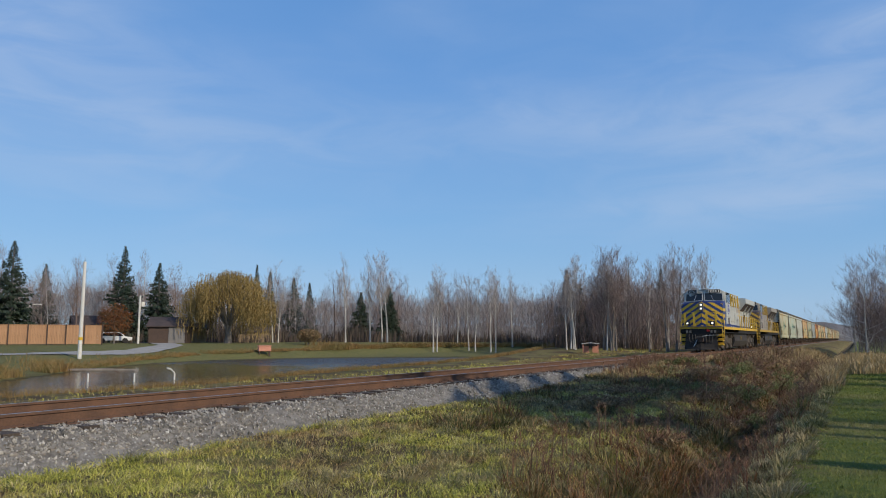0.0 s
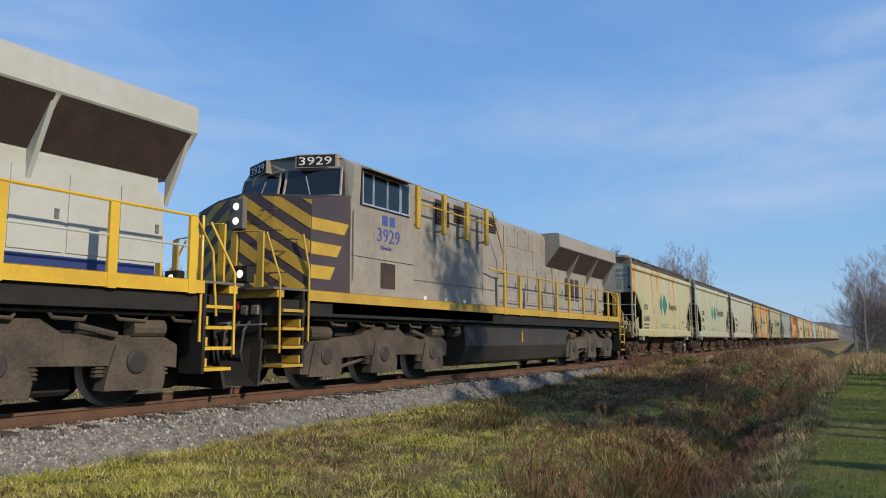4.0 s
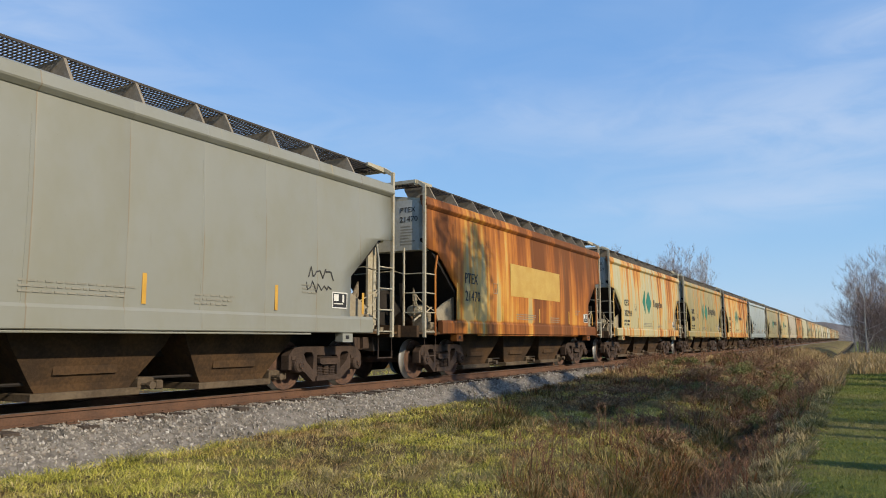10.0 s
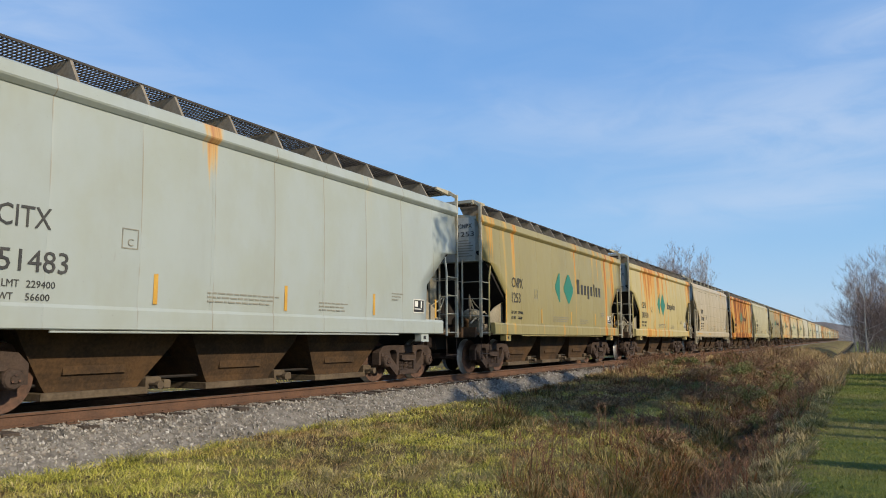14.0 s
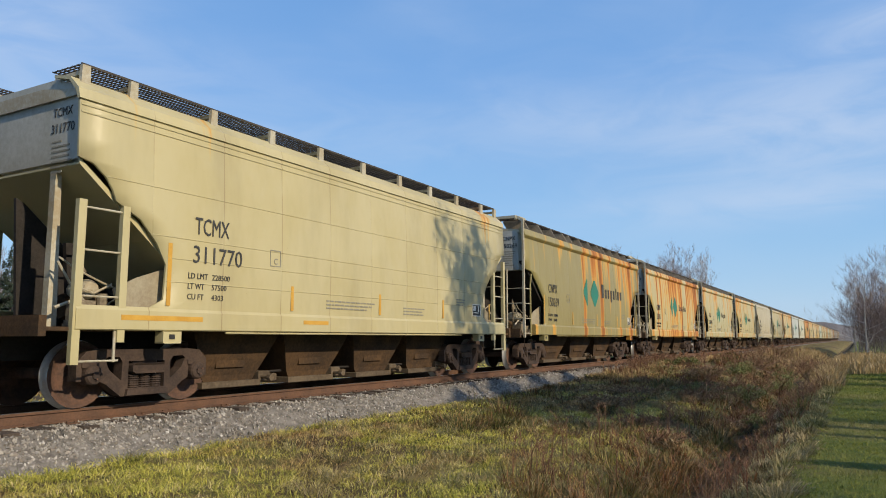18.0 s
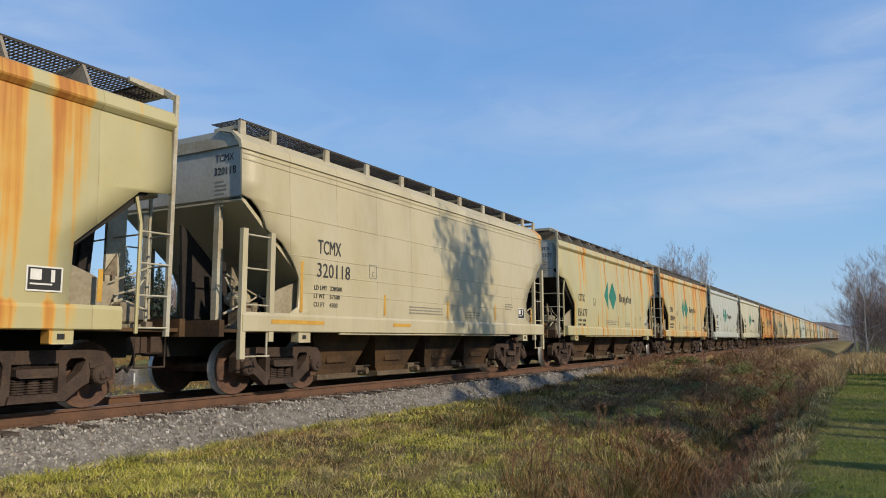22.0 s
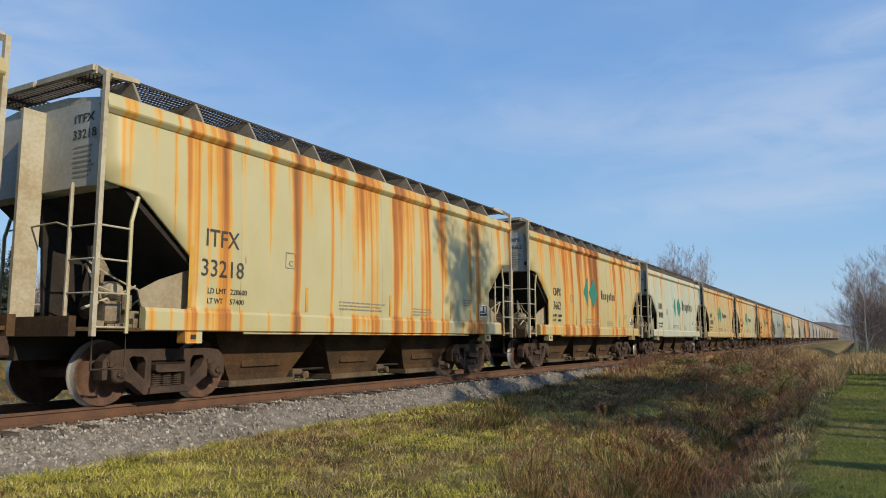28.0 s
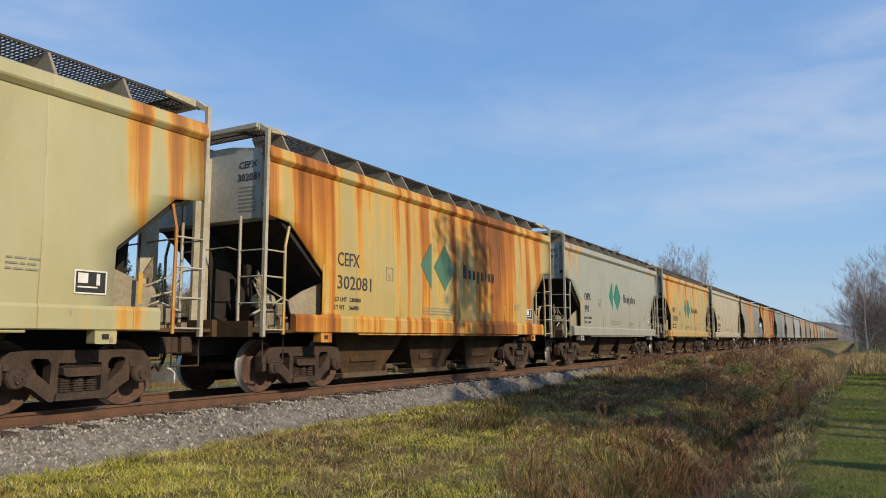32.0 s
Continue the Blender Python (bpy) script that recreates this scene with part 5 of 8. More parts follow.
    s = box(0.90, 1.02, -0.17, 0.17, 3.02, 3.62, 0.02)
    lamp_box = P("headlight_housing", s, L_ROOF)
    for i, (y, z) in enumerate(((-0.55, 3.35), (-0.62, 2.95), (-0.70, 2.55), (-0.78, 2.15), (-1.02, 2.75))):
        P("grab_iron", Shape().tube([(X(1.06), y, z), (X(0.96), y - 0.02, z), (X(0.98), y - 0.34, z), (X(1.10), y - 0.36, z)], 0.014, 5), L_DARK)
    for z in (3.18, 3.46):
        part("headlight", Shape().lathe(((0.0, X(0.87)), (0.06, X(0.875)), (0.072, X(0.90))), 16, at=(0, 0, z), axis="x"), LAMP, lamp_box, "lit round headlight")
    for side in (-1, 1):
        d = P("ditch_light_box", box(0.18, 0.36, side * 0.72, side * 1.05, 1.92, 2.22, 0.02), L_BLACK)
        part("ditch_light", Shape().lathe(((0.0, X(0.16)), (0.06, X(0.165)), (0.072, X(0.18))), 16, at=(0, side * 0.885, 2.07), axis="x"), LAMP, d, "lit round ditch light")
    # cab
    s = Shape()
    sec = [(-1.52, 1.84), (-1.52, 3.62), (-1.52, 4.44), (-1.30, 4.60), (-0.6, 4.70), (0.6, 4.70), (1.30, 4.60), (1.52, 4.44), (1.52, 3.62), (1.52, 1.84)]
    fr = [2.50, 2.50, 2.62, 2.55, 2.20, 2.20, 2.55, 2.62, 2.50, 2.50]
    for q_rear in (0, 1):
        for (y, z), q in zip(sec, fr):
            s.v.append((X(4.88) if q_rear else X(q), y, z))
    n = len(sec)
    for i in range(n):
        j = (i + 1) % n
        s.face(i, j, n + j, n + i)
    s.face(*range(n))
    s.face(*reversed(range(n, 2 * n)))
    cab = P("cab", s, L_GREY, "dusty grey driving cab")
    for side in (-1, 1):
        # windscreens: sloping panes in a dark frame
        y0, y1 = side * 0.08, side * 1.38
        pane = Shape()
        front = lambda y, z: X(2.50) - 0.27 * (1 - abs(y) / 1.5) + 0.12 * (z - 3.78) / 0.6
        for d in (-0.15, 0.06):
            for y, z in ((y0, 3.86), (y1, 3.80), (y1 - side * 0.06, 4.36), (y0, 4.40)):
                pane.v.append((front(y, z) + d, y, z))
        pane.face(0, 1, 2, 3)
        pane.face(7, 6, 5, 4)
        for i in range(4):
            pane.face(i, (i + 1) % 4, 4 + (i + 1) % 4, 4 + i)
        w = P("windscreen_pane", pane, GLASS, "dark sloping windscreen")
        s = Shape()
        for (ya, za), (yb, zb) in (((y0, 3.84), (y1, 3.78)), ((y1, 3.78), (y1 - side * 0.05, 4.38)), ((y1 - side * 0.05, 4.38), (y0, 4.42)), ((y0, 4.42), (y0, 3.84))):
            s.tube([(front(ya, za) - 0.15, ya, za), (front(yb, zb) - 0.15, yb, zb)], 0.03, 6)
        part("windscreen_frame", s, L_GREY, w)
        part("wiper", Shape().tube([(front(side * 0.7, 3.86) - 0.165, side * 0.7, 3.86), (front(side * 0.55, 4.25) - 0.165, side * 0.55, 4.25)], 0.012, 5), CHROME, w)
        lean = lambda y: X(2.10) + 0.42 * (abs(y) - 0.42)
        s = Shape().prism([(lean(0.40), side * 0.40), (lean(1.20), side * 1.20), (X(2.62), side * 1.20), (X(2.62), side * 0.40)], 4.41, 4.69, axis="z")
        nb = P("number_board", s, L_GREY, "black number board in a grey housing")
        part("board_face", Shape().prism([(lean(0.43) - 0.008, side * 0.43), (lean(1.17) - 0.008, side * 1.17), (lean(1.17) + 0.002, side * 1.17), (lean(0.43) + 0.002, side * 0.43)], 4.43, 4.67, axis="z"), L_BLACK, nb)
        figures = word(number, WHITE_DECAL, nb, -1.11 if side < 0 else 0.48, -0.48 if side < 0 else 1.11, 4.465, 4.635, -0.012, facing="front")
        for v in figures.data.vertices:
            v.co.x += lean(v.co.y)
        # side windows
        y = side * 1.522
        wf = P("cab_window", Shape().prism([(X(2.80), 3.66), (X(4.66), 3.66), (X(4.66), 4.40), (X(2.84), 4.40)], y, y + side * 0.02), L_BLACK, "row of dark cab side windows")
        for q0, q1 in ((2.88, 3.20), (3.26, 3.72), (3.78, 4.22), (4.30, 4.60)):
            part("window_pane", Shape().box(X(q0), X(q1), y + side * 0.018, y + side * 0.028, 3.72, 4.34), GLASS, wf)
            part("window_frame", frame_shape(X(q0) - 0.035, X(q1) + 0.035, 3.68, 4.38, y + side * 0.028 - (0.006 if side < 0 else 0), 0.035), CHROME, wf)
        P("sun_visor", Shape().prism([(side * 1.52, 4.44), (side * 1.80, 4.36), (side * 1.80, 4.38), (side * 1.52, 4.48)], X(2.84), X(4.6), axis="x"), L_GREY)
        P("cab_vent", box(3.56, 4.10, side * 1.52, side * 1.535, 2.0, 2.54), L_LOUVRE)
        P("blue_band", box(2.50, 4.88, side * 1.520, side * 1.526, 1.84, 2.07), L_BLUE, "dark blue band")
        P("number_patch", box(3.30, 4.36, side * 1.520, side * 1.525, 2.92, 3.62), material("pale_patch", (0.41, 0.41, 0.45), (0.36, 0.36, 0.39), 2.0, 20.0, 0.5))
        P("cab_seam", Shape().tube([(X(2.52), side * 1.522, 2.60), (X(4.87), side * 1.522, 2.60)], 0.008, 4), L_BLACK)
        P("cab_handrail", Shape().tube([(X(2.56), side * 1.56, 2.1), (X(2.56), side * 1.56, 3.5)], 0.016, 6), L_GREY)
    word(number, L_NUMBER, loco, X(3.42), X(4.28), 2.98, 3.28, -1.532, label="large blue road number")
    word("ES44AC", L_NUMBER, loco, X(3.55), X(3.98), 2.82, 2.90, -1.532, label="small blue model lettering")
    P("owner_bars", box(3.60, 3.80, -1.532, -1.526, 3.35, 3.56).add(box(3.88, 4.08, -1.532, -1.526, 3.35, 3.56)), L_NUMBER, "two blue bars")
    # equipment body behind the cab
    s = Shape()
    s.prism([(-1.25, 1.84), (-1.25, 4.42), (-1.05, 4.60), (1.05, 4.60), (1.25, 4.42), (1.25, 1.84)], X(4.88), X(9.92), axis="x")
    P("equipment_body", s, L_GREY, "dusty grey equipment body")
    for side in (-1, 1):
        P("blue_band", box(4.88, 9.92, side * 1.25, side * 1.256, 1.84, 2.05), L_BLUE, "dark blue band")
        for q0, q1, z0, z1 in ((6.30, 6.98, 3.78, 4.40), (7.25, 7.78, 3.95, 4.40), (9.22, 9.74, 3.95, 4.38)):
            v = P("louvre", box(q0, q1, side * 1.25, side * 1.268, z0, z1), L_LOUVRE, "dark brown louvre")
            for i in range(int((z1 - z0) / 0.08)):
                part("louvre_slat", Shape().prism([(side * 1.266, z0 + 0.03 + i * 0.08), (side * 1.292, z0 + 0.01 + i * 0.08), (side * 1.292, z0 + 0.025 + i * 0.08), (side * 1.266, z0 + 0.055 + i * 0.08)], X(q0 + 0.02), X(q1 - 0.02), axis="x"), L_LOUVRE, v)
        P("body_seam", box(5.2, 9.7, side * 1.25, side * 1.262, 2.30, 2.32), L_ROOF)
        P("door_seam", box(8.86, 8.88, side * 1.25, side * 1.258, 2.1, 4.35), L_ROOF)
        for q in (4.98, 6.20, 7.40, 8.52):
            P("upper_rail_post", box(q - 0.08, q + 0.08, side * 1.53, side * 1.60, 3.46, 4.46, 0.01), L_YELLOW)
            P("rail_bracket", box(q - 0.03, q + 0.03, side * 1.25, side * 1.54, 3.52, 3.57), L_GREY)
        for z in (4.44, 4.05):
            P("upper_rail", Shape().tube([(X(4.95), side * 1.565, z), (X(8.9), side * 1.565, z)] + ([(X(9.75), side * 1.50, 3.3), (X(9.78), side * 1.50, 2.8)] if z > 4.2 else []), 0.022, 6), L_YELLOW)
    # engine hood
    s = Shape()
    s.prism([(-0.95, 1.84), (-0.95, 4.42), (-0.78, 4.58), (0.78, 4.58), (0.95, 4.42), (0.95, 1.84)], X(9.92), X(14.9), axis="x")
    P("engine_hood", s, L_GREY, "dusty grey engine hood")
    s = Shape()
    s.prism([(-0.95, 1.84), (-0.95, 3.75), (0.95, 3.75), (0.95, 1.84)], X(14.9), X(20.65), axis="x")
    P("rear_hood", s, L_GREY)
    s = Shape()
    s.prism([(-0.95, 3.42), (-1.50, 4.10), (-1.50, 4.50), (-1.40, 4.56), (1.40, 4.56), (1.50, 4.50), (1.50, 4.10), (0.95, 3.42)], X(14.3), X(20.9), axis="x")
    rad = P("radiator_wing", s, L_GREY, "overhanging grey radiator housing")
    for side in (-1, 1):
        for i in range(3):
            s = Shape()
            a, b = X(14.36 + i * 2.17), X(16.45 + i * 2.17)
            f = lambda t, o: (side * (0.95 + 0.55 * t + 0.77 * o), 3.42 + 0.68 * t - 0.63 * o)
            part("wing_brace", Shape().prism([(side * 0.96, 3.45), (side * 1.47, 4.07), (side * 0.96, 3.0)], b - 0.02, b + 0.05, axis="x"), L_GREY, rad)
            for x in (a, b):
                for t, o in ((0.01, 0.0), (0.96, 0.0), (0.96, 0.02), (0.01, 0.02)):
                    y, z = f(t, o)
                    s.v.append((x, y, z))
            s.face(0, 1, 2, 3)
            s.face(7, 6, 5, 4)
            for k in range(4):
                s.face(k, 4 + k, 4 + (k + 1) % 4, (k + 1) % 4)
            part("radiator_screen", s, L_LOUVRE, rad)
        for q, z0, z1 in ((10.12, 2.1, 4.4), (10.22, 2.1, 4.4), (10.95, 3.2, 4.4), (11.75, 3.78, 4.4), (12.55, 3.78, 4.4), (13.2, 2.1, 4.4), (14.2, 3.78, 4.35), (15.6, 2.1, 3.35)):
            P("hood_seam", Shape().tube([(X(q), side * 0.955, z0), (X(q), side * 0.955, z1)], 0.012, 5), L_ROOF)
        for q in (11.2, 12.0, 12.9, 14.0):
            P("hood_door", box(q, q + 0.62, side * 0.95, side * 0.964, 3.80, 4.34), L_GREY)
        P("door_rail", Shape().tube([(X(10.3), side * 0.99, 2.9), (X(10.9), side * 0.99, 2.9)], 0.012, 5), L_ROOF)
        P("body_pipe", Shape().tube([(X(14.9), side * 0.98, 2.1), (X(14.9), side * 0.98, 3.9)], 0.02, 5), L_GREY)
        P("blue_band", box(9.92, 20.65, side * 0.95, side * 0.956, 1.84, 2.05), L_BLUE, "dark blue band")
        P("name_patch", box(11.1, 14.8, side * 0.95, side * 0.957, 3.20, 3.76), L_PATCH, "tan overpainted panel")
        for q in (10.3, 11.1, 11.9, 12.7, 13.5, 14.3, 15.2, 17.6, 18.4, 19.2, 20.0):
            d = P("engine_door", box(q + 0.02, q + 0.76, side * 0.957, side * 0.968, 2.10, 3.18), L_GREY)
            part("door_latch", Shape().box(X(q + 0.62), X(q + 0.68), side * 0.966, side * 0.985, 2.55, 2.68), L_ROOF, d)
        for q in (16.2, 16.75, 17.3):
            P("door_window", box(q, q + 0.36, side * 0.957, side * 0.972, 2.35, 3.15), L_LOUVRE)
        qs = (9.7, 10.78, 12.3, 13.8, 15.0, 16.5, 18.0, 19.5, 20.85)
        for q in qs:
            P("rail_post", box(q - 0.07, q + 0.07, side * 1.52, side * 1.575, 1.62, 2.80, 0.01), L_YELLOW)
        P("handrail", Shape().tube([(X(8.9), side * 1.45, 2.86), (X(9.4), side * 1.545, 2.83), (X(20.9), side * 1.545, 2.80), (X(21.3), side * 1.5, 2.3), (X(21.4), side * 1.5, 1.3)], 0.022, 6), L_YELLOW)
        P("handrail", Shape().tube([(X(9.7), side * 1.545, 2.33), (X(20.85), side * 1.545, 2.33)], 0.016, 6), L_GREY)
    # roof gear
    for q, l in ((10.6, 0.5), (12.3, 0.45), (13.2, 0.7)):
        P("exhaust_stack", box(q, q + l, -0.35, 0.35, 4.57, 4.68, 0.03), L_ROOF)
    P("horn", Shape().tube([(X(10.0), -0.5, 4.58), (X(10.0), -0.5, 4.72), (X(9.6), -0.5, 4.74)], 0.035, 8), L_ROOF)
    P("antenna", Shape().tube([(X(3.4), 0.0, 4.68), (X(3.4), 0.0, 4.86)], 0.05, 8), L_GREY)
    # fuel tank
    s = Shape()
    s.prism([(-1.30, 1.34), (-1.34, 0.75), (-1.15, 0.32), (-0.9, 0.24), (0.9, 0.24), (1.15, 0.32), (1.34, 0.75), (1.30, 1.34)], X(7.7), X(15.2), axis="x")
    P("fuel_tank", s, L_TANK, "long dark grey fuel tank")
    for q in (7.3, 15.35):
        P("air_tank", Shape().lathe(((0, X(q)), (0.16, X(q)), (0.18, X(q) + 0.03), (0.18, X(q) + 0.27), (0.16, X(q) + 0.3), (0, X(q) + 0.3)), 12, at=(0, -1.1, 1.15), axis="x"), L_DARK)
    P("fuel_gauge", box(11.3, 11.38, -1.36, -1.33, 0.85, 1.15), L_YELLOW)
    # pilot, plough, coupler, steps
    for q, e in ((0.55, -1), (21.75, 1)):
        P("pilot", Shape().box(X(q) - 0.06, X(q) + 0.06, -1.08, 1.08, 0.55, 1.80), L_BLACK)
        s = Shape()
        for side in (-1, 1):
            ring = [(X(q) + e * 0.05, 0.0, 0.80), (X(q) + e * 0.05, side * 1.12, 0.95), (X(q) + e * 0.20, side * 1.20, 0.14), (X(q) + e * 0.48, 0.0, 0.14)]
            n = len(s.v)
            s.v += ring + [(x - e * 0.06, y, z) for x, y, z in ring]
            s.face(n, n + 1, n + 2, n + 3)
            s.face(n + 7, n + 6, n + 5, n + 4)
            for k in range(4):
                s.face(n + k, n + 4 + k, n + 4 + (k + 1) % 4, n + (k + 1) % 4)
        P("plough", s, L_PLOUGH, "dirty dark wedge plough")
        P("draft_pocket", Shape().box(min(X(q), X(q) + e * 0.16), max(X(q), X(q) + e * 0.16), -0.34, 0.34, 0.66, 1.10, 0.03), L_DARK)
        P("uncoupling_lever", Shape().tube([(X(q) + e * 0.12, -1.3, 1.2), (X(q) + e * 0.16, -0.5, 1.18), (X(q) + e * 0.34, -0.15, 1.12)], 0.016, 5), CHROME)
        P("air_hose", Shape().tube([(X(q) + e * 0.10, 0.30, 0.9), (X(q) + e * 0.35, 0.34, 0.62), (X(q) + e * 0.42, 0.5, 0.36)], 0.026, 6), CHROME)
        for y in (-1.0, -0.75, 0.75, 1.0):
            P("receptacle", Shape().box(min(X(q), X(q) + e * 0.12), max(X(q), X(q) + e * 0.12), y - 0.07, y + 0.07, 1.36, 1.54, 0.02), L_ROOF)
        s = Shape().box(X(q), X(q) + e * 0.42, -0.2, 0.2, 0.70, 1.0, 0.03)
        s.prism([(X(q) + e * 0.40, -0.12), (X(q) + e * 0.56, -0.15), (X(q) + e * 0.54, 0.02), (X(q) + e * 0.48, 0.14), (X(q) + e * 0.40, 0.12)], 0.72, 0.98, axis="z")
        P("coupler", s, STEEL_RUST)
        for i, y in enumerate((-0.85, -0.6, -0.4, 0.4, 0.6, 0.85)):
            P("air_hose", Shape().tube([(X(q) + e * 0.06, y, 1.25), (X(q) + e * 0.2, y, 1.1), (X(q) + e * 0.22, y * 0.95, 0.7 + 0.03 * i), (X(q) + e * 0.14, y * 0.9, 0.55)], 0.026, 6), L_DARK)
        for side in (-1, 1):
            st = P("step_well", Shape().box(X(q) - e * 0.62, X(q) - e * 0.56, side * 1.02, side * 1.52, 0.42, 1.80), L_BLACK)
            for z in (0.48, 0.80, 1.12, 1.44):
                part("step_tread", Shape().box(min(X(q) - e * 0.58, X(q) - e * 0.04), max(X(q) - e * 0.58, X(q) - e * 0.04), side * 1.09, side * 1.54, z - 0.025, z + 0.025), L_YELLOW, st, "yellow step")
            for z in (0.52, 0.84, 1.16, 1.48):
                part("step_riser", Shape().box(min(X(q) - e * 0.50, X(q) - e * 0.54), max(X(q) - e * 0.50, X(q) - e * 0.54), side * 1.10, side * 1.50, z, z + 0.13), L_YELLOW, st)
            P("step_side", Shape().box(min(X(q) - e * 0.58, X(q)), max(X(q) - e * 0.58, X(q)), side * 1.03, side * 1.08, 0.42, 1.80), L_BLACK)
            x = X(q)
            P("step_rail", Shape().tube([(x - e * 0.70, side * 1.54, 0.9), (x - e * 0.70, side * 1.54, 2.2), (x - e * 0.62, side * 1.45, 2.85)], 0.022, 6), L_YELLOW)
            P("step_rail", Shape().tube([(x + e * 0.02, side * 1.52, 0.7), (x + e * 0.02, side * 1.50, 2.0), (x - e * 0.1, side * 1.05, 2.85)], 0.022, 6), L_YELLOW)
            P("front_rail", Shape().tube([(x + e * 0.10, side * 1.10, 1.84), (x + e * 0.10, side * 1.10, 2.85), (x + e * 0.10, side * 0.45, 2.88), (x + e * 0.10, side * 0.45, 1.84)], 0.022, 6), L_YELLOW)
            P("front_rail_post", Shape().box(x + e * 0.10 - 0.02, x + e * 0.10 + 0.02, side * 1.03, side * 1.17, 1.84, 2.84), L_YELLOW)
            P("front_rail_post", Shape().box(x + e * 0.10 - 0.02, x + e * 0.10 + 0.02, side * 0.38, side * 0.52, 1.84, 2.84), L_YELLOW)
        P("end_sill", Shape().box(X(q) - 0.09, X(q) + 0.09, -1.50, 1.50, 1.66, 1.84, 0.01), L_YELLOW)
    P("red_lamp", box(0.42, 0.49, -0.62, -0.42, 1.45, 1.62, 0.02), RED)
    # trucks
    for axles in ((2.12, 4.10, 6.15), (16.15, 18.20, 20.18)):
        mid = axles[1]
        s = Shape().box(X(axles[0] - 0.4), X(axles[2] + 0.4), -0.45, 0.45, 0.55, 0.95)
        truck = P("bogie", s, L_TRUCK, "grey-brown six-wheel locomotive bogie")
        for a in (axles[0] + 1.0, axles[1] + 1.0, axles[2] + 0.85):
            part("traction_motor", Shape().box(X(a - 0.42), X(a + 0.42), -0.62, 0.62, 0.17, 1.0, 0.06), L_BLACK, truck)
        for side in (-1, 1):
            y0, y1 = side * 1.02, side * 1.24
            s = Shape()
            q0, q1 = axles[0] - 0.72, axles[2] + 0.72
            s.prism([(X(q0), 0.30), (X(q0), 0.55), (X(q0 + 0.25), 0.90), (X(mid - 0.85), 1.02), (X(mid - 0.55), 1.20), (X(mid + 0.55), 1.20), (X(mid + 0.85), 1.02), (X(q1 - 0.25), 0.98), (X(q1), 0.86), (X(q1), 0.52),
                     (X(q1 - 0.3), 0.56), (X(mid + 0.6), 0.60), (X(mid - 0.6), 0.60), (X(q0 + 0.55), 0.55), (X(q0 + 0.25), 0.28)], y0, y1)
            part("side_frame", s, L_TRUCK, truck)
            for a in axles:
                s = Shape().prism([(X(a - 0.50), 0.24), (X(a + 0.46), 0.22), (X(a + 0.50), 0.40), (X(a + 0.34), 0.86), (X(a - 0.34), 0.86), (X(a - 0.46), 0.44)], side * 1.04, side * 1.27)
                j = part("axle_box", s, L_TRUCK, truck)
                for e in (-1, 1):
                    prof = []
                    for k in range(4):
                        z = 0.42 + k * 0.055
                        prof += [(0.07, z), (0.095, z + 0.012), (0.095, z + 0.03), (0.07, z + 0.042)]
                    part("spring", Shape().lathe(prof, 10, at=(X(a + e * 0.52), side * 1.15, 0), axis="z"), L_TRUCK, truck)
                part("axle_cap", Shape().lathe(((0.0, side * 1.31), (0.14, side * 1.31), (0.165, side * 1.29), (0.17, side * 1.26)), 18, at=(X(a), 0, 0.62)), L_TANK, truck)
            part("brake_cylinder", Shape().lathe(((0, X(axles[0] - 0.5)), (0.13, X(axles[0] - 0.5)), (0.13, X(axles[0] + 0.1)), (0, X(axles[0] + 0.1))), 12, at=(0, side * 1.2, 1.05), axis="x"), L_TRUCK, truck)
            part("brake_cylinder", Shape().lathe(((0, X(axles[2] - 0.1)), (0.13, X(axles[2] - 0.1)), (0.13, X(axles[2] + 0.45)), (0, X(axles[2] + 0.45))), 12, at=(0, side * 1.2, 1.10), axis="x"), L_TRUCK, truck)
            part("damper", Shape().tube([(X(mid + 1.0), side * 1.32, 1.12), (X(mid + 1.6), side * 1.30, 1.0)], 0.05, 8), L_TRUCK, truck)
            part("brake_rod", Shape().tube([(X(axles[0] + 0.4), side * 1.1, 0.35), (X(mid - 0.4), side * 1.1, 0.55)], 0.04, 6), L_TRUCK, truck)
        for a in axles:
            w = part("drive_wheelset", LOCO_WHEEL_MESH, None, truck)
            w.matrix_parent_inverse = Matrix.Translation((X(a), 0, LOCO_R))
    return loco


LOCO_WHEEL_MESH = fix_normals(wheel_shape(LOCO_R).mesh("drive_wheelset", L_DARK, TREAD))
LOCOS = [build_loco("2761"), build_loco("3929")]
# the second unit is far dirtier: a brown film has dulled the grey and turned the blue nearly black
TAUPE = material("brown_filmed_enamel", (0.31, 0.285, 0.245), (0.23, 0.205, 0.17), 0.6, 6.0, 0.55, 0.0, 0.05, 20.0)
SOOTED = material("sooted_dark_enamel", (0.050, 0.040, 0.052), (0.075, 0.058, 0.055), 1.2, 14.0, 0.55, 0.0, 0.05, 20.0)
DULL_YELLOW = material("dulled_yellow_enamel", (0.50, 0.33, 0.045), (0.38, 0.24, 0.04), 1.5, 14.0, 0.55, 0.0, 0.05, 20.0)
DULLED = {L_GREY: TAUPE, L_BLUE: SOOTED, L_YELLOW: DULL_YELLOW, MATS["pale_patch"]: TAUPE, L_PATCH: TAUPE}
for o in LOCOS[1].children_recursive:
    for slot in o.material_slots:
        if slot.material in DULLED:
            new_look = DULLED[slot.material]
            if o.name.split(".")[0] == "blue_band":
                new_look = TAUPE
                tagged(o, "brown-filmed band")
            slot.link = "OBJECT"
            slot.material = new_look
tagged(LOCOS[1], "dirty brown-grey diesel locomotive, dark nose with yellow chevrons")

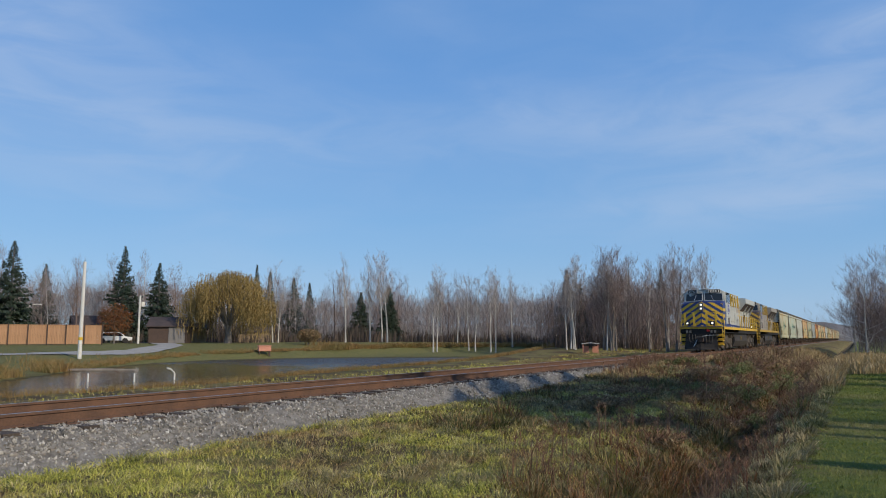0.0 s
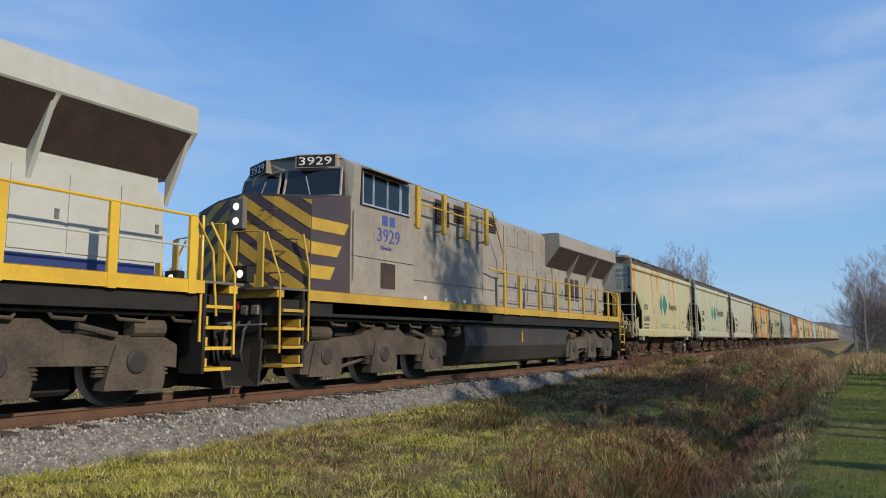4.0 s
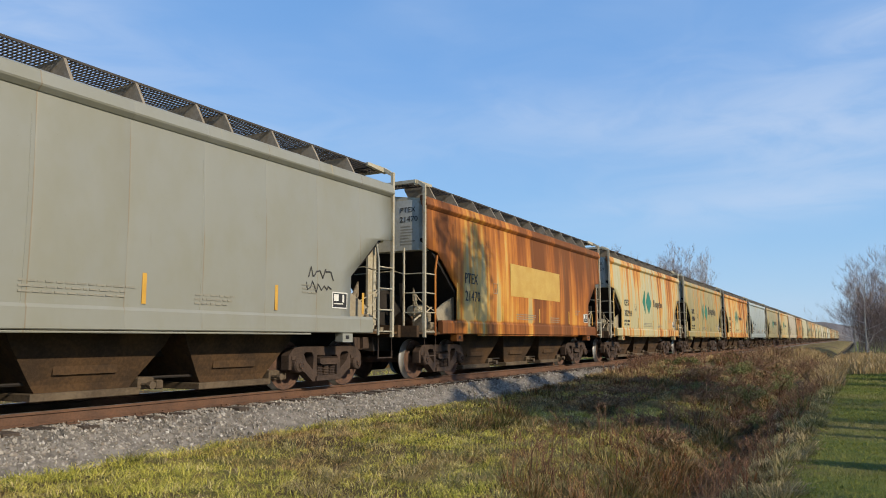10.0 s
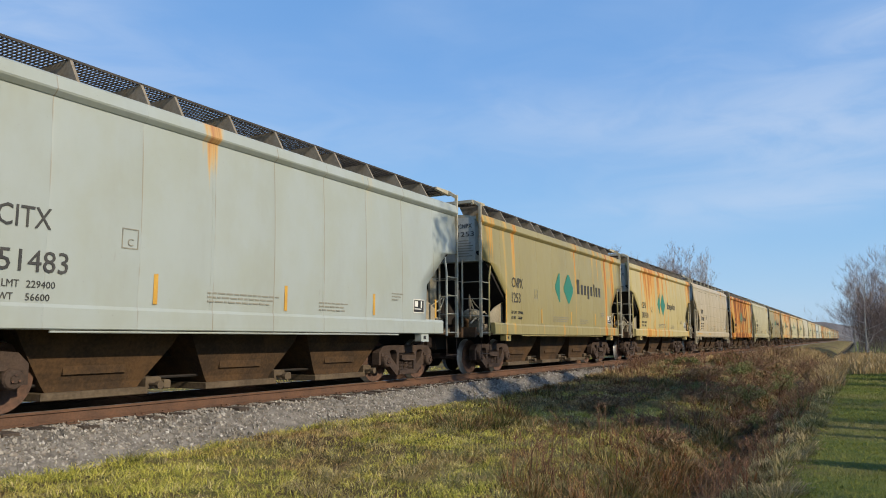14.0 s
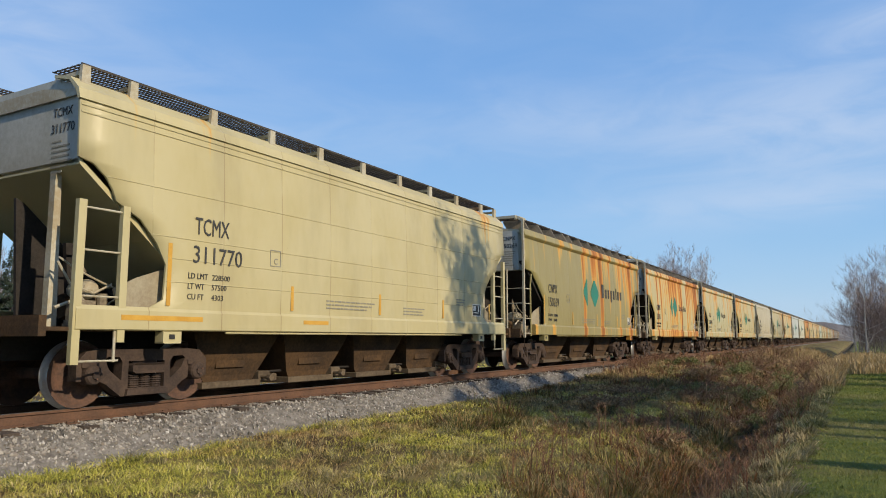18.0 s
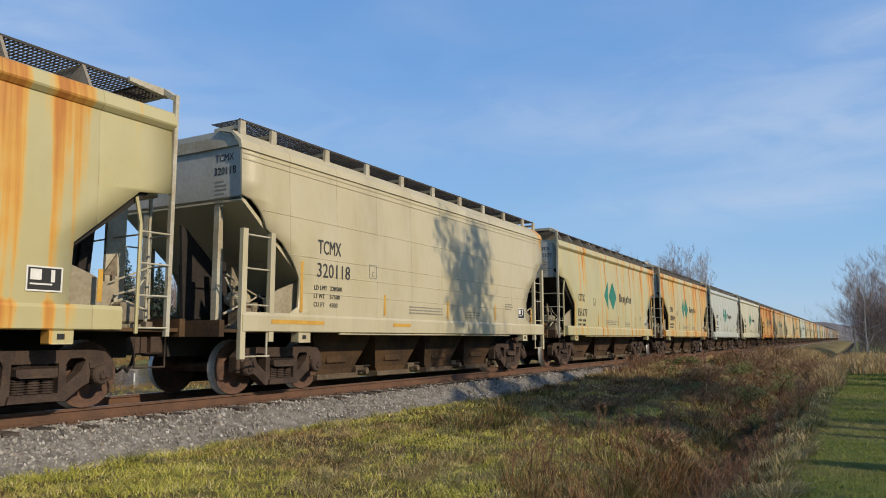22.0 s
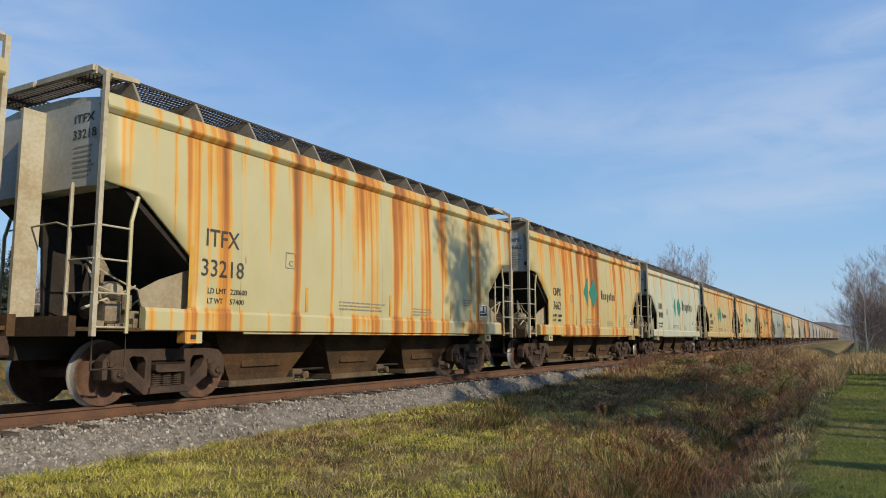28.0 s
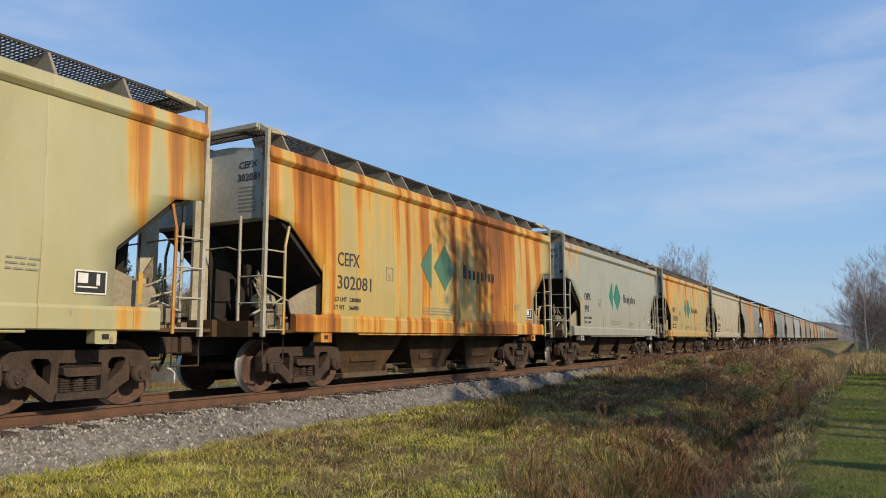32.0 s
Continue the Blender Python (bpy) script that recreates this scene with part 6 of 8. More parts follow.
# ---- plants on the ground ----
def mesh_tris(name, verts, tris, mat):
    """A mesh from number arrays, quick for many small faces."""
    verts, tris = np.asarray(verts, np.float32), np.asarray(tris, np.int32)
    me = bpy.data.meshes.new(name)
    me.vertices.add(len(verts))
    me.vertices.foreach_set("co", verts.ravel())
    me.loops.add(tris.size)
    me.loops.foreach_set("vertex_index", tris.ravel())
    me.polygons.add(len(tris))
    me.polygons.foreach_set("loop_start", np.arange(0, tris.size, 3, dtype=np.int32))
    me.materials.append(mat)
    me.update(calc_edges=True)
    return me


def plant_material(name, green, dry, scale=0.5, lo=0.4, hi=0.6, x_dry=None, cell=3.5, thin=0.22):
    """Blades that differ clump by clump and one by one, with green and dry patches."""
    m = bpy.data.materials.new(name)
    m.use_nodes = True
    nt = m.node_tree
    bsdf = nt.nodes["Principled BSDF"]
    pos = nt.nodes.new("ShaderNodeTexCoord").outputs["Object"]
    rnd = nt.nodes.new("ShaderNodeNewGeometry").outputs["Random Per Island"]
    vor = nt.nodes.new("ShaderNodeTexVoronoi")
    vor.inputs["Scale"].default_value = cell
    link(nt, stretch(nt, pos, 1.0, 1.0, 0.3), vor.inputs["Vector"])
    clump = nt.nodes.new("ShaderNodeSeparateColor")
    link(nt, vor.outputs["Color"], clump.inputs[0])
    rnd = math_node(nt, "ADD", math_node(nt, "MULTIPLY", rnd, 0.5), math_node(nt, "MULTIPLY", clump.outputs[0], 0.5))

    def fan(cols):
        cr = nt.nodes.new("ShaderNodeValToRGB")
        link(nt, rnd, cr.inputs[0])
        while len(cr.color_ramp.elements) < len(cols):
            cr.color_ramp.elements.new(0.5)
        for i, col in enumerate(cols):
            cr.color_ramp.elements[i].position, cr.color_ramp.elements[i].color = 0.12 + 0.76 * i / (len(cols) - 1), (*col, 1)
        return cr.outputs[0]

    patch = math_node(nt, "ADD", math_node(nt, "MULTIPLY", noise_node(nt, pos, scale, 3.0), 0.6), math_node(nt, "MULTIPLY", noise_node(nt, pos, scale * 6, 3.0), 0.4))
    if x_dry:
        sep = nt.nodes.new("ShaderNodeSeparateXYZ")
        link(nt, pos, sep.inputs[0])
        patch = math_node(nt, "ADD", patch, math_node(nt, "MULTIPLY", ramp(nt, sep.outputs[0], x_dry[0], x_dry[1]), x_dry[2]))
    c = mix_color(nt, ramp(nt, patch, lo, hi), fan(green), fan(dry))
    link(nt, c, bsdf.inputs["Base Color"])
    bsdf.inputs["Roughness"].default_value, bsdf.inputs["Specular IOR Level"].default_value = 0.6, 0.3
    t, mx = nt.nodes.new("ShaderNodeBsdfTranslucent"), nt.nodes.new("ShaderNodeMixShader")
    link(nt, c, t.inputs[0])
    mx.inputs[0].default_value = thin
    link(nt, bsdf.outputs[0], mx.inputs[1])
    link(nt, t.outputs[0], mx.inputs[2])
    link(nt, mx.outputs[0], nt.nodes["Material Output"].inputs[0])
    return m


npr = np.random.RandomState(11)


def blades(points, height, width, lean, bend=0.5):
    """Three-triangle blades on points; height and width are arrays."""
    n = len(points)
    a, b = npr.rand(n) * 2 * math.pi, npr.rand(n) * 2 * math.pi
    side = np.stack([np.cos(a), np.sin(a), np.zeros(n)], 1) * width[:, None] * 0.5
    tilt = np.stack([np.cos(b), np.sin(b), np.zeros(n)], 1) * (lean * height)[:, None]
    up = np.zeros((n, 3))
    up[:, 2] = height
    mid = points + up * 0.55 + tilt * bend * 0.4
    tip = points + up + tilt
    v = np.stack([points - side, points + side, mid + side * 0.7, mid - side * 0.7, tip], 1).reshape(-1, 3)
    k = np.arange(n)[:, None] * 5
    f = np.concatenate([k + np.array([0, 1, 2]), k + np.array([0, 2, 3]), k + np.array([3, 2, 4])])
    return v, f


def on_ground(xy, sink=0.02):
    return np.array([(x, y, ground_z(x, y) - sink) for x, y in xy])


def spread(n, x0, x1, y0, y1, power=1.0, clump=0.0, gap=0.0):
    """Points over a stretch of land, denser at low x, in clumps where asked."""
    x = x0 + (x1 - x0) * npr.rand(n) ** power
    y = y0 + (y1 - y0) * npr.rand(n)
    if clump:
        k = n // 14
        cx, cy = x[:k], y[:k]
        pick = npr.randint(0, k, n)
        x = np.where(npr.rand(n) < 0.75, cx[pick] + npr.randn(n) * clump, x)
        y = np.where(npr.rand(n) < 0.75, cy[pick] + npr.randn(n) * clump, y)
    if gap:
        keep = np.array([noise.noise((a * 0.5, b * 0.8, 2.2)) for a, b in zip(x, y)]) > gap
        x, y = x[keep], y[keep]
    return np.stack([x, y], 1)


def stuff(name, v, f, mat, label, category):
    ob = new(name, mesh_tris(name, v, f, mat))
    tagged(ob, label, category, kind="stuff")
    return ob


def tufts(centres, each, radius, height, width, outward=0.9, stray=0.35):
    """Clumps of blades that spread from their middle; radius, height and width one for each clump."""
    n = len(centres)
    k = n * each
    a, q = npr.rand(k) * 2 * math.pi, np.sqrt(npr.rand(k))
    rad, h, w = np.repeat(radius, each), np.repeat(height, each), np.repeat(width, each)
    off = np.stack([np.cos(a), np.sin(a)], 1) * (q * rad)[:, None]
    base = np.repeat(centres, each, 0) + off
    swing = np.repeat(npr.rand(n) * 2 * math.pi, each)
    h = h * (0.45 + 0.55 * npr.rand(k)) * (1.1 - 0.45 * q)
    lean = outward * q + stray * npr.rand(k)
    b = a + 0.6 * npr.randn(k)
    tilt = np.stack([np.cos(b) + 0.4 * np.cos(swing), np.sin(b) + 0.4 * np.sin(swing), np.zeros(k)], 1) * (lean * h)[:, None]
    c = npr.rand(k) * 2 * math.pi
    side = np.stack([np.cos(c), np.sin(c), np.zeros(k)], 1) * (w * (0.6 + 0.7 * npr.rand(k)) * 0.5)[:, None]
    p = on_ground(base)
    up = np.zeros((k, 3))
    up[:, 2] = h
    mid, tip = p + up * 0.66 + tilt * 0.4, p + up * (1 - 0.3 * np.clip(lean, 0, 1))[:, None] + tilt
    v = np.stack([p - side, p + side, mid + side * 0.8, mid - side * 0.8, tip], 1).reshape(-1, 3)
    i = np.arange(k)[:, None] * 5
    return v, np.concatenate([i + np.array([0, 1, 2]), i + np.array([0, 2, 3]), i + np.array([3, 2, 4])])


def field(p, scale, seed, lo=-0.15, hi=0.35):
    """Smooth patches from 0 to 1 over the land."""
    return np.clip((np.array([noise.noise((x * scale, y * scale, seed)) for x, y in p]) - lo) / (hi - lo), 0, 1)


def build_grass():
    green = ((0.075, 0.095, 0.025), (0.270, 0.285, 0.048), (0.520, 0.500, 0.085), (0.680, 0.600, 0.150), (0.220, 0.245, 0.052), (0.880, 0.740, 0.370))
    straw = ((0.070, 0.042, 0.024), (0.330, 0.190, 0.080), (0.540, 0.370, 0.170), (0.150, 0.100, 0.045), (0.700, 0.520, 0.280), (0.150, 0.165, 0.045))
    m = plant_material("rough_grass_blades", green, straw, 0.42, 0.49, 0.63, (9.0, 26.0, 0.14))
    # short under-growth
    p = spread(46000, 2.8, 30, 2.9, 8.65, 1.5, 0.10)
    edge = 8.42 + 0.22 * np.array([noise.noise((x * 1.7, 0.0, 3.0)) for x in p[:, 0]]) + 0.25 * npr.rand(len(p)) ** 3
    p = p[p[:, 1] < edge]
    far = np.hypot(p[:, 0], p[:, 1])
    v, f = blades(on_ground(p), 0.05 + 0.08 * npr.rand(len(p)), (0.0009 * far).clip(0.006, 0.03), 0.5 + 0.9 * npr.rand(len(p)))
    # and tufts over it
    c = np.concatenate([spread(6400, 3.0, 34, 2.9, 8.35, 1.55), spread(300, -9.0, 3.0, 2.9, 8.3)])
    far, lush = np.hypot(c[:, 0], c[:, 1]), field(c, 0.8, 8.0)
    v2, f2 = tufts(c, 27, 0.05 + 0.12 * npr.rand(len(c)), (0.055 + 0.105 * npr.rand(len(c)) ** 1.6) * (0.6 + 0.8 * lush), (0.0008 * far).clip(0.006, 0.026), 1.5, 0.9)
    stuff("rough_grass", np.concatenate([v, v2]), np.concatenate([f, f2 + len(v)]), m, "rough green and yellow grass on the bank", "grass")
    lawn = plant_material("lawn_blades", ((0.090, 0.125, 0.022), (0.160, 0.195, 0.034), (0.240, 0.255, 0.050), (0.115, 0.145, 0.028)), ((0.180, 0.200, 0.050), (0.270, 0.255, 0.075), (0.130, 0.160, 0.038), (0.330, 0.270, 0.110)), 0.35, 0.46, 0.62, None, 2.0)
    p = np.concatenate([spread(60000, 6.5, 46, -3.2, 1.05, 1.6), spread(14000, -9.0, 6.5, -4.0, 1.05)])
    v, f = blades(on_ground(p, 0.005), 0.02 + 0.04 * npr.rand(len(p)), (0.0008 * p[:, 0]).clip(0.008, 0.03), 0.6 + 0.9 * npr.rand(len(p)))
    stuff("lawn_grass", v, f, lawn, "short mown green lawn grass", "lawn")
    dead = plant_material("dead_weed_blades", ((0.060, 0.045, 0.020), (0.330, 0.210, 0.075), (0.032, 0.025, 0.014), (0.150, 0.160, 0.040), (0.065, 0.085, 0.024), (0.480, 0.330, 0.140)),
                          ((0.030, 0.020, 0.014), (0.140, 0.068, 0.035), (0.290, 0.115, 0.040), (0.060, 0.070, 0.024), (0.220, 0.125, 0.058), (0.420, 0.280, 0.130)), 0.5, 0.45, 0.58, None, 2.6)
    # long withered grass along the ditch and over the far bank
    a = np.concatenate([spread(520, 6.5, 34, 1.2, 3.4, 1.2), spread(420, 7.6, 24, 1.7, 2.7, 1.4)])
    a = a[~((a[:, 0] < 9.0) & (a[:, 1] > 1.8) & (a[:, 1] < 2.4))]      # open water at the ditch's near end
    b = spread(1500, 11.0, 60, 2.8, 8.1, 1.2)
    b = b[field(b, 0.45, 12.0) > 0.25]
    c = np.concatenate([a, b])
    far, lump = np.hypot(c[:, 0], c[:, 1]), field(c, 0.6, 5.0)
    v, f = tufts(c, 60, 0.10 + 0.24 * npr.rand(len(c)), (0.14 + 0.30 * npr.rand(len(c)) ** 1.6) * (0.5 + 0.9 * lump), (0.0008 * far).clip(0.007, 0.030), 1.0, 0.7)
    stuff("withered_grass", v, f, dead, "long withered brown grass along the ditch", "dry grass")
    # taller straw on the far end of the bank
    straw_m = plant_material("straw_blades", ((0.36, 0.26, 0.12), (0.48, 0.36, 0.18), (0.26, 0.18, 0.08), (0.60, 0.47, 0.26)), ((0.22, 0.15, 0.07), (0.34, 0.24, 0.11), (0.16, 0.11, 0.06)), 0.3, 0.5, 0.65)
    c = np.concatenate([spread(330, 38, 75, -1.8, 5.0, 1.0), spread(90, 27, 40, 0.9, 1.8), spread(130, 24, 50, 7.2, 8.4)])
    far = np.hypot(c[:, 0], c[:, 1])
    v, f = tufts(c, 46, 0.25 + 0.35 * npr.rand(len(c)), np.where(c[:, 1] > 7, 0.35, 0.75) * (0.6 + 0.6 * npr.rand(len(c))), (0.0009 * far).clip(0.02, 0.05), 0.5, 0.3)
    stuff("straw_grass", v, f, straw_m, "tall pale straw grass at the lawn's end", "dry grass")
    # pale tussocks at the lawn's edge that hang into the ditch
    pale = plant_material("pale_tussock_blades", ((0.13, 0.15, 0.05), (0.26, 0.25, 0.11), (0.08, 0.10, 0.03), (0.36, 0.32, 0.16)), ((0.34, 0.27, 0.13), (0.48, 0.39, 0.21), (0.18, 0.15, 0.07), (0.13, 0.13, 0.05)), 0.6, 0.45, 0.6)
    c = np.concatenate([spread(300, 6.5, 34, 0.75, 1.55, 1.3), spread(100, 6.5, 26, 2.4, 3.2, 1.2), spread(200, 6.0, 34, 3.2, 8.2, 1.3)])
    c = c[~((c[:, 0] < 9.0) & (c[:, 1] > 1.8) & (c[:, 1] < 2.4))]
    far = np.hypot(c[:, 0], c[:, 1])
    v, f = tufts(c, 62, 0.08 + 0.12 * npr.rand(len(c)), 0.14 + 0.18 * npr.rand(len(c)), (0.0009 * far).clip(0.008, 0.03), 1.3, 0.4)
    stuff("grass_tussocks", v, f, pale, "pale drooping tussocks at the ditch", "grass tussock")
    reed = plant_material("reed_blades", ((0.24, 0.14, 0.045), (0.36, 0.23, 0.080), (0.15, 0.09, 0.035), (0.46, 0.32, 0.13)), ((0.22, 0.16, 0.06), (0.13, 0.12, 0.035), (0.34, 0.25, 0.10), (0.12, 0.11, 0.03)), 0.2, 0.45, 0.6, None, 1.2)
    n = 56000
    x = npr.rand(n) * 112 - 12
    t = npr.rand(n)
    thick = np.array([noise.noise((a * 0.22, 5.0, 1.0)) for a in x])
    near = np.array([along(NEAR_SHORE, a) for a in x]) - 0.5 + np.abs(npr.randn(n)) * 0.5
    far = np.array([along(FAR_SHORE, a) for a in x]) - 0.6 + np.abs(npr.randn(n)) * (1.3 + 2.2 * np.clip(thick, 0, 1))
    far_h = (0.35 + 0.5 * npr.rand(n)) * (0.75 + 0.7 * np.clip(thick + 0.2, 0, 1))
    on_far = (t < 0.62) & (thick > -0.3)
    on_near = t > 0.70
    p = np.concatenate([np.stack([x, far], 1)[on_far], np.stack([x, near], 1)[on_near]])
    h = np.concatenate([(far_h * np.where((x > 30) & (x < 66), 0.45, 1.0))[on_far], (0.12 + 0.24 * npr.rand(n))[on_near]])
    dist = np.hypot(p[:, 0], p[:, 1])
    v, f = blades(on_ground(p), h, (0.00055 * dist).clip(0.012, 0.05), 0.3 + 1.0 * npr.rand(len(p)))
    stuff("pond_reeds", v, f, reed, "orange-brown reeds round the pond", "reeds")
    bank = spread(30000, 2, 90, 12.4, 26, 1.25, 0.4)
    v, f = blades(on_ground(bank), (0.08 + 0.20 * npr.rand(len(bank)) ** 1.5) * np.where(bank[:, 1] > 18, 0.55, 1.0), (0.0011 * np.hypot(bank[:, 0], bank[:, 1])).clip(0.02, 0.07), 0.4 + 0.6 * npr.rand(len(bank)))
    stuff("bank_grass", v, f, plant_material("bank_grass_blades", green, ((0.20, 0.12, 0.045), (0.32, 0.21, 0.085), (0.14, 0.09, 0.04), (0.42, 0.30, 0.13)), 0.15, 0.42, 0.6, (30.0, 12.0, 0.12)), "tussocky grass between track and pond", "grass")


build_grass()


def twig_fan(s, base, height, r, rng_, n, spread_):
    """Thin stems that rise from one root."""
    for _ in range(n):
        a, l = rng_.random() * 6.283, spread_ * rng_.random()
        h = height * rng_.uniform(0.55, 1.0)
        mid = (base[0] + l * 0.4 * math.cos(a), base[1] + l * 0.4 * math.sin(a), base[2] + h * 0.55)
        tip = (base[0] + l * math.cos(a + 0.3), base[1] + l * math.sin(a + 0.3), base[2] + h)
        s.tube([base, mid, tip], [r, r * 0.8, r * 0.35], 3, cap=False)
        for _ in range(4):
            t = rng_.uniform(0.5, 0.95)
            p = [mid[i] + (tip[i] - mid[i]) * t for i in range(3)]
            b = rng_.random() * 6.283
            q = (p[0] + 0.16 * height * math.cos(b), p[1] + 0.16 * height * math.sin(b), p[2] + 0.16 * height)
            s.tube([p, q], [r * 0.55, r * 0.25], 3, cap=False)


WEED_STEM = material("withered_weed_stems", (0.163, 0.096, 0.062), (0.093, 0.062, 0.050), 2.0, 20.0, 0.9, 0.0, 0.0, island=((0.060, 0.038, 0.028), (0.220, 0.110, 0.060), (0.380, 0.230, 0.120), (0.120, 0.070, 0.055), (0.300, 0.120, 0.050)))
LEAVES = material("withered_leaves", (0.160, 0.120, 0.056), (0.096, 0.080, 0.040), 2.0, 20.0, 0.6, 0.0, 0.0, island=((0.060, 0.045, 0.025), (0.260, 0.170, 0.085), (0.110, 0.110, 0.040), (0.330, 0.160, 0.075), (0.420, 0.320, 0.180)), soft_light=0.2)
GREEN_LEAVES = material("late_green_leaves", (0.112, 0.136, 0.040), (0.080, 0.096, 0.032), 2.0, 20.0, 0.6, 0.0, 0.0, island=((0.050, 0.070, 0.022), (0.150, 0.190, 0.050), (0.270, 0.270, 0.095), (0.090, 0.120, 0.035), (0.400, 0.340, 0.160)), soft_light=0.2)


def build_weeds():
    r = random.Random(21)
    s = Shape()
    for k in range(620):      # dead weed stalks on the bank
        x = 21 + 46 * r.random() ** 1.1
        y = r.uniform(3.6, 8.3)
        if noise.noise((x * 0.3, y * 0.5, 7.0)) < -0.12 or (x < 24 and y > 7.4):
            continue
        h = r.uniform(0.22, 0.58) * (0.6 + 0.4 * smooth(20, 34, x))
        twig_fan(s, (x, y, ground_z(x, y)), h, 0.007 + 0.00012 * x, r, 3, 0.3 * h)
    for k in range(90):       # a tall stand by the track's shoulder
        x, y = r.uniform(26.0, 36.0), r.uniform(7.3, 8.2)
        h = r.uniform(0.35, 0.80) * (1 - 0.3 * abs(x - 30) / 5)
        twig_fan(s, (x, y, ground_z(x, y)), h, 0.009, r, 4, 0.28 * h)
    for k in range(330):      # and along the ditch
        x, y = 7.5 + 26 * r.random() ** 1.2, r.choice((r.uniform(1.1, 1.7), r.uniform(2.5, 3.7)))
        h = r.uniform(0.25, 0.65)
        twig_fan(s, (x, y, ground_z(x, y)), h, 0.005, r, 3, 0.35 * h)
    me = s.mesh("weed_stalks", WEED_STEM)
    tagged(new("weed_stalks", me), "withered brown weed stalks on the bank", "weeds", kind="stuff")

    def leaf_cloud(n, rx, ry, rz, size):
        """Leaves in a dozen uneven clumps that make up one bush."""
        k = 13
        ang, q = npr.rand(k) * 6.283, np.sqrt(npr.rand(k)) * 0.75
        mid = np.stack([rx * q * np.cos(ang), ry * q * np.sin(ang), rz * (0.25 + 0.55 * npr.rand(k) * (1 - 0.5 * q))], 1)
        pick = npr.randint(0, k, n)
        p = npr.randn(n, 3)
        p /= np.linalg.norm(p, axis=1)[:, None]
        p = mid[pick] + p * ((0.55 + 0.5 * npr.rand(n)) * (0.20 + 0.16 * npr.rand(k))[pick])[:, None] * np.array([rx, ry, rz * 0.9])
        p[:, 2] = np.abs(p[:, 2])
        a, b = npr.randn(n, 3), npr.randn(n, 3)
        a = a / np.linalg.norm(a, axis=1)[:, None] * size * (0.6 + 0.8 * npr.rand(n))[:, None]
        b = b / np.linalg.norm(b, axis=1)[:, None] * size * (0.4 + 0.6 * npr.rand(n))[:, None]
        v = np.stack([p - a, p + b * 0.6, p + a, p - b * 0.6], 1).reshape(-1, 3)
        i = np.arange(n)[:, None] * 4
        return v, np.concatenate([i + np.array([0, 1, 2]), i + np.array([0, 2, 3])])

    def bush(x, y, rx, ry, rz, n, leaf, name, label, size=0.035):
        ob = thing(name, label, "bush", "bushes on the bank", m=pose(x, y, ground_z(x, y)))
        st = Shape()
        for k in range(16):
            a = r.random() * 6.28
            twig_fan(st, (rx * 0.3 * math.cos(a), ry * 0.3 * math.sin(a), 0), rz * r.uniform(0.9, 1.25), 0.010, r, 3, max(rx, ry) * 0.9)
        part("stem", st.mesh("stem", WEED_STEM), None, ob)
        v, f = leaf_cloud(n, rx, ry, rz, size)
        part("foliage", mesh_tris("foliage", v, f, leaf), None, ob)

    for x, y, rx, ry, rz, g in ((19.0, 3.6, 0.9, 0.7, 0.40, 0), (22.5, 2.9, 1.1, 0.7, 0.55, 1), (25.0, 4.4, 1.2, 0.9, 0.55, 0), (27.5, 2.5, 1.3, 0.6, 0.70, 1), (30.0, 3.9, 1.4, 0.8, 0.62, 1), (33.0, 2.7, 1.5, 0.8, 0.85, 1),
                                (36.5, 1.9, 1.6, 0.7, 0.9, 0), (38.5, 4.2, 1.8, 1.0, 0.8, 0), (42.0, 2.6, 1.9, 0.9, 1.0, 0), (46.0, 4.3, 2.0, 1.1, 0.9, 0), (50.0, 2.4, 2.0, 1.0, 1.0, 0), (33.0, 6.6, 1.2, 0.8, 0.5, 1), (17.0, 2.6, 0.7, 0.45, 0.35, 0),
                                (14.0, 3.6, 0.8, 0.6, 0.24, 0), (16.5, 5.0, 1.0, 0.7, 0.24, 0), (20.0, 5.4, 1.1, 0.8, 0.28, 0), (21.5, 4.0, 1.0, 0.7, 0.34, 1), (24.0, 6.2, 1.2, 0.7, 0.30, 0), (28.0, 5.2, 1.3, 0.8, 0.36, 1), (12.0, 2.9, 0.6, 0.45, 0.26, 0), (19.0, 2.3, 0.9, 0.5, 0.42, 1)):
        bush(x, y, rx, ry, rz, 2600 if x < 34 else 2000, GREEN_LEAVES if g else LEAVES, "bush", "low late-autumn bush with green leaves" if g else "low brown withered bush on the bank", 0.028 if x < 30 else 0.04)


build_weeds()

# ---- trees ----
BARK = material("grey_bark", (0.210, 0.185, 0.160), (0.130, 0.112, 0.098), 2.0, 14.0, 0.9, 0.0, 0.4, 20.0)
BIRCH = material("white_birch_bark", (0.52, 0.50, 0.46), (0.30, 0.28, 0.255), 3.0, 6.0, 0.8, 0.0, 0.2, 15.0)
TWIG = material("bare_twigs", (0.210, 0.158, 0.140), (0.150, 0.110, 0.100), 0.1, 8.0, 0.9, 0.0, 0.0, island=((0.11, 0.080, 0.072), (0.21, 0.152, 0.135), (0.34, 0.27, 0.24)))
# Paler than TWIG: the far woods' hazy look is put into this grey.
TWIG_GREY = material("haze_grey_far_twigs", (0.27, 0.235, 0.225), (0.19, 0.165, 0.16), 0.1, 8.0, 0.9, 0.0, 0.0, island=((0.14, 0.12, 0.115), (0.25, 0.215, 0.205), (0.35, 0.31, 0.30)))
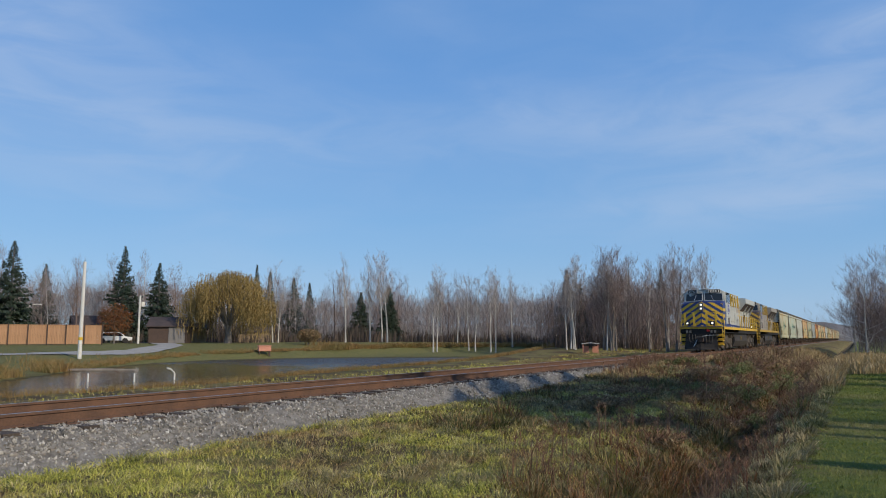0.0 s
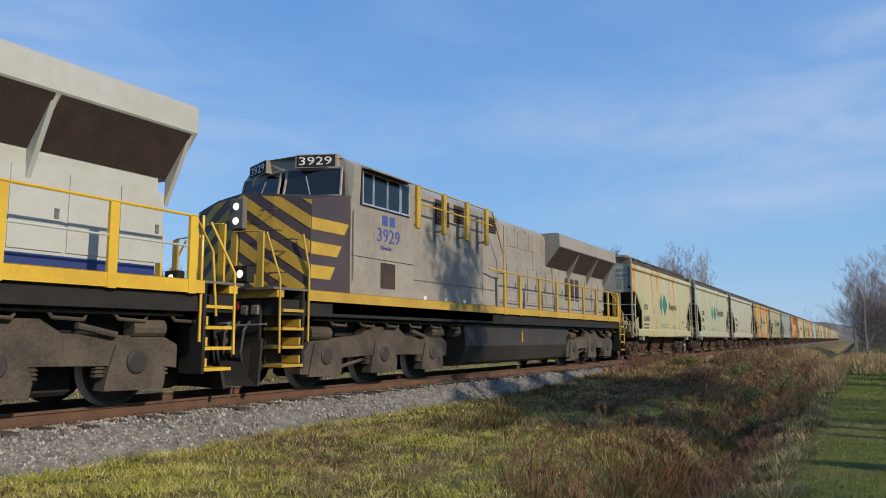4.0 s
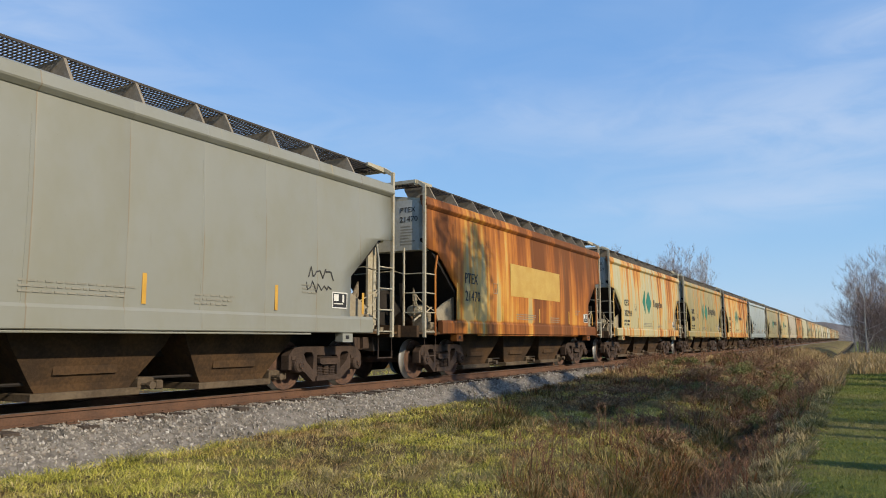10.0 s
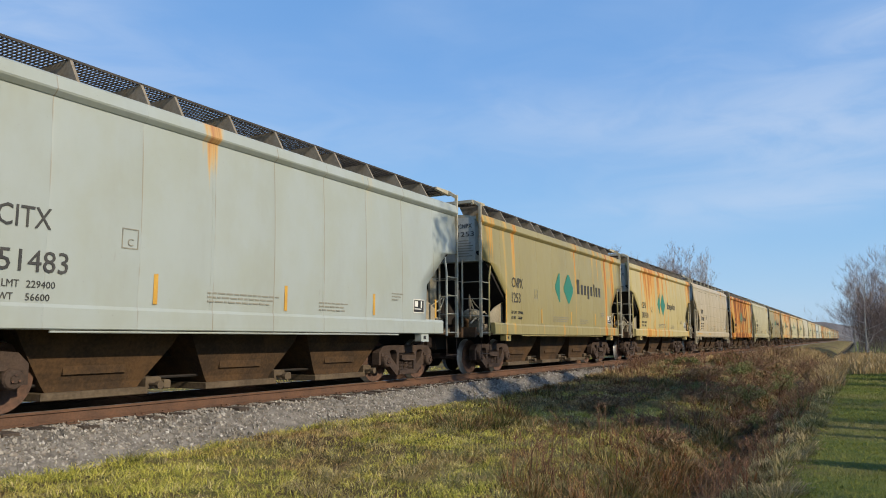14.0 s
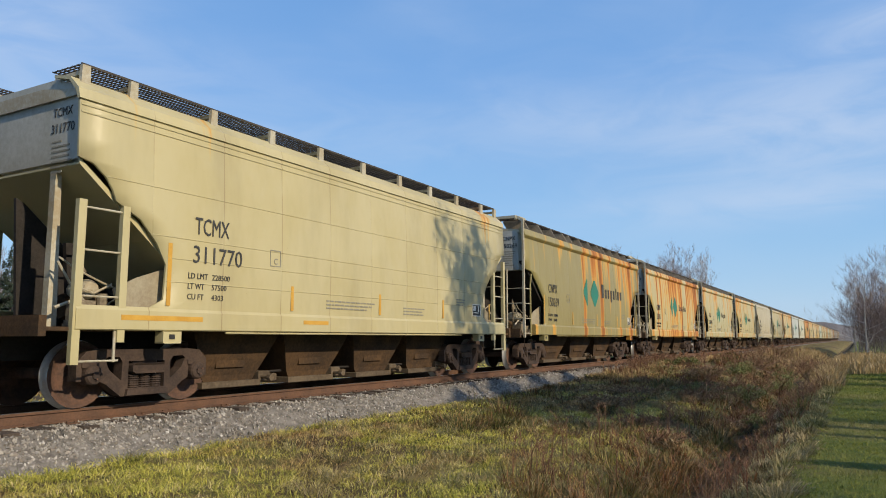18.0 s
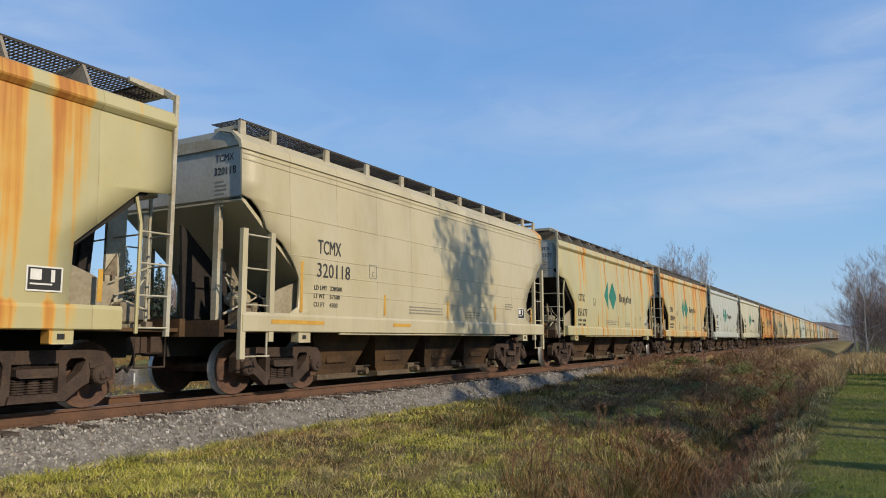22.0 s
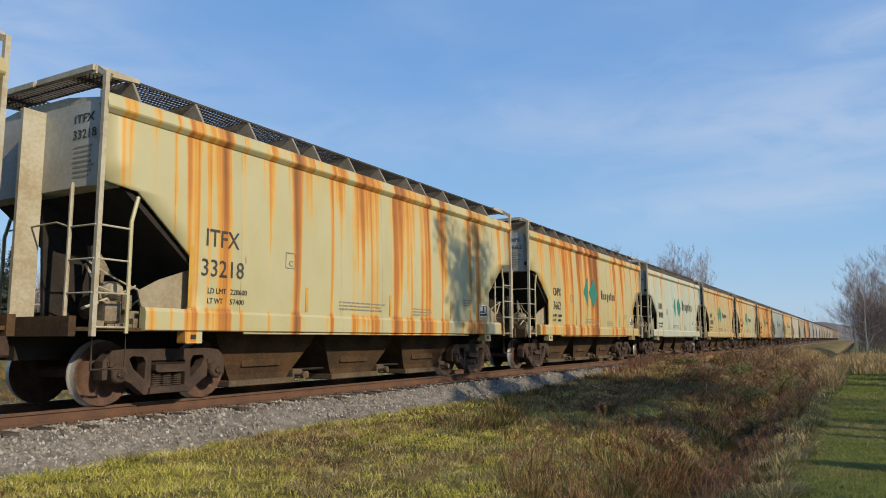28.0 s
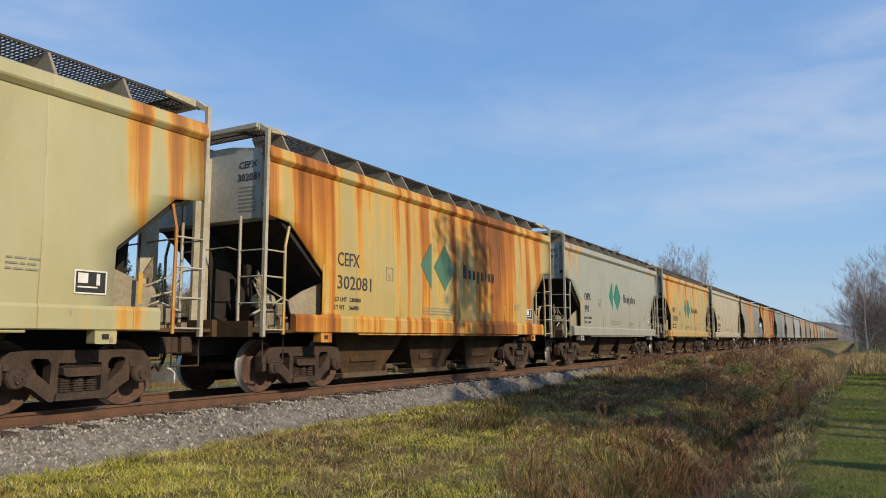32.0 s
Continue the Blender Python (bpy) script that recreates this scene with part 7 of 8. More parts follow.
TWIG_PALE = material("pale_bare_twigs", (0.36, 0.315, 0.285), (0.27, 0.235, 0.21), 1.0, 8.0, 0.9, 0.0, 0.0, island=((0.17, 0.14, 0.13), (0.30, 0.255, 0.235), (0.46, 0.41, 0.38)))
NEEDLES = material("spruce_needles", (0.030, 0.045, 0.024), (0.014, 0.024, 0.015), 1.0, 8.0, 0.7, 0.0, 0.0, island=((0.018, 0.032, 0.020), (0.034, 0.054, 0.032), (0.060, 0.080, 0.048)))
WILLOW_LEAF = material("yellow_willow_leaves", (0.31, 0.22, 0.065), (0.24, 0.17, 0.05), 0.6, 8.0, 0.8, 0.0, 0.0, island=((0.17, 0.115, 0.04), (0.28, 0.195, 0.07), (0.38, 0.28, 0.11), (0.22, 0.17, 0.065)), soft_light=0.3)
RUSSET = material("russet_leaves", (0.20, 0.075, 0.025), (0.14, 0.06, 0.02), 0.8, 8.0, 0.8, 0.0, 0.0, island=((0.11, 0.045, 0.018), (0.20, 0.075, 0.025), (0.27, 0.12, 0.04)), soft_light=0.3)


def bare_tree(seed, height, spread_, trunk_r, clear=0.3, up=0.8, limbs=15, lean=0.03):
    """Trunk and crown of a leafless tree: limbs, branches and many fine twigs."""
    r = random.Random(seed)
    trunk, crown = Shape(), Shape()
    pts, p = [], Vector((0, 0, -0.15))
    d = Vector((r.uniform(-lean, lean), r.uniform(-lean, lean), 1)).normalized()
    for i in range(8):
        pts.append(p.copy())
        d = (d + Vector((r.uniform(-0.05, 0.05), r.uniform(-0.05, 0.05), 0.06))).normalized()
        p = p + d * height / 7.2
    rad = [trunk_r * (1 - 0.95 * i / 7) ** 0.9 for i in range(8)]
    rad[0] *= 1.25
    trunk.tube(pts, rad, 6)

    def at(t):
        k = min(6.999, t * 7)
        i = int(k)
        return pts[i].lerp(pts[i + 1], k - i)

    def twig(p0, p1, w):
        side = (p1 - p0).cross(Vector((r.uniform(-1, 1), r.uniform(-1, 1), r.uniform(-1, 1)))).normalized() * w
        n = len(crown.v)
        crown.v += [tuple(p0 - side), tuple(p0 + side), tuple(p1)]
        crown.face(n, n + 1, n + 2)

    def branch(p0, d0, l, rr, depth, full=1.0):
        q = [p0]
        dd = d0.copy()
        n = 3 if depth < 1 else 2
        for _ in range(n):
            dd = (dd + Vector((r.uniform(-0.22, 0.22), r.uniform(-0.22, 0.22), 0.16 * up))).normalized()
            q.append(q[-1] + dd * l / n)
        if depth < 2:
            rs = [rr * (1 - 0.75 * i / n) for i in range(n + 1)]
            (trunk if depth == 0 else crown).tube(q, rs, 4 if depth == 0 else 3, cap=False)
        else:
            twig(q[0], q[-1], max(rr * 0.55, 0.0075) if depth == 2 else 0.0075)
        if depth < 3:
            for k in range(max(2, round((8, 6, 5)[depth] * full))):
                t = r.uniform(0.2, 1.0)
                i = min(n - 1, int(t * n))
                b = q[i].lerp(q[i + 1], t * n - i)
                side = Vector((r.uniform(-1, 1), r.uniform(-1, 1), r.uniform(-0.1, 0.9))).normalized()
                branch(b, (dd * 0.6 + side * 0.7).normalized(), l * r.uniform(0.42, 0.70), max(rr * 0.42, 0.007), depth + 1, full)

    for k in range(limbs):
        t = clear + (0.97 - clear) * (k + r.random()) / limbs
        a = k * 2.4 + r.uniform(-0.5, 0.5)
        out = Vector((math.cos(a), math.sin(a), r.uniform(0.5, 1.2) * up))
        l = spread_ * (1.05 - 0.62 * (t - clear) / (1 - clear)) * r.uniform(0.7, 1.1)
        branch(at(t), out.normalized(), l, max(0.013, trunk_r * 0.34 * (1.1 - t)), 0, min(1.0, 0.25 + 0.8 * l / spread_))
    return trunk, crown


TREES = {}


def tree_kind(key, bark, twig, **spec):
    if key not in TREES:
        a, b = bare_tree(**spec)
        TREES[key] = (a.mesh("trunk", bark), b.mesh("crown", twig))
    return TREES[key]


for i in range(4):
    tree_kind(("birch", i), BIRCH, TWIG_PALE, seed=31 + i, height=12.0, spread_=2.5, trunk_r=0.115, clear=0.34, up=1.4, limbs=18)
for i in range(4):
    tree_kind(("grey", i), BARK, TWIG, seed=51 + i, height=11.0, spread_=3.1, trunk_r=0.14, clear=0.24, up=1.0, limbs=18)


for i in range(3):
    tree_kind(("thicket", i), BIRCH, TWIG, seed=71 + i, height=11.0, spread_=4.2, trunk_r=0.11, clear=0.10, up=0.55, limbs=22, lean=0.12)


def tree(kind, i, az, dist, height, name="tree", label="", turn=0.0, group="trees by the meadow"):
    """A leafless tree at a bearing (degrees from the track) and distance from the viewpoint."""
    a = radians(az)
    x, y = dist * math.cos(a), dist * math.sin(a)
    tree_at(kind, i, x, y, height, name, label, turn, group)


def tree_at(kind, i, x, y, height, name, label, turn=0.0, group="trees by the meadow"):
    t, c = TREES[(kind, i)]
    k = height / (12.0 if kind == "birch" else 11.0)
    ob = thing(name, label, "tree", group, m=pose(x, y, ground_z(x, y), 0, 0, turn) @ Matrix.Diagonal((k, k, k, 1)))
    part("trunk", t, None, ob)
    part("crown", c, None, ob)


def spruce_shape(seed, h, w, low=0.05):
    """Stem and needles: whorls of drooping boughs, each a spray of many small needle tufts."""
    r = np.random.RandomState(seed)
    trunk = Shape().tube([(0, 0, -0.2), (0, 0, h * 0.5), (0, 0, h * 0.985)], [0.022 * h, 0.013 * h, 0.003 * h], 6)
    n = int(430 * (1 - low) + 60)
    t = ((np.arange(n) + r.rand(n)) / n) ** 1.2
    z0 = h * (low + (0.985 - low) * t)
    reach = (w * (1 - t) ** 0.95 + 0.05) * (0.78 + 0.45 * r.rand(n)) * (1.0 + 0.14 * np.sin(t * 41 + r.rand() * 6))
    a = r.rand(n) * 2 * math.pi
    each = 26
    k = n * each
    a, l, z0, tt = np.repeat(a, each), np.repeat(reach, each), np.repeat(z0, each), np.repeat(t, each)
    s = r.rand(k) ** 0.5
    out = l * s
    z = z0 - out * (0.42 - 0.5 * tt) + 0.20 * out * s + r.randn(k) * 0.05
    across = (r.rand(k) - 0.5) * (0.22 + 0.42 * l * (1 - s) + 0.12)
    ca, sa = np.cos(a), np.sin(a)
    p = np.stack([out * ca - across * sa, out * sa + across * ca, z], 1)
    size = 0.05 + 0.085 * w * (1 - tt)
    b = a + (r.rand(k) - 0.5) * 2.2
    d = np.stack([np.cos(b), np.sin(b), -0.45 - 0.5 * r.rand(k)], 1) * (size * (0.8 + r.rand(k)))[:, None]
    q = np.stack([-np.sin(b), np.cos(b), 0.6 * r.randn(k)], 1) * (size * 0.42)[:, None]
    v = np.stack([p - q, p + q, p + d], 1).reshape(-1, 3)
    v[:, 2] = np.maximum(v[:, 2], 0.05)
    return trunk, v, np.arange(3 * k).reshape(-1, 3)


def spruce(x, y, h, w, seed, label="dark green spruce tree", low=0.05, name="spruce_tree"):
    ob = thing(name, label, "spruce tree" if low < 0.3 else "pine tree", "spruces" if low < 0.3 else "garden pines", m=pose(x, y, ground_z(x, y)))
    t, v, f = spruce_shape(seed, h, w, low)
    part("trunk", t.mesh("trunk", BARK), None, ob)
    part("crown", mesh_tris("crown", v, f, NEEDLES), None, ob)


def polar(az, d):
    return d * math.cos(radians(az)), d * math.sin(radians(az))


def build_trees():
    # spruces by the houses and in the woods: bearing, distance, height, half width
    for k, (az, d, h, w) in enumerate(((60.6, 105, 13.0, 3.2), (53.6, 112, 13.9, 3.3), (51.2, 112, 11.6, 2.9), (58.6, 135, 13.0, 2.8), (43.2, 118, 11.3, 1.7), (41.4, 125, 11.0, 2.3), (36.2, 118, 8.0, 2.3), (34.0, 116, 9.0, 2.2),
                                       (40.2, 140, 12.0, 2.0), (20.0, 100, 10.6, 1.9), (19.0, 100, 8.6, 1.6), (12.9, 105, 11.0, 1.7), (44.2, 130, 13.5, 1.5))):
        x, y = polar(az, d)
        spruce(x, y, h, w, 80 + k)
    # pale birches at the meadow's edge
    for k, (az, d, h, i) in enumerate(((37.35, 104, 12.0, 0), (35.45, 106, 12.6, 1), (34.5, 108, 13.2, 2), (34.1, 104, 12.4, 3), (30.5, 96, 11.3, 0), (30.2, 97, 11.0, 2), (27.7, 100, 10.4, 1), (27.2, 100, 10.0, 3), (26.0, 98, 11.2, 2), (25.6, 96, 10.8, 1), (42.9, 98, 9.6, 3), (42.5, 98, 8.4, 0), (24.3, 104, 10.5, 0), (28.6, 104, 9.8, 2))):
        tree("birch", i, az, d, h, "birch_tree", "slender leafless birch with a white trunk", k * 47)
    # bare woods beyond the pond's end, near the track
    r = random.Random(9)
    for k in range(40):
        az = r.uniform(11.6, 20.5)
        d = r.uniform(84, 108)
        kind = "birch" if r.random() < 0.45 else "grey"
        tree(kind, r.randrange(4), az, d, r.uniform(8.8, 11.4) if az > 13 else r.uniform(10, 12.4), "birch_tree" if kind == "birch" else "bare_tree", "slender leafless birch with a white trunk" if kind == "birch" else "leafless grey-brown tree in the woods", r.uniform(0, 360), "trees near the track")
    for k, (az, d, h) in enumerate(((12.0, 112, 14.6), (10.9, 118, 15.0), (9.6, 122, 15.0), (10.3, 116, 13.8))):
        tree("birch", k, az, d, h, "birch_tree", "tall leafless birch behind the train", k * 80, "trees near the track")
    # bare thicket at the lawn's end
    for k in range(30):
        x, y = r.uniform(72, 104), 0
        y = r.uniform(-8.0, -0.4) if x < 88 else r.uniform(-9, 0.4)
        kind = "birch" if k % 4 == 0 else "thicket"
        tree_at(kind, r.randrange(3), x, y, r.uniform(6.5, 9.8), "birch_tree" if kind == "birch" else "bare_tree", "leafless tree in the thicket at the lawn's end", r.uniform(0, 360), "thicket trees")
    # weeping willow
    x, y = polar(46.2, 96)
    ob = thing("willow_tree", "yellow weeping willow with hanging leafy twigs", "willow tree", m=pose(x, y, ground_z(x, y)))
    s = Shape().tube([(0, 0, -0.2), (0.1, 0, 1.2), (-0.1, 0.1, 2.4)], [0.5, 0.4, 0.34], 8)
    v, f = [], []
    for k in range(46):
        a, l = r.random() * 6.283, 5.3 * math.sqrt(r.random())
        top = 9.3 * math.sqrt(max(0.1, 1 - (l / 6.4) ** 2)) - r.uniform(0.0, 1.1)
        s.tube([(0, 0, 2.0), (0.35 * l * math.cos(a), 0.35 * l * math.sin(a), 2.2 + 0.6 * top * 0.6), (l * math.cos(a), l * math.sin(a), top)], [0.16, 0.09, 0.03], 4, cap=False)
        for q in range(58):
            b, m = r.random() * 6.283, 1.5 * math.sqrt(r.random())
            hx, hy = l * math.cos(a) + m * math.cos(b), l * math.sin(a) + m * math.sin(b)
            z = top + r.uniform(-0.3, 0.5)
            fall = r.uniform(1.2, 4.6)
            steps = int(fall / 0.24)
            for w in range(steps):
                z -= 0.24
                if z < 0.5:
                    break
                hx += r.uniform(-0.06, 0.06)
                hy += r.uniform(-0.06, 0.06)
                n = len(v)
                o, c = r.uniform(0.03, 0.07), r.random() * 3.14
                v += [(hx - o * math.cos(c), hy - o * math.sin(c), z), (hx + o * math.cos(c), hy + o * math.sin(c), z + 0.04), (hx + r.uniform(-0.05, 0.05), hy + r.uniform(-0.05, 0.05), z - 0.24)]
                f.append((n, n + 1, n + 2))
    part("trunk", s.mesh("trunk", BARK), None, ob)
    part("crown", mesh_tris("crown", v, f, WILLOW_LEAF), None, ob)
    # small russet tree by the drive
    for az, d, h, w in ((54.05, 96, 4.9, 2.1), (40.2, 92, 2.0, 1.5)):
        x, y = polar(az, d)
        ob = thing("small_tree", "small russet autumn tree" if h > 3 else "round leafless shrub on the meadow", "tree", m=pose(x, y, ground_z(x, y)))
        st = Shape().tube([(0, 0, -0.1), (0, 0, h * 0.55)], [0.10, 0.05], 6)
        v, f = [], []
        for k in range(3600):
            a, e, q = r.random() * 6.283, r.uniform(-1, 1), r.random() ** 0.4
            p = Vector((w * q * math.cos(a) * math.sqrt(1 - e * e), w * q * math.sin(a) * math.sqrt(1 - e * e), h * 0.58 + h * 0.42 * q * e))
            n = len(v)
            for _ in range(3):
                v.append((p.x + r.uniform(-0.11, 0.11), p.y + r.uniform(-0.11, 0.11), p.z + r.uniform(-0.11, 0.11)))
            f.append((n, n + 1, n + 2))
        part("trunk", st.mesh("trunk", BARK), None, ob)
        part("crown", mesh_tris("crown", v, f, RUSSET if h > 3 else LEAVES), None, ob)
    # trees behind the viewpoint whose shade falls on the lawn and the passing cars
    for k, (x, y, h, kind, i) in enumerate(((13.9, -10.5, 12.4, "grey", 3), (19.2, -9.0, 9.5, "grey", 2), (6.6, -9.5, 6.0, "grey", 1))):
        tree_at(kind, i, x, y, h, "bare_tree", "leafless garden tree on the lawn", k * 70, "garden trees")
    ob = thing("garden_tree", "leafy garden tree with a sparse rounded crown", "tree", "garden trees", m=pose(13.5, -8.6, ground_z(13.5, -8.6)))
    st = Shape().tube([(0, 0, -0.2), (0.1, 0, 5.0), (0, 0.1, 10.0), (0, 0, 13.2)], [0.16, 0.12, 0.07, 0.02], 6)
    v, f = [], []
    for k in range(22):
        a, e, q = r.random() * 6.283, r.uniform(-0.7, 1.0), r.uniform(0.3, 1.0)
        cx, cy, cz = 1.75 * q * math.cos(a), 1.75 * q * math.sin(a), 12.0 + 2.0 * e * (1.1 - 0.5 * q)
        st.tube([(0, 0, cz - 1.4), (cx * 0.6, cy * 0.6, cz - 0.5), (cx, cy, cz)], [0.05, 0.03, 0.012], 4, cap=False)
        for _ in range(105):
            n = len(v)
            p = (cx + r.gauss(0, 0.28), cy + r.gauss(0, 0.28), cz + r.gauss(0, 0.30))
            v += [(p[0] + r.uniform(-0.12, 0.12), p[1] + r.uniform(-0.12, 0.12), p[2] + r.uniform(-0.12, 0.12)) for _ in range(3)]
            f.append((n, n + 1, n + 2))
    part("trunk", st.mesh("trunk", BARK), None, ob)
    part("crown", mesh_tris("crown", v, f, RUSSET), None, ob)
    for k, (x, y, h, w) in enumerate(((15.0, -9.1, 10.6, 2.3), (17.6, -8.9, 10.4, 2.2), (20.3, -8.6, 10.3, 1.8), (12.2, -9.4, 10.3, 2.3))):
        spruce(x, y, h, w, 160 + k, "garden pine with a high dark crown", 0.78, "pine_tree")
    for k, (x, y, h, w) in enumerate(((28.0, -8.0, 5.6, 1.8), (32.0, -8.5, 6.2, 2.0), (36.0, -8.0, 5.8, 2.0), (40.5, -8.4, 6.4, 2.2), (9.7, -6.0, 3.6, 1.3), (12.1, -6.4, 3.3, 1.2), (6.8, -5.8, 3.5, 1.4))):
        spruce(x, y, h, w, 140 + k, "dense green garden spruce on the lawn")


build_trees()


def build_woods():
    """The far woods: one mesh of many bare trees, with brush at their feet."""
    r = random.Random(77)
    packs = []
    for kind in ("birch", "grey"):
        for i in range(4):
            me_t, me_c = TREES[(kind, i)]
            for which, me in (("trunk", me_t), ("crown", me_c)):
                co = np.zeros(len(me.vertices) * 3)
                me.vertices.foreach_get("co", co)
                me.calc_loop_triangles()
                tr = np.zeros(len(me.loop_triangles) * 3, np.int32)
                me.loop_triangles.foreach_get("vertices", tr)
                packs.append((kind, i, which, co.reshape(-1, 3), tr.reshape(-1, 3)))
    acc = {"pale": [[], [], 0], "dark": [[], [], 0]}
    for n in range(190):
        az = r.uniform(13, 67)
        d = r.uniform(112, 165) if az > 22 else r.uniform(108, 150)
        x, y = polar(az, d)
        kind, i = ("birch" if r.random() < 0.3 else "grey"), r.randrange(4)
        k = r.uniform(0.78, 1.12) * (1.0 if az < 50 else 1.08)
        a = r.uniform(0, 6.283)
        rot = np.array([[math.cos(a), -math.sin(a), 0], [math.sin(a), math.cos(a), 0], [0, 0, 1]]) * k
        for kd, ii, which, co, tr in packs:
            if kd == kind and ii == i:
                if which == "crown":
                    tr = tr[::2]
                slot = acc["pale" if kind == "birch" and which == "trunk" else "dark"]
                slot[0].append(co @ rot.T + np.array([x, y, ground_z(x, y)]))
                slot[1].append(tr + slot[2])
                slot[2] += len(co)
    for key, mat, label in (("pale", BIRCH, "pale trunks in the far bare woods"), ("dark", TWIG, "far bare grey-brown woods beyond the meadow")):
        if acc[key][0]:
            stuff("far_woods", np.concatenate(acc[key][0]), np.concatenate(acc[key][1]), mat, label, "woods")
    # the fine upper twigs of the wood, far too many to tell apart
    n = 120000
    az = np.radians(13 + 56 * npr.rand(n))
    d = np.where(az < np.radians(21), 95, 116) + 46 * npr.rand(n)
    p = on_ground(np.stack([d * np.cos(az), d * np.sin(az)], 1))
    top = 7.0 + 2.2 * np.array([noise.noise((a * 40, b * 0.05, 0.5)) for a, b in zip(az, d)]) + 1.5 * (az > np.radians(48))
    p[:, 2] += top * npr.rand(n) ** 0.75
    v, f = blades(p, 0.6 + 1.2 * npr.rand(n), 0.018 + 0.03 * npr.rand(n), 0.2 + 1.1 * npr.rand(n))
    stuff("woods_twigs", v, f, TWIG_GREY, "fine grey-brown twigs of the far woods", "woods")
    for name, m, x0, x1, y0, y1, top in (("thicket_twigs", 12000, 74, 104, -9.0, 0.0, 6.2), ("trackside_twigs", 15000, 84, 106, 18.0, 36.0, 7.0)):
        p = on_ground(np.stack([x0 + (x1 - x0) * npr.rand(m), y0 + (y1 - y0) * npr.rand(m)], 1))
        hgt = top * (0.75 + 0.5 * np.array([noise.noise((a * 0.2, b * 0.35, 6.0)) for a, b in p[:, :2]]))
        p[:, 2] += hgt * npr.rand(m) ** 0.8
        v, f = blades(p, 0.6 + 1.0 * npr.rand(m), 0.012 + 0.022 * npr.rand(m), 0.3 + 1.3 * npr.rand(m))
        stuff(name, v, f, TWIG, "fine bare twigs of a dense thicket", "thicket")
    # brush at the woods' edge
    n = 26000
    az = np.radians(13 + 56 * npr.rand(n))
    d = 106 + 45 * npr.rand(n)
    d = np.where(az < np.radians(21), d - 16, d)
    p = on_ground(np.stack([d * np.cos(az), d * np.sin(az)], 1))
    hh = np.array([noise.noise((a * 25, 1.0, 0.5)) for a in az])
    v, f = blades(p, (0.8 + 2.6 * npr.rand(n)) * (0.8 + 0.6 * hh), 0.05 + 0.10 * npr.rand(n), 0.1 + 0.4 * npr.rand(n))
    stuff("woods_brush", v, f, material("brush_stems", (0.085, 0.066, 0.056), (0.05, 0.042, 0.038), 0.3, 4.0, 0.9, 0.0, 0.0, island=((0.045, 0.036, 0.032), (0.085, 0.062, 0.052), (0.12, 0.085, 0.062), (0.055, 0.055, 0.035))), "dense brown brush at the edge of the woods", "brush")
    # the far rim of woods closes the view all round; its haze is painted into the grey
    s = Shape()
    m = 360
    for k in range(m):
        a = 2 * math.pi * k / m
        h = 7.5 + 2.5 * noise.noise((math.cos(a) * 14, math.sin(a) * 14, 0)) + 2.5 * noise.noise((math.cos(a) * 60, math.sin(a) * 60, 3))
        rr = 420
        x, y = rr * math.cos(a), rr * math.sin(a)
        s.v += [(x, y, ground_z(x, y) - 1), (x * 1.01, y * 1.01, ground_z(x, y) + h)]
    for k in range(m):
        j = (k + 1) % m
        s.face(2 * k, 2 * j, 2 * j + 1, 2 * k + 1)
    solid("backdrop", s, material("haze_grey_woods", (0.26, 0.255, 0.265), (0.20, 0.195, 0.205), 0.05, 0.5, 0.95, 0.0, 0.0), "rim of distant woods with haze put into its grey colour", "distant woods", kind="structure")


build_woods()

# ---- the far bank: fence, sheds, poles and small things ----
BOARD = material("tan_fence_boards", (0.42, 0.24, 0.13), (0.34, 0.19, 0.10), 1.0, 12.0, 0.8, 0.0, 0.2, random_tone=0.25)
POLE_PALE = material("pale_pole", (0.62, 0.61, 0.57), (0.50, 0.48, 0.44), 1.0, 12.0, 0.7)
ROOF_BROWN = material("brown_shingles", (0.075, 0.055, 0.050), (0.050, 0.040, 0.038), 1.0, 10.0, 0.9)
WALL_BROWN = material("dark_brown_siding", (0.085, 0.055, 0.042), (0.060, 0.042, 0.034), 1.0, 10.0, 0.85)
WALL_TAN = material("tan_siding", (0.36, 0.26, 0.16), (0.28, 0.20, 0.12), 1.0, 10.0, 0.8)
GREY_DOOR = material("grey_garage_door", (0.22, 0.20, 0.19), (0.17, 0.16, 0.15), 1.0, 10.0, 0.7)
GRAVEL = material("pale_gravel", (0.36, 0.34, 0.31), (0.27, 0.25, 0.22), 1.0, 12.0, 0.95, 0.0, 0.4)
PINK = material("faded_salmon_paint", (0.55, 0.25, 0.17), (0.45, 0.20, 0.14), 2.0, 12.0, 0.8)
CAR_WHITE = material("white_car_paint", (0.70, 0.71, 0.72), (0.64, 0.65, 0.66), 1.0, 12.0, 0.3, 0.0, 0.0)
TYRE = material("black_rubber", (0.02, 0.02, 0.02), (0.03, 0.03, 0.03), 3.0, 20.0, 0.9)


def facing(az, d, extra=0.0):
    """A pose on the ground at a bearing, its -y side towards the viewpoint."""
    x, y = polar(az, d)
    return pose(x, y, ground_z(x, y), 0, 0, az - 90 + extra)


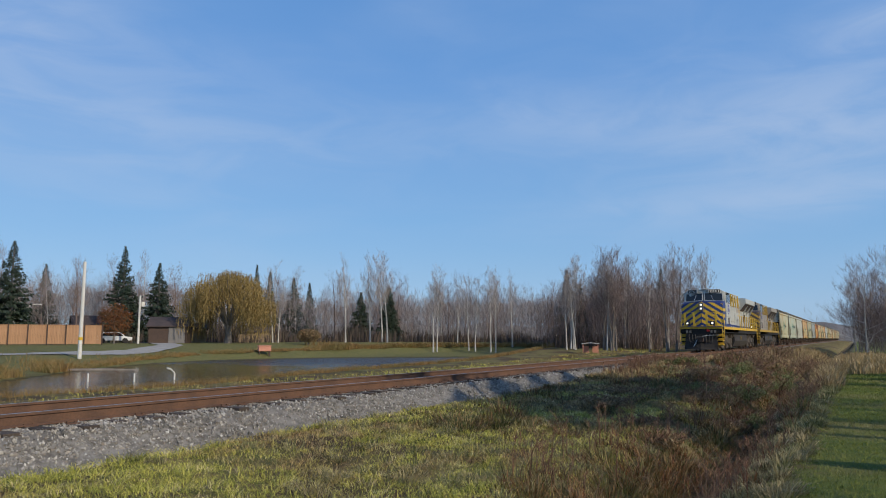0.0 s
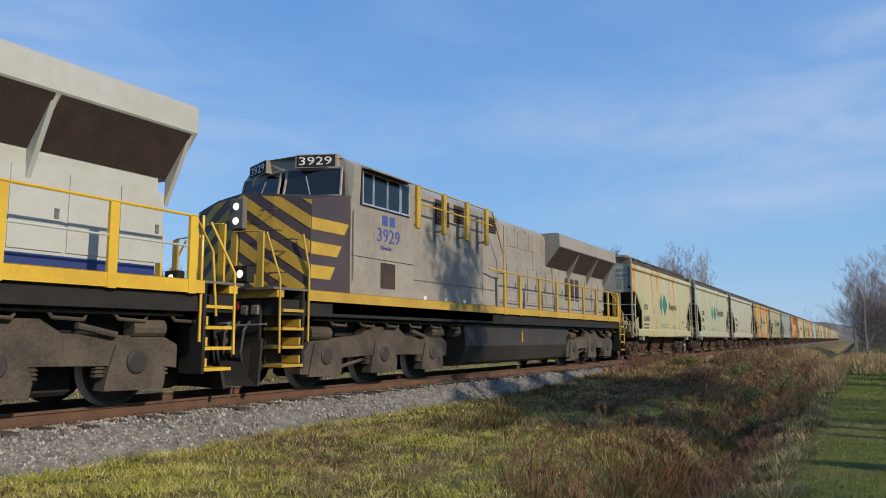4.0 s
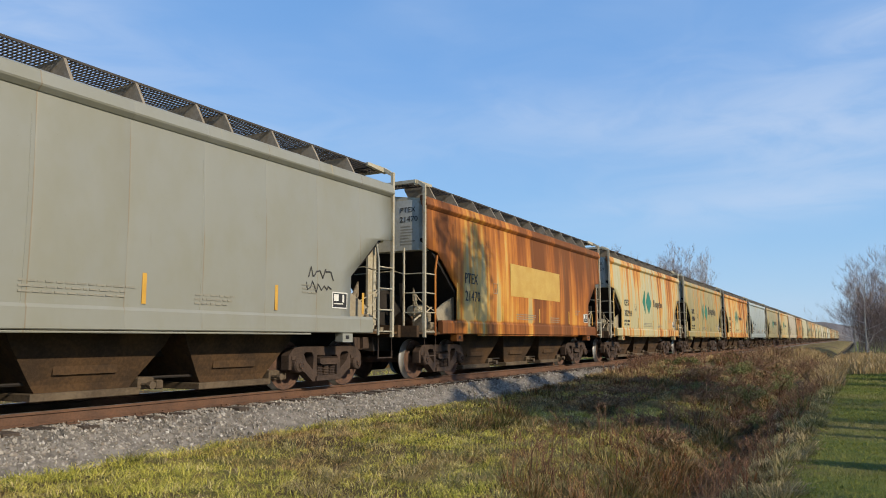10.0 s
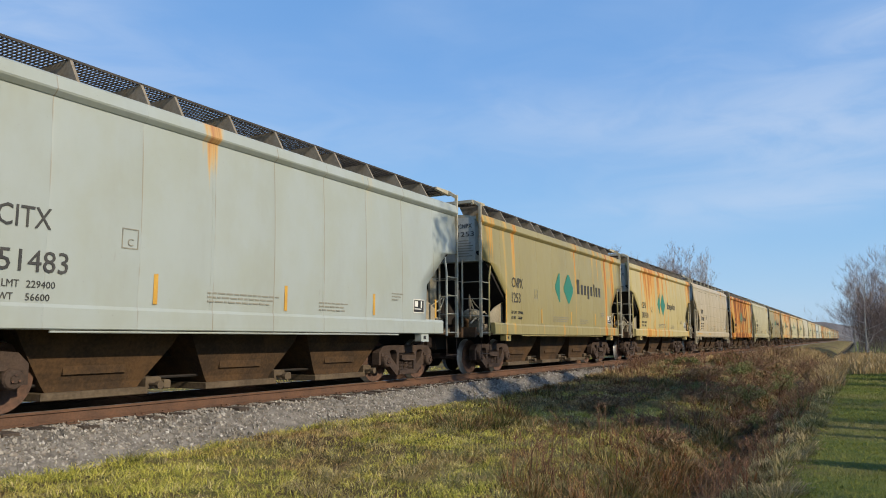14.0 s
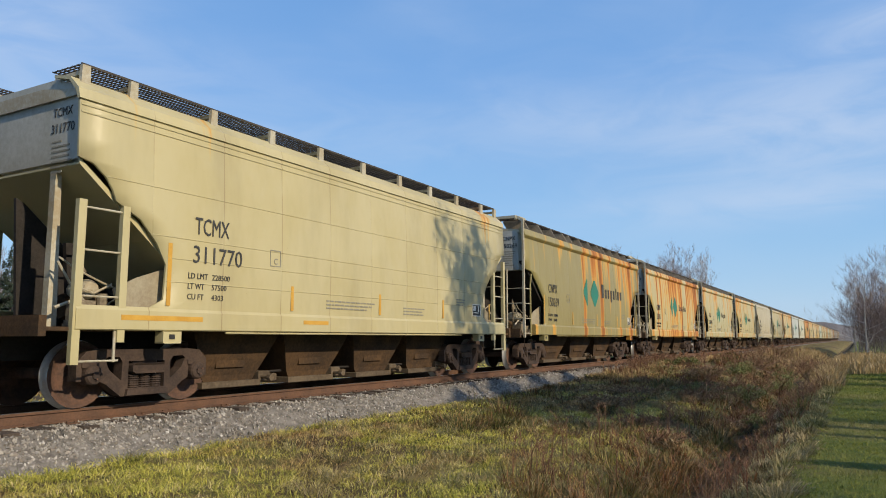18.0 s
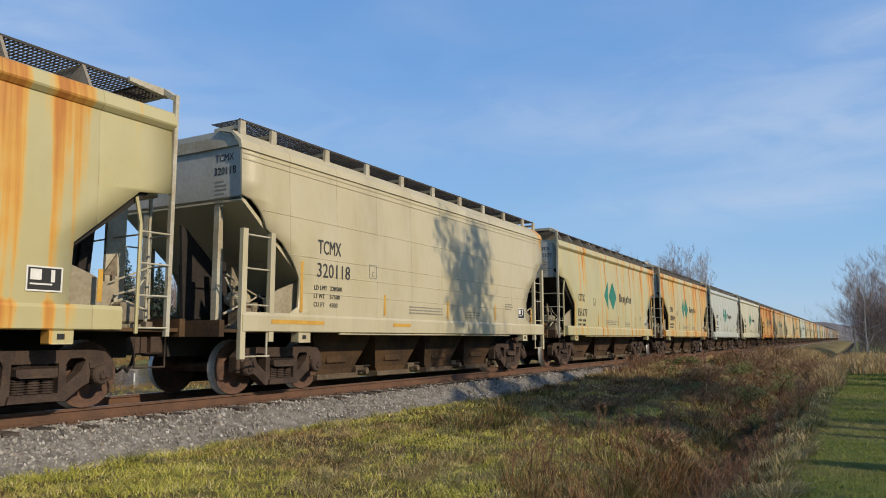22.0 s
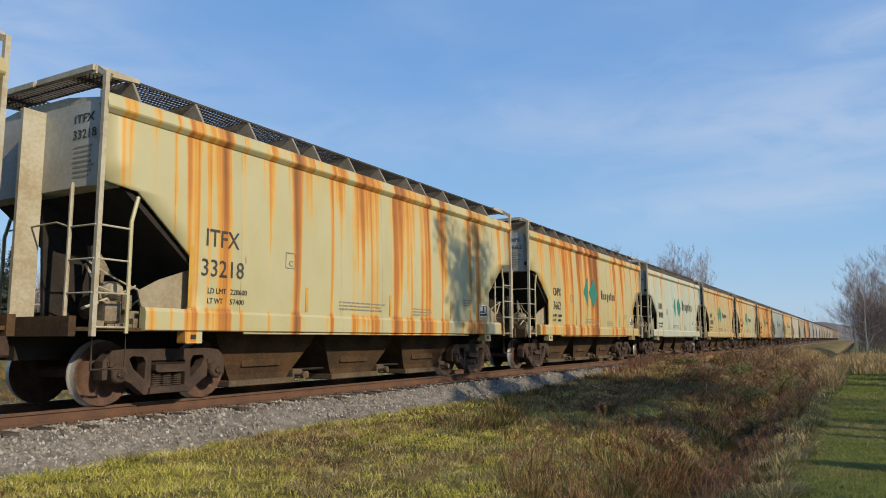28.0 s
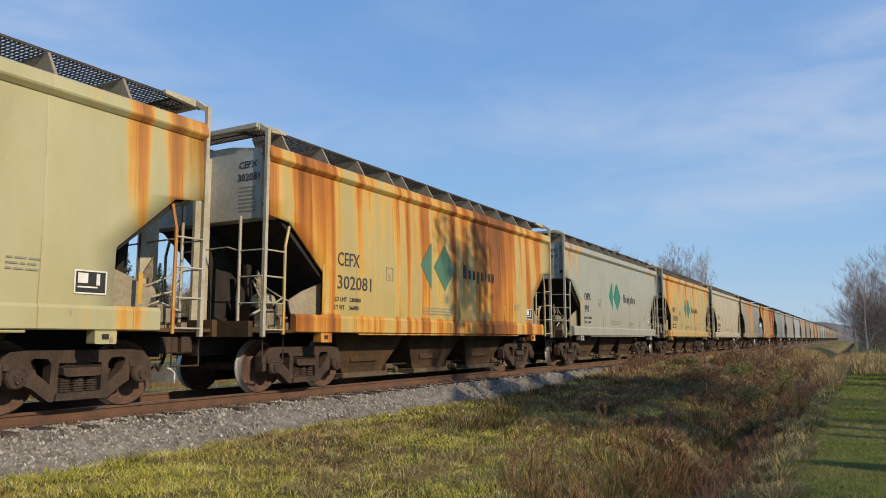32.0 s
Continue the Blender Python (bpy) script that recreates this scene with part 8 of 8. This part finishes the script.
def build_fence():
    f = thing("board_fence", "tall tan board fence with dark posts", "fence", m=facing(59.4, 90, 4))
    board = Shape().box(-0.072, 0.072, -0.012, 0.012, 0.05, 2.12).mesh("board", BOARD)
    post = Shape().box(-0.06, 0.06, -0.06, 0.06, -0.3, 2.22).mesh("post", WALL_BROWN)
    for k in range(9):
        part("post", post, None, f, at=pose(-7.4 + k * 1.83, -0.08, 0))
        if k < 8:
            for q in range(12):
                part("board", board, None, f, at=pose(-7.4 + k * 1.83 + 0.075 + q * 0.1525, 0, 0))
            part("rail", Shape().box(-7.4 + k * 1.83, -7.4 + (k + 1) * 1.83, 0.012, 0.06, 1.6, 1.7), BOARD, f)
            part("cap_rail", Shape().box(-7.4 + k * 1.83, -7.4 + (k + 1) * 1.83, -0.05, 0.05, 2.12, 2.16), BOARD, f)


build_fence()


def build_house(name, label, m, w, d, eave, ridge, wall, door_mat=None, door=(0.2, 1.6), gable_front=False):
    """A small building: w wide towards the viewpoint, d deep."""
    h = thing(name, label, "outbuilding", m=m)
    s = Shape()
    for x0, x1, y0, y1 in ((-w / 2, w / 2, -d / 2, -d / 2 + 0.15), (-w / 2, w / 2, d / 2 - 0.15, d / 2), (-w / 2, -w / 2 + 0.15, -d / 2 + 0.15, d / 2 - 0.15), (w / 2 - 0.15, w / 2, -d / 2 + 0.15, d / 2 - 0.15)):
        s = Shape().box(x0, x1, y0, y1, -0.3, eave)
        part("wall", s, wall, h)
    for sg in (-1, 1):
        s = Shape()
        if gable_front:
            s.prism([(0, ridge), (sg * (w / 2 + 0.3), eave - 0.1), (sg * (w / 2 + 0.3), eave + 0.02), (0, ridge + 0.12)], -d / 2 - 0.3, d / 2 + 0.3, axis="y")
        else:
            s.prism([(0, ridge), (sg * (d / 2 + 0.3), eave - 0.1), (sg * (d / 2 + 0.3), eave + 0.02), (0, ridge + 0.12)], -w / 2 - 0.3, w / 2 + 0.3, axis="x")
        part("roof_slope", s, ROOF_BROWN, h)
        s = Shape()
        if gable_front:
            s.prism([(-w / 2, eave), (w / 2, eave), (0, ridge)], sg * d / 2 - 0.07, sg * d / 2 + 0.07, axis="y")
        else:
            s.prism([(-d / 2, eave), (d / 2, eave), (0, ridge)], sg * w / 2 - 0.07, sg * w / 2 + 0.07, axis="x")
        part("gable", s, wall, h)
    if door_mat:
        g = part("garage_door", Shape().box(door[0], door[1], -d / 2 - 0.04, -d / 2 - 0.003, 0.0, 2.0), door_mat, h)
        for k in range(4):
            part("door_panel", Shape().box(door[0] + 0.05, door[1] - 0.05, -d / 2 - 0.06, -d / 2 - 0.042, 0.06 + k * 0.49, 0.48 + k * 0.49), door_mat, g)
    return h


build_house("garage", "dark brown garage with a grey door", facing(50.25, 98, -8), 4.4, 5.0, 2.1, 3.2, WALL_BROWN, GREY_DOOR, (0.1, 2.0))
build_house("shed", "tan shed behind the willow", facing(48.6, 104, 0), 3.0, 3.0, 1.9, 2.6, WALL_TAN)
build_house("house", "low brown house behind the trees", facing(54.6, 118, 6), 9.0, 6.0, 2.4, 3.8, WALL_BROWN)
build_house("cabin", "low tan cabin at the woods", facing(44.0, 112, 0), 5.5, 4.0, 1.6, 2.2, WALL_TAN)


def build_poles():
    for az, d, h, r in ((56.2, 66, 7.9, 0.17), (52.45, 96, 5.8, 0.15)):
        x, y = polar(az, d)
        p = thing("utility_pole", "pale bare wooden utility pole", "utility pole", "poles", m=pose(x, y, ground_z(x, y)))
        part("pole_shaft", Shape().tube([(0, 0, -0.5), (0, 0, h)], [r, r * 0.72], 10), POLE_PALE, p)
        if h > 6:
            part("marker", Shape().lathe(((r, 1.5), (r * 1.05, 1.5), (r * 1.05, 1.75), (r, 1.75)), 10, axis="z"), L_YELLOW, p, "yellow marker sleeve")
        else:
            part("meter_box", Shape().box(0.1, 0.55, -0.2, 0.15, h - 1.3, h - 0.75, 0.03), POLE_PALE, p)
    x, y = polar(59.5, 108)
    p = thing("street_lamp", "thin grey street lamp", "street lamp", m=pose(x, y, ground_z(x, y)))
    part("pole_shaft", Shape().tube([(0, 0, -0.3), (0, 0, 4.7), (0.2, -0.2, 5.0), (0.9, -0.6, 5.05)], 0.07, 8), POLE_PALE, p)
    part("lamp_head", Shape().box(0.75, 1.25, -0.75, -0.5, 4.98, 5.1, 0.03), POLE_PALE, p)


build_poles()


def build_small_things():
    # drive
    s = Shape()
    pts = [(24, 60), (30, 58.5), (38, 58.5), (47, 61), (55, 66), (60, 74), (62, 82)]
    for i in range(31):
        t = i / 30 * (len(pts) - 1)
        k = min(len(pts) - 2, int(t))
        a, b = Vector((*pts[k], 0)), Vector((*pts[k + 1], 0))
        c, d = a.lerp(b, t - k), (b - a).normalized()
        for o in (-1.3, 1.3):
            x, y = c.x - d.y * o, c.y + d.x * o
            s.v.append((x, y, ground_z(x, y) + 0.05))
    for i in range(30):
        s.face(2 * i, 2 * i + 1, 2 * i + 3, 2 * i + 2)
    solid("drive", s, GRAVEL, "pale gravel drive across the lawn", "drive", kind="structure")
    # salmon crate on legs by the pond
    b = thing("wooden_crate", "faded salmon wooden crate on short legs", "crate", m=facing(43.5, 81, 10))
    part("crate_body", Shape().box(-0.65, 0.65, -0.4, 0.4, 0.45, 1.0, 0.05), PINK, b)
    part("crate_lid", Shape().box(-0.70, 0.70, -0.45, 0.45, 1.0, 1.07, 0.02), PINK, b)
    for x in (-0.55, 0.55):
        for y in (-0.3, 0.3):
            part("leg", Shape().box(x - 0.05, x + 0.05, y - 0.05, y + 0.05, -0.1, 0.45), WALL_BROWN, b)
    # small shelter
    b = thing("small_shelter", "small open shelter with a pale roof", "shelter", m=facing(18.3, 78, 0) @ Matrix.Diagonal((0.8, 0.8, 0.66, 1)))
    part("roof_panel", Shape().prism([(-1.15, 1.45), (0, 1.62), (1.15, 1.45), (1.15, 1.52), (0, 1.70), (-1.15, 1.52)], -0.8, 0.8), POLE_PALE, b, "pale roof panel")
    for x in (-0.95, 0.95):
        for y in (-0.6, 0.6):
            part("post", Shape().box(x - 0.06, x + 0.06, y - 0.06, y + 0.06, -0.2, 1.5), PINK, b)
    for x in (-0.62, 0.62):
        part("side_board", Shape().box(x - 0.38, x + 0.38, 0.5, 0.56, 0.1, 1.1), PINK, b)
    # parked white car
    c = thing("parked_car", "white car parked by the trees", "car", m=facing(54.1, 101, 5))
    part("car_body", Shape().prism([(-2.1, 0.35), (2.1, 0.35), (2.15, 0.75), (1.3, 0.88), (0.7, 1.38), (-1.2, 1.40), (-1.9, 0.9), (-2.15, 0.8)], -0.82, 0.82), CAR_WHITE, c)
    part("window", Shape().prism([(1.1, 0.90), (0.62, 1.30), (-1.1, 1.32), (-1.6, 0.92)], -0.835, -0.815), GLASS, c)
    for x in (-1.3, 1.3):
        for y in (-0.78, 0.78):
            part("wheel", Shape().lathe(((0, y - 0.1), (0.32, y - 0.1), (0.34, y), (0.32, y + 0.1), (0, y + 0.1)), 16, at=(x, 0, 0.33)), TYRE, c)
    # floating log and bent pipe in the pond
    x, y = polar(54.6, 54)
    solid("floating_log", Shape().tube([(-2.2, 0.2, 0.10), (0, 0, 0.04), (2.2, -0.2, -0.02)], [0.10, 0.12, 0.09], 8), BARK, "pale weathered log lying in the pond", "log", m=pose(x, y, WATER, 0, 0, -20))
    x, y = polar(50.0, 40)
    solid("bent_pipe", Shape().tube([(-0.35, 0, 0.62), (-0.1, 0, 0.55), (0.12, 0, 0.35), (0.12, 0, -0.5)], 0.045, 8), POLE_PALE, "bent white pipe standing in the pond", "pipe", m=pose(x, y, WATER))
    for az, d in ((55.6, 40), (52.6, 39)):
        x, y = polar(az, d)
        solid("stake", Shape().tube([(0, 0, -0.6), (0.02, 0, 0.42)], 0.04, 8), POLE_PALE, "short pale stake at the pond", "stake", m=pose(x, y, WATER))


build_small_things()

# ---- what moves ----
# small changes of the train's pace, in metres ahead of an even roll
PACE = ((0.0, 0.0), (3.0, 0.0), (6.0, 0.16), (9.0, 0.45), (13.0, 0.52), (19.0, 0.60), (23.0, 0.60), (28.0, 0.27), (32.0, 0.08))


def motions():
    def rolled(t):
        return SPEED * t + float(np.interp(t, [a for a, _ in PACE], [b for _, b in PACE]))

    times = [0, 1.5, 3, 6, 9, 13, 16, 19, 23, 25.5, 28, 30, 32]
    for n, car in enumerate(HOPPERS):
        x = FIRST + PITCH * n
        walk(car, [(t, pose(x - rolled(t), TRACK, 0)) for t in times])
    for n, loco in enumerate(LOCOS):
        x = LOCO_FIRST + 22.3 * n
        walk(loco, [(t, pose(x - rolled(t), TRACK, 0)) for t in times])
    # the wheels roll without slipping; all of one size turn alike and share the keys of the first
    for kind, r in (("wheelset", AXLE_R), ("drive_wheelset", LOCO_R)):
        wheels = [o for o in scene.objects if o.name.split(".")[0] == kind]
        rows = [(k / FPS, pose(0, 0, 0, 0, -math.degrees(SPEED * k / FPS / r) % 360, 0)) for k in range(32 * FPS + 1)]
        walk(wheels[0], rows)
        keys = wheels[0].animation_data
        for w in wheels[1:]:
            w.rotation_mode = "QUATERNION"
            w.animation_data_create()
            w.animation_data.action, w.animation_data.action_slot = keys.action, keys.action_slot


motions()
